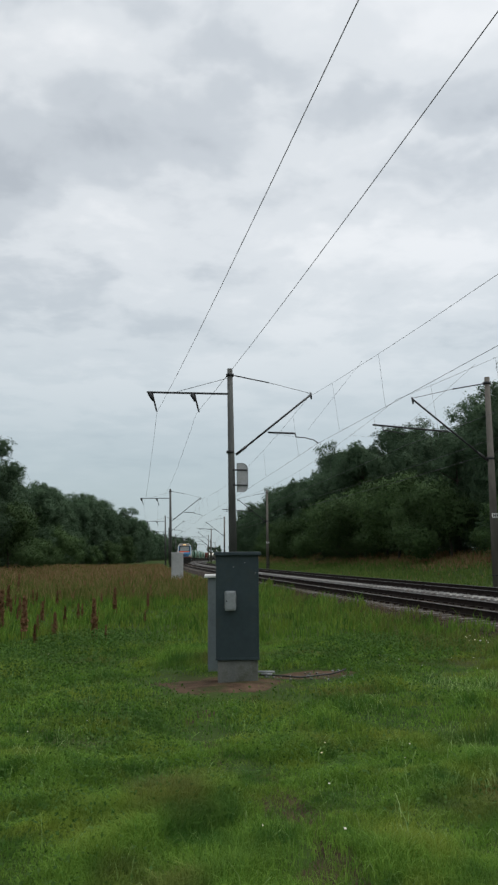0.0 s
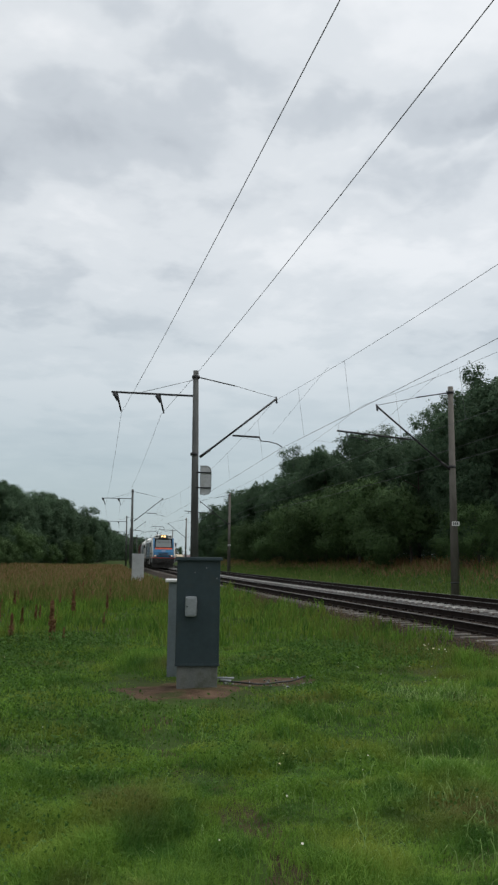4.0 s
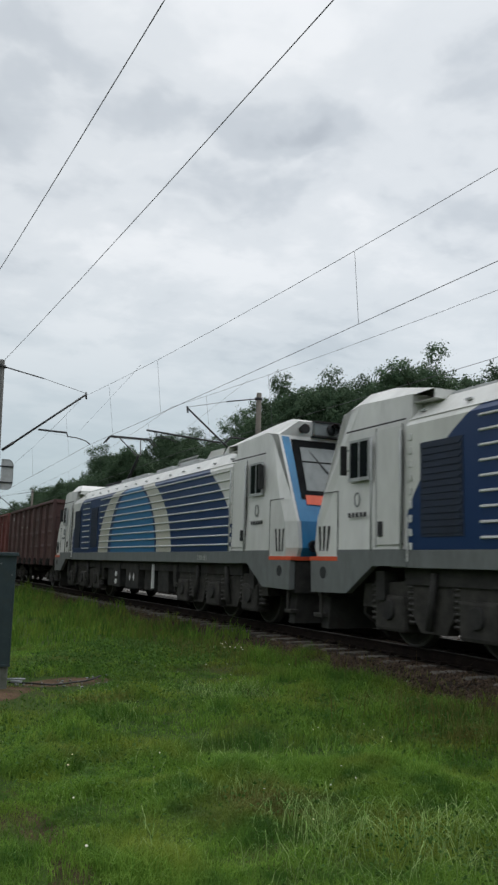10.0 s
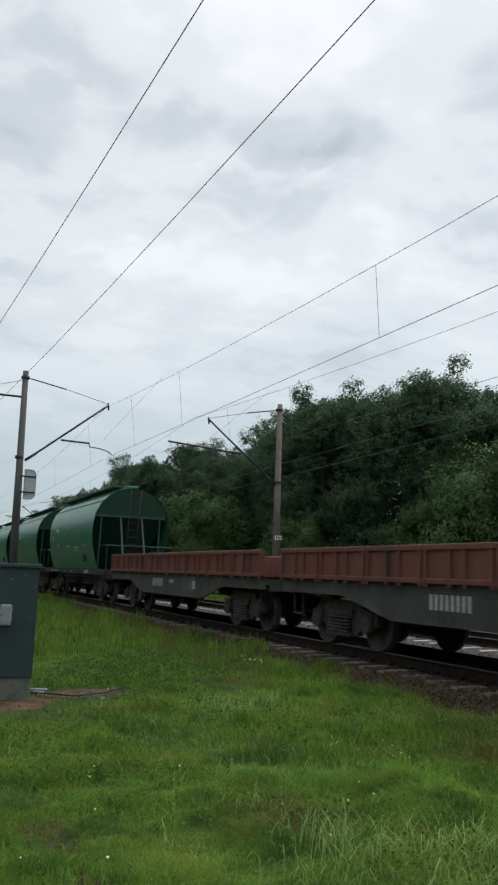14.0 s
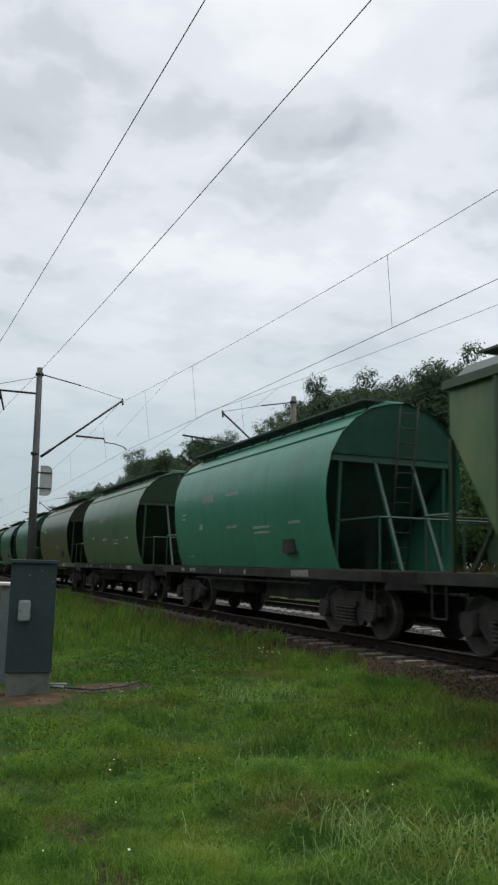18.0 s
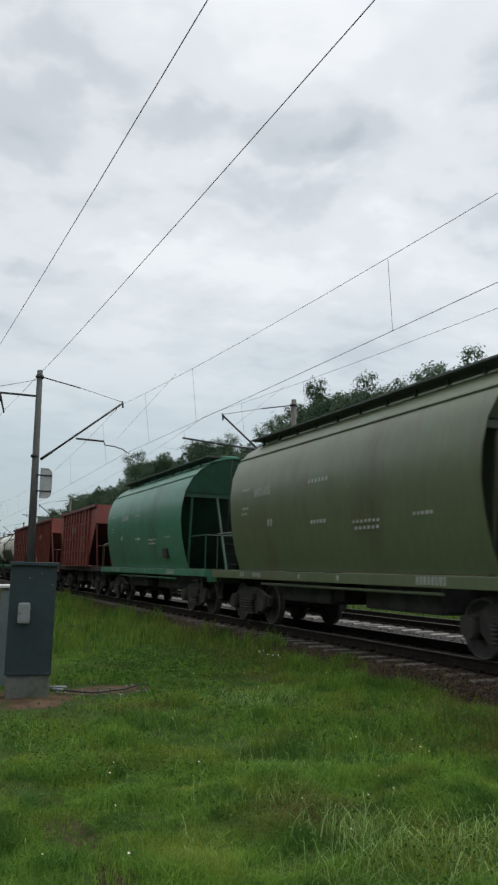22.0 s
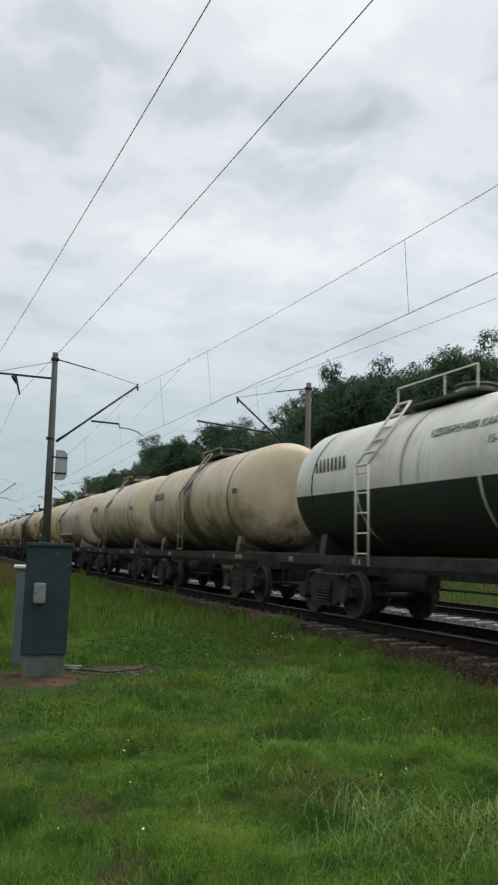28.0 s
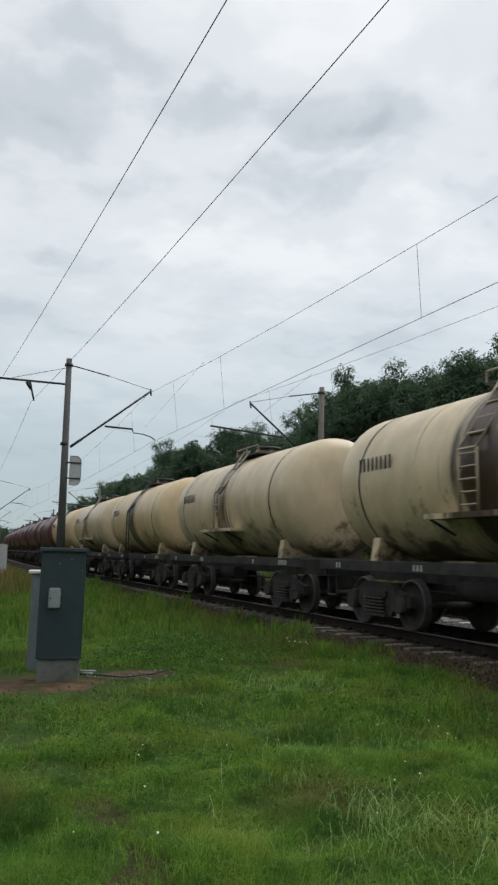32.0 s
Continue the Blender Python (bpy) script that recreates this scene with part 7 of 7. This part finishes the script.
    spots += [(2.6, 4.3, 16), (2.85, 3.9, 20), (3.3, 3.75, 20), (2.7, 4.8, 14), (3.0, 6.0, 14), (3.25, 4.2, 22), (3.7, 4.6, 20), (3.9, 5.3, 14), (2.1, 5.6, 26), (1.7, 4.4, 30), (3.6, 7.2, 22), (4.2, 6.4, 24)]
    for i in range(150):
        r, a = rng.uniform(3.6, 12), math.radians(rng.uniform(-9, 46))
        spots.append((r * math.sin(a), r * math.cos(a), int(rng.integers(3, 14))))
    for tx, ty, k in spots:
        cx += list(rng.normal(tx, 0.16, k))
        cy += list(rng.normal(ty, 0.16, k))
    x, y = np.array(cx), np.array(cy)
    z, lat = height_field(x, y)
    ok = (lat < 6.6) & (bare(x, y) < 0.25)
    x, y, z = x[ok], y[ok], z[ok]
    dist = np.hypot(x, y)
    lush = np.exp(-(((x - 3.2) / 0.9) ** 2 + ((y - 4.1) / 0.7) ** 2))
    blades("bowed_tuft_grass", x, y, z, rng.uniform(0.08, 0.20, len(x)) * (1 + 0.55 * lush), rng.uniform(0.0025, 0.0046, len(x)) * (0.7 + 0.06 * dist) * (1 + 0.4 * lush), rng.uniform(0.4, 1.2, len(x)) * (1 + 0.35 * lush), PALE_BLADE,
           "longer bright green blades bowing over in tufts", "grass", 31, droop=True)
    # small broad leaves between the blades
    n = 110000
    x, y = sector(n, 2.5, 17, -13, 54, rng)
    z, lat = height_field(x, y)
    field = lump(x, y, 1.1, 17)
    keep = (lat < 6.9) & (rng.random(n) > bare(x, y) * 1.6) & (rng.random(n) < 0.45 + 0.55 * field)
    x, y, z = x[keep], y[keep], z[keep]
    k = len(x)
    c = np.stack([x, y, z + rng.uniform(0.02, 0.15, k) * (1 + 0.5 * field[keep])], 1)
    nn = rng.normal(size=(k, 3)) + np.array([0, 0, 1.3])
    nn /= np.linalg.norm(nn, axis=1)[:, None]
    u = np.cross(nn, rng.normal(size=(k, 3)))
    u /= np.linalg.norm(u, axis=1)[:, None]
    w = np.cross(nn, u)
    size = (rng.uniform(0.008, 0.02, k) * (0.6 + 0.07 * np.hypot(x, y)))[:, None]
    v = np.stack([c - u * size, c - w * size * 0.6, c + u * size, c + w * size * 0.6], 1)
    ob = new("broad_leaf_weeds", quads("broad_leaf_weeds", v.reshape(-1, 3), np.arange(k * 4).reshape(-1, 4), WEED))
    tagged(ob, "small broad-leaved weeds and clover among the grass", "weeds", kind="stuff")
    # coarser weeds along the foot of the ballast
    n = 30000
    s, la = rng.uniform(6, 60, n), rng.uniform(4.6, 7.6, n)
    a = s / RADIUS
    x, y = RADIUS - (RADIUS - la) * np.cos(a), (RADIUS - la) * np.sin(a)
    keep = rng.random(n) < (0.45 + 0.55 * lump(x, y, 1.4, 12)) * np.interp(la, [4.6, 5.6, 6.9, 7.6], [0.15, 0.8, 1.0, 0.35])
    x, y = x[keep], y[keep]
    z, lat = height_field(x, y)
    blades("bank_weeds", x, y, z, rng.uniform(0.08, 0.30, len(x)) * np.clip(1 + 0.6 * lump(x, y, 2.4, 51), 0.4, 1.7), rng.uniform(0.005, 0.013, len(x)), rng.uniform(0.2, 0.8, len(x)), TALL, "mixed yellow-green weeds at the foot of the ballast", "grass", 33)
    # dry stems and seedlings on the edge of the stones
    n = 9000
    s, la = rng.uniform(7, 45, n), rng.uniform(6.3, 7.85, n)
    a = s / RADIUS
    x, y = RADIUS - (RADIUS - la) * np.cos(a), (RADIUS - la) * np.sin(a)
    keep = rng.random(n) < (0.4 + 0.6 * lump(x, y, 2.2, 81)) * np.interp(la, [6.3, 7.0, 7.4, 7.85], [0.3, 1.0, 0.8, 0.15])
    x, y = x[keep], y[keep]
    z, lat = height_field(x, y)
    blades("dry_stems", x, y, z, rng.uniform(0.08, 0.34, len(x)), rng.uniform(0.004, 0.011, len(x)), rng.uniform(0.1, 0.6, len(x)), DRY, "thin brownish stems and seedlings at the edge of the ballast", "weeds", 34)
    # far meadow, both sides
    n = 70000
    r = rng.uniform(30, 150, n)
    az = np.radians(rng.uniform(-16, 8, n))
    x, y = r * np.sin(az), r * np.cos(az)
    z, lat = height_field(x, y)
    keep = (lat < 4.6)
    x, y, z, r = x[keep], y[keep], z[keep], r[keep]
    k = len(x)
    brown = rng.random(k) < np.clip((r - 24) / 55, 0, 0.6)
    for sel, mat, nm, lab in ((~brown, TALL, "long_meadow_grass", "long yellowish meadow grass"), (brown, SORREL, "brown_meadow_grass", "brown seeding meadow grass")):
        blades(nm, x[sel], y[sel], z[sel], rng.uniform(0.35, 0.75, sel.sum()), 0.0014 * r[sel] * rng.uniform(0.5, 1.2, sel.sum()), rng.uniform(0.05, 0.4, sel.sum()), mat, lab, "grass", 35)
    n = 60000
    s, la = rng.uniform(8, 190, n), rng.uniform(16.2, 31, n)
    a = s / RADIUS
    x, y = RADIUS - (RADIUS - la) * np.cos(a), (RADIUS - la) * np.sin(a)
    z, lat = height_field(x, y)
    brown = rng.random(n) < np.clip((la - 21.5) / 6 + 0.25 * lump(x, y, 0.35, 71), 0.02, 0.85)
    r = np.hypot(x, y)
    for sel, mat, nm, lab in ((~brown, TALL_GREEN, "verge_grass", "green verge grass beyond the tracks"), (brown, SORREL, "brown_verge_grass", "brown seeding grass at the edge of the wood")):
        blades(nm, x[sel], y[sel], z[sel], rng.uniform(0.2, 0.55, sel.sum()) * np.interp(la[sel], [16, 18, 24, 28], [0.3, 0.45, 0.9, 1.6]), 0.0013 * r[sel] * rng.uniform(0.5, 1.2, sel.sum()), rng.uniform(0.05, 0.5, sel.sum()), mat, lab, "grass", 37)
    # flowers
    n = 130
    x, y = sector(n, 4, 13, -10, 48, rng)
    sel = (lump(x, y, 1.2, 41) > 0.25) & (bare(x, y) < 0.3)
    x, y = x[sel], y[sel]
    x, y = np.append(x, rng.normal(6.2, 0.14, 14)), np.append(y, rng.normal(13.6, 0.22, 14))
    z, lat = height_field(x, y)
    ok = lat < 6.9
    x, y, z = x[ok], y[ok], z[ok]
    d = rng.uniform(0.003, 0.007, len(x)) * np.where(np.arange(len(x)) >= len(x) - 12, 1.9, 1)
    hgt = rng.uniform(0.1, 0.24, len(x))
    c = np.stack([x, y, z + hgt], 1)
    v = np.stack([c + np.stack([-d, -d, 0 * d], 1), c + np.stack([d, -d, 0 * d], 1), c + np.stack([d, d, d], 1), c + np.stack([-d, d, d], 1)], 1)
    ob = new("meadow_flowers", quads("meadow_flowers", v.reshape(-1, 3), np.arange(len(x) * 4).reshape(-1, 4), FLOWER))
    tagged(ob, "tiny white and yellow flowers scattered in the grass", "flowers", kind="stuff")


WEED = leaf_material("clover_leaves", (0.050, 0.118, 0.024), (0.105, 0.195, 0.044), 0.3)
PALE_BLADE = leaf_material("bright_blades", (0.125, 0.240, 0.050), (0.30, 0.40, 0.155), 0.15)
TALL_GREEN = leaf_material("verge_blades", (0.060, 0.115, 0.024), (0.14, 0.195, 0.050))
DRY = leaf_material("dry_stalks", (0.10, 0.085, 0.035), (0.19, 0.145, 0.065), 0.25)
FLOWER = leaf_material("flower_petals", (0.80, 0.80, 0.76), (0.80, 0.72, 0.42), 0.05)
build_grass()


def build_bare_soil():
    for name, cx, cy, rx, ry, lab in (("worn_earth", 1.35, 10.85, 1.25, 1.3, "bare reddish earth worn round the cabinet"), ("stony_earth", 2.75, 11.5, 0.95, 0.8, "bare stony earth patch in the grass")):
        verts, faces = [], []
        n, k = 48, 7
        for j in range(k + 1):
            for i in range(n):
                a = 2 * math.pi * i / n
                f = j / k * (1 + 0.3 * noise.noise(Vector((math.cos(a) * 1.7 + cx, math.sin(a) * 1.7, cy))))
                x, y = cx + rx * f * math.cos(a), cy + ry * f * math.sin(a)
                z = float(height_field(np.array([x]), np.array([y]))[0][0])
                verts.append((x, y, z + 0.022 - 0.06 * (j / k) ** 3 + 0.008 * noise.noise(Vector((x * 6, y * 6, 0)))))
        for j in range(k):
            for i in range(n):
                faces.append((j * n + i, j * n + (i + 1) % n, (j + 1) * n + (i + 1) % n, (j + 1) * n + i))
        ob = new(name, quads(name, verts, faces, SOIL, smooth_faces=True))
        tagged(ob, lab, "ground", kind="structure")
    # trodden way to the cabinet
    verts, faces = [], []
    for j in range(60):
        y = 1.5 + j * 0.15
        mid = float(path_mid(y))
        for i in range(7):
            x = mid + (i - 3) * (0.085 + 0.02 * math.sin(y * 3.1 + i))
            z = float(height_field(np.array([x]), np.array([y]))[0][0])
            verts.append((x, y, z + (0.003 if 0 < i < 6 else -0.03)))
    for j in range(59):
        for i in range(6):
            faces.append((j * 7 + i, j * 7 + i + 1, j * 7 + i + 8, j * 7 + i + 7))
    ob = new("trodden_path", quads("trodden_path", verts, faces, TRODDEN, smooth_faces=True))
    tagged(ob, "narrow dark brown path trodden through the grass to the cabinet", "path", kind="structure")


build_bare_soil()


DOCK = leaf_material("dock_seed", (0.14, 0.070, 0.036), (0.25, 0.145, 0.080), 0.15)


def dock_plant(seed):
    rng = random.Random(seed)
    th = thing("dock_plant", pose(0, 0, 0), "tall reddish brown seeding dock plant in the meadow", "plant", "dock plants")
    bm = bmesh.new()
    for i in range(3):
        x, y, h = rng.uniform(-0.06, 0.06), rng.uniform(-0.06, 0.06), rng.uniform(0.65, 1.0)
        tube(bm, (x, y, -0.1), (x * 2, y * 2, h), 0.008, 0.004, 5)
    part("stem", bm, DOCK, th)
    vs, fs = [], []
    for i in range(420):
        f = rng.uniform(0.30, 1.0)
        a = rng.uniform(0, 6.28)
        r = rng.uniform(0, 0.10) * (1.25 - f) * (0.5 + 0.5 * abs(math.sin(f * 9)))
        c = Vector((math.cos(a) * r, math.sin(a) * r, f * 0.9))
        u = Vector((rng.uniform(-1, 1), rng.uniform(-1, 1), rng.uniform(-1, 1))).normalized() * 0.02
        w = u.orthogonal().normalized() * 0.018
        b = len(vs)
        vs += [tuple(c - u - w), tuple(c + u - w), tuple(c + u + w), tuple(c - u + w)]
        fs.append((b, b + 1, b + 2, b + 3))
    part("seed_head", quads("seed_head", vs, fs, DOCK), None, th)
    return th


def build_docks():
    rng = random.Random(4)
    kinds = [dock_plant(i) for i in range(3)]
    spots = []
    for i in range(46):
        y = rng.uniform(15, 38)
        x = y * math.tan(radians(rng.uniform(-8.5, 3.0)))
        spots.append((x, y))
    for i, (x, y) in enumerate(spots):
        m = pose(x, y, ground_z(y, x), 0, 0, rng.uniform(0, 360)) @ Matrix.Scale(rng.uniform(0.6, 1.05), 4)
        if i < 3:
            kinds[i].matrix_basis = m
        else:
            th = copy_thing(kinds[i % 3], m)


build_docks()


# ---- trees ----
def crown_mesh(rng, height, width, low, lobes, leaves, size, cone=False):
    """Crown of leafy lobes round the limbs, with a loose uneven outline; also the normals that follow each lobe."""
    g = np.random.default_rng(int(rng.random() * 1e9))
    f = np.sort(g.random(lobes) ** 0.8)
    if not cone:
        f[-6:] = g.uniform(0.84, 0.97, 6)
    az = g.uniform(0, 2 * np.pi, lobes)
    if cone:
        f = np.linspace(0, 1, lobes) ** 0.9
        reach = width * (1.0 - f) * g.uniform(0.35, 0.85, lobes)
        big = 0.22 + 0.26 * width * (1.0 - f)
        flat_k = 0.45
    else:
        reach = width * np.sin(np.pi * np.clip(0.30 + 0.56 * f, 0, 1)) ** 0.7 * g.uniform(0.25, 0.95, lobes)
        big = width * g.uniform(0.20, 0.40, lobes) * (1.1 - 0.25 * f)
        flat_k = 0.95
    c = np.stack([reach * np.cos(az), reach * np.sin(az), low + (height - low - 0.7 * big) * f], 1)
    # twigs: the leaves gather in bunches on the skin of the lobes, with gaps between
    per = 30
    bunches = leaves // per
    weight = big ** (0.9 if cone else 1.7)
    pick = g.choice(lobes, bunches, p=weight / weight.sum())
    d = g.normal(size=(bunches, 3)) + np.array([0, 0, 0.30])
    d /= np.linalg.norm(d, axis=1)[:, None]
    rad = big[pick] * np.clip(g.normal(0.92, 0.22, bunches), 0.35, 1.5)
    q = c[pick] + d * rad[:, None] * np.array([1, 1, flat_k])
    spread = (0.15 if cone else 0.20) * (0.5 + 0.5 * width / 4.0) * g.uniform(0.6, 1.4, bunches)
    own = np.repeat(np.arange(bunches), per)
    leaves = len(own)
    local = g.normal(size=(leaves, 3)) * np.array([1, 1, 0.85])
    p = q[own] + local * spread[own][:, None]
    middle = (q - np.array([0, 0, low + 0.45 * (height - low)])) / np.array([width, width, height * 0.5])
    soft = d[own] * 0.8 + 0.5 * middle[own] + 0.45 * local + np.array([0, 0, 0.15]) + g.normal(0, 0.12, (leaves, 3))
    soft /= np.linalg.norm(soft, axis=1)[:, None]
    nn = soft + g.normal(0, 0.5, (leaves, 3))
    nn /= np.linalg.norm(nn, axis=1)[:, None]
    u = np.cross(nn, g.normal(size=(leaves, 3)))
    u /= np.linalg.norm(u, axis=1)[:, None]
    w = np.cross(nn, u)
    k = (size * g.uniform(0.55, 1.3, leaves))[:, None]
    u, w = u * k, w * k * 0.75
    v = np.stack([p - u, p - w * 0.9, p + u, p + w * 0.9], 1)
    ok = v[:, :, 2].min(1) > 0.05
    v, soft = v[ok], soft[ok]
    return v.reshape(-1, 3), np.arange(len(v) * 4).reshape(-1, 4), [(tuple(q), 0.4) for q in c], np.repeat(soft, 4, axis=0)


TALLNESS = {}


def tree(name, label, seed, height, width, low, lobes, leaves, size, mat, cone=False):
    rng = random.Random(seed)
    th = thing(name, pose(0, 0, 0), label, "tree" if height > 7 else "bush", "wood beside the line")
    v, f, cs, soft = crown_mesh(rng, height, width, low, lobes, leaves, size, cone)
    bm = bmesh.new()
    top = height * 0.8
    pts = [Vector((0, 0, -0.5))] + [Vector((rng.uniform(-0.2, 0.2) * i * 0.35, rng.uniform(-0.2, 0.2) * i * 0.35, top * i / 5)) for i in range(1, 6)]
    r0 = 0.018 * height
    for i in range(5):
        tube(bm, pts[i], pts[i + 1], r0 * (1 - i / 5.5), r0 * (1 - (i + 1) / 5.5), 8, caps=False)
    for c, r in rng.sample(cs, min(9, len(cs))):
        z = max(low * 0.6, min(top, c[2] - 0.8 - 0.3 * math.hypot(c[0], c[1])))
        k = min(4, int(z / top * 5))
        base = pts[k].lerp(pts[k + 1], z / top * 5 - k)
        tube(bm, base, c, 0.3 * r0, 0.08 * r0, 5, caps=False)
    part("trunk", bm, BARK, th)
    me = quads("crown", v, f, mat, smooth_faces=True)
    me.normals_split_custom_set(soft.tolist())
    part("crown", me, None, th)
    TALLNESS[th] = float(np.percentile(v[:, 2], 98.5))
    return th


def build_woods():
    rng = random.Random(21)
    broad = [tree("broadleaf_tree", "tall dense dark green broadleaf tree at the edge of the wood", 100 + i, h, w, lo, 54, 56000, 0.088, LEAF)
             for i, (h, w, lo) in enumerate(((16.4, 4.1, 0.8), (15.4, 3.8, 0.5), (16.9, 3.9, 1.2), (15.0, 3.6, 0.4), (15.9, 3.4, 0.9), (14.4, 3.7, 0.4), (16.0, 4.3, 0.6)))]
    bushes = [tree("bush", "rounded mid-green bush before the dark wood", 200 + i, h, w, 0.2, 22, 24000, 0.055, LEAF_LIGHT) for i, (h, w) in enumerate(((5.0, 2.8), (6.4, 3.2), (4.2, 2.5)))]
    spruces = [tree("spruce", "slim dark spruce standing among broadleaf trees", 300 + i, h, 2.4, 0.6, 60, 11000, 0.13, NEEDLE, cone=True) for i, h in enumerate((17.0, 15.0))]
    first = set()

    def put(th, s, lat, tall):
        m = along(s, lat, ground_z(s, lat), rng.uniform(0, 360)) @ Matrix.Scale(tall / TALLNESS[th], 4)
        if th not in first:
            first.add(th)
            th.matrix_basis = m
        else:
            copy_thing(th, m)
    # right-hand wood: its skyline dips towards the standpoint, with a taller stand further on
    def top(s, lat):
        """Height of a tree there, so that the wood's skyline is the same in each row."""
        z = float(np.interp(s * 31.5 / lat, [24, 34, 38, 42, 47, 56, 67, 76, 84, 91, 99, 107, 114, 136, 144, 180, 330],
                            [13.3, 14.0, 14.4, 15.0, 16.05, 15.7, 15.5, 15.5, 15.8, 15.6, 17.2, 18.3, 17.8, 17.7, 16.8, 16.8, 16.5]))
        return 1.3 + (z - 1.3) * lat / 31.5 - ground_z(s, lat)
    s = -90.0
    while s < 330:
        edge = 31.0 + 2.5 * smooth(60, 25, s) - 0.012 * min(max(s, 0), 150)
        lat = edge + rng.uniform(-1.6, 1.8)
        put(rng.choice(broad), s, lat, top(s, lat) * rng.uniform(0.90, 1.02))
        if rng.random() < 0.6:
            lat = edge + 4.5 + rng.uniform(-1.2, 1.2)
            put(rng.choice(broad), s + 1.6, lat, top(s + 1.6, lat) * rng.uniform(0.96, 1.03))
        if 0 < s < 140 and rng.random() < 0.35:
            lat = edge + 9.5 + rng.uniform(-2, 2)
            put(rng.choice(broad), s, lat, top(s, lat) * rng.uniform(0.96, 1.03))
        if -20 < s < 170 and rng.random() < 0.55:
            put(rng.choice(bushes), s + 1.0, edge - 3.2 + rng.uniform(-0.8, 0.8), rng.uniform(3.2, 6.5))
        s += rng.uniform(3.0, 4.6) * (2.2 if s < 0 or s > 150 else 1)
    for s, lat in ((163, 27.5), (168, 28.5), (150, 28), (178, 27), (119, 29)):
        put(rng.choice(spruces), s, lat, rng.uniform(12.6, 14.2))
    # left-hand wood; its unseen part below s 40 is added to block low sky
    s = -100.0
    while s < 640:
        edge = -17.5 - 16.0 * smooth(45, 20, s) + 10.0 * smooth(130, 260, s) - 9.0 * smooth(280, 420, s)
        tall = 15.4 + 0.5 * math.sin(s * 0.13) + 0.4 * math.sin(s * 0.31 + 2)
        put(rng.choice(broad), s, edge + rng.uniform(-1.5, 1.0), tall * rng.uniform(0.93, 1.03))
        if rng.random() < 0.5 and s > 30:
            put(rng.choice(broad), s + 2.0, edge - 5 + rng.uniform(-1.5, 1.5), tall * rng.uniform(0.98, 1.06))
        if s < 220 and rng.random() < 0.5:
            put(rng.choice(bushes), s + 1.5, edge + 3.2, rng.uniform(3.0, 6.0))
        s += rng.uniform(3.3, 4.6) * (1 if 30 < s < 260 else 2.0)
    # the wood closes the view where the line bends away
    for i in range(34):
        put(rng.choice(broad), 430 + rng.uniform(0, 420), rng.choice([-1, 1]) * rng.uniform(22, 60) + 12, rng.uniform(13, 16.5))
    for lst in (broad, bushes, spruces):
        for th in lst:
            if th not in first:
                put(th, 300, 40, 14)


LEAF_LIGHT = leaf_material("bush_leaves", (0.048, 0.088, 0.034), (0.080, 0.130, 0.048), 0.25, through_light=0.25)
build_woods()
build_sleepers()


def motions():
    times = [0.0, 0.1] + [float(i) for i in range(1, 32)] + [31.9, 32.0]
    for th, place in TRAIN:
        walk(th, [(t, along(place - SPEED * t, NEAR)) for t in times])


motions()
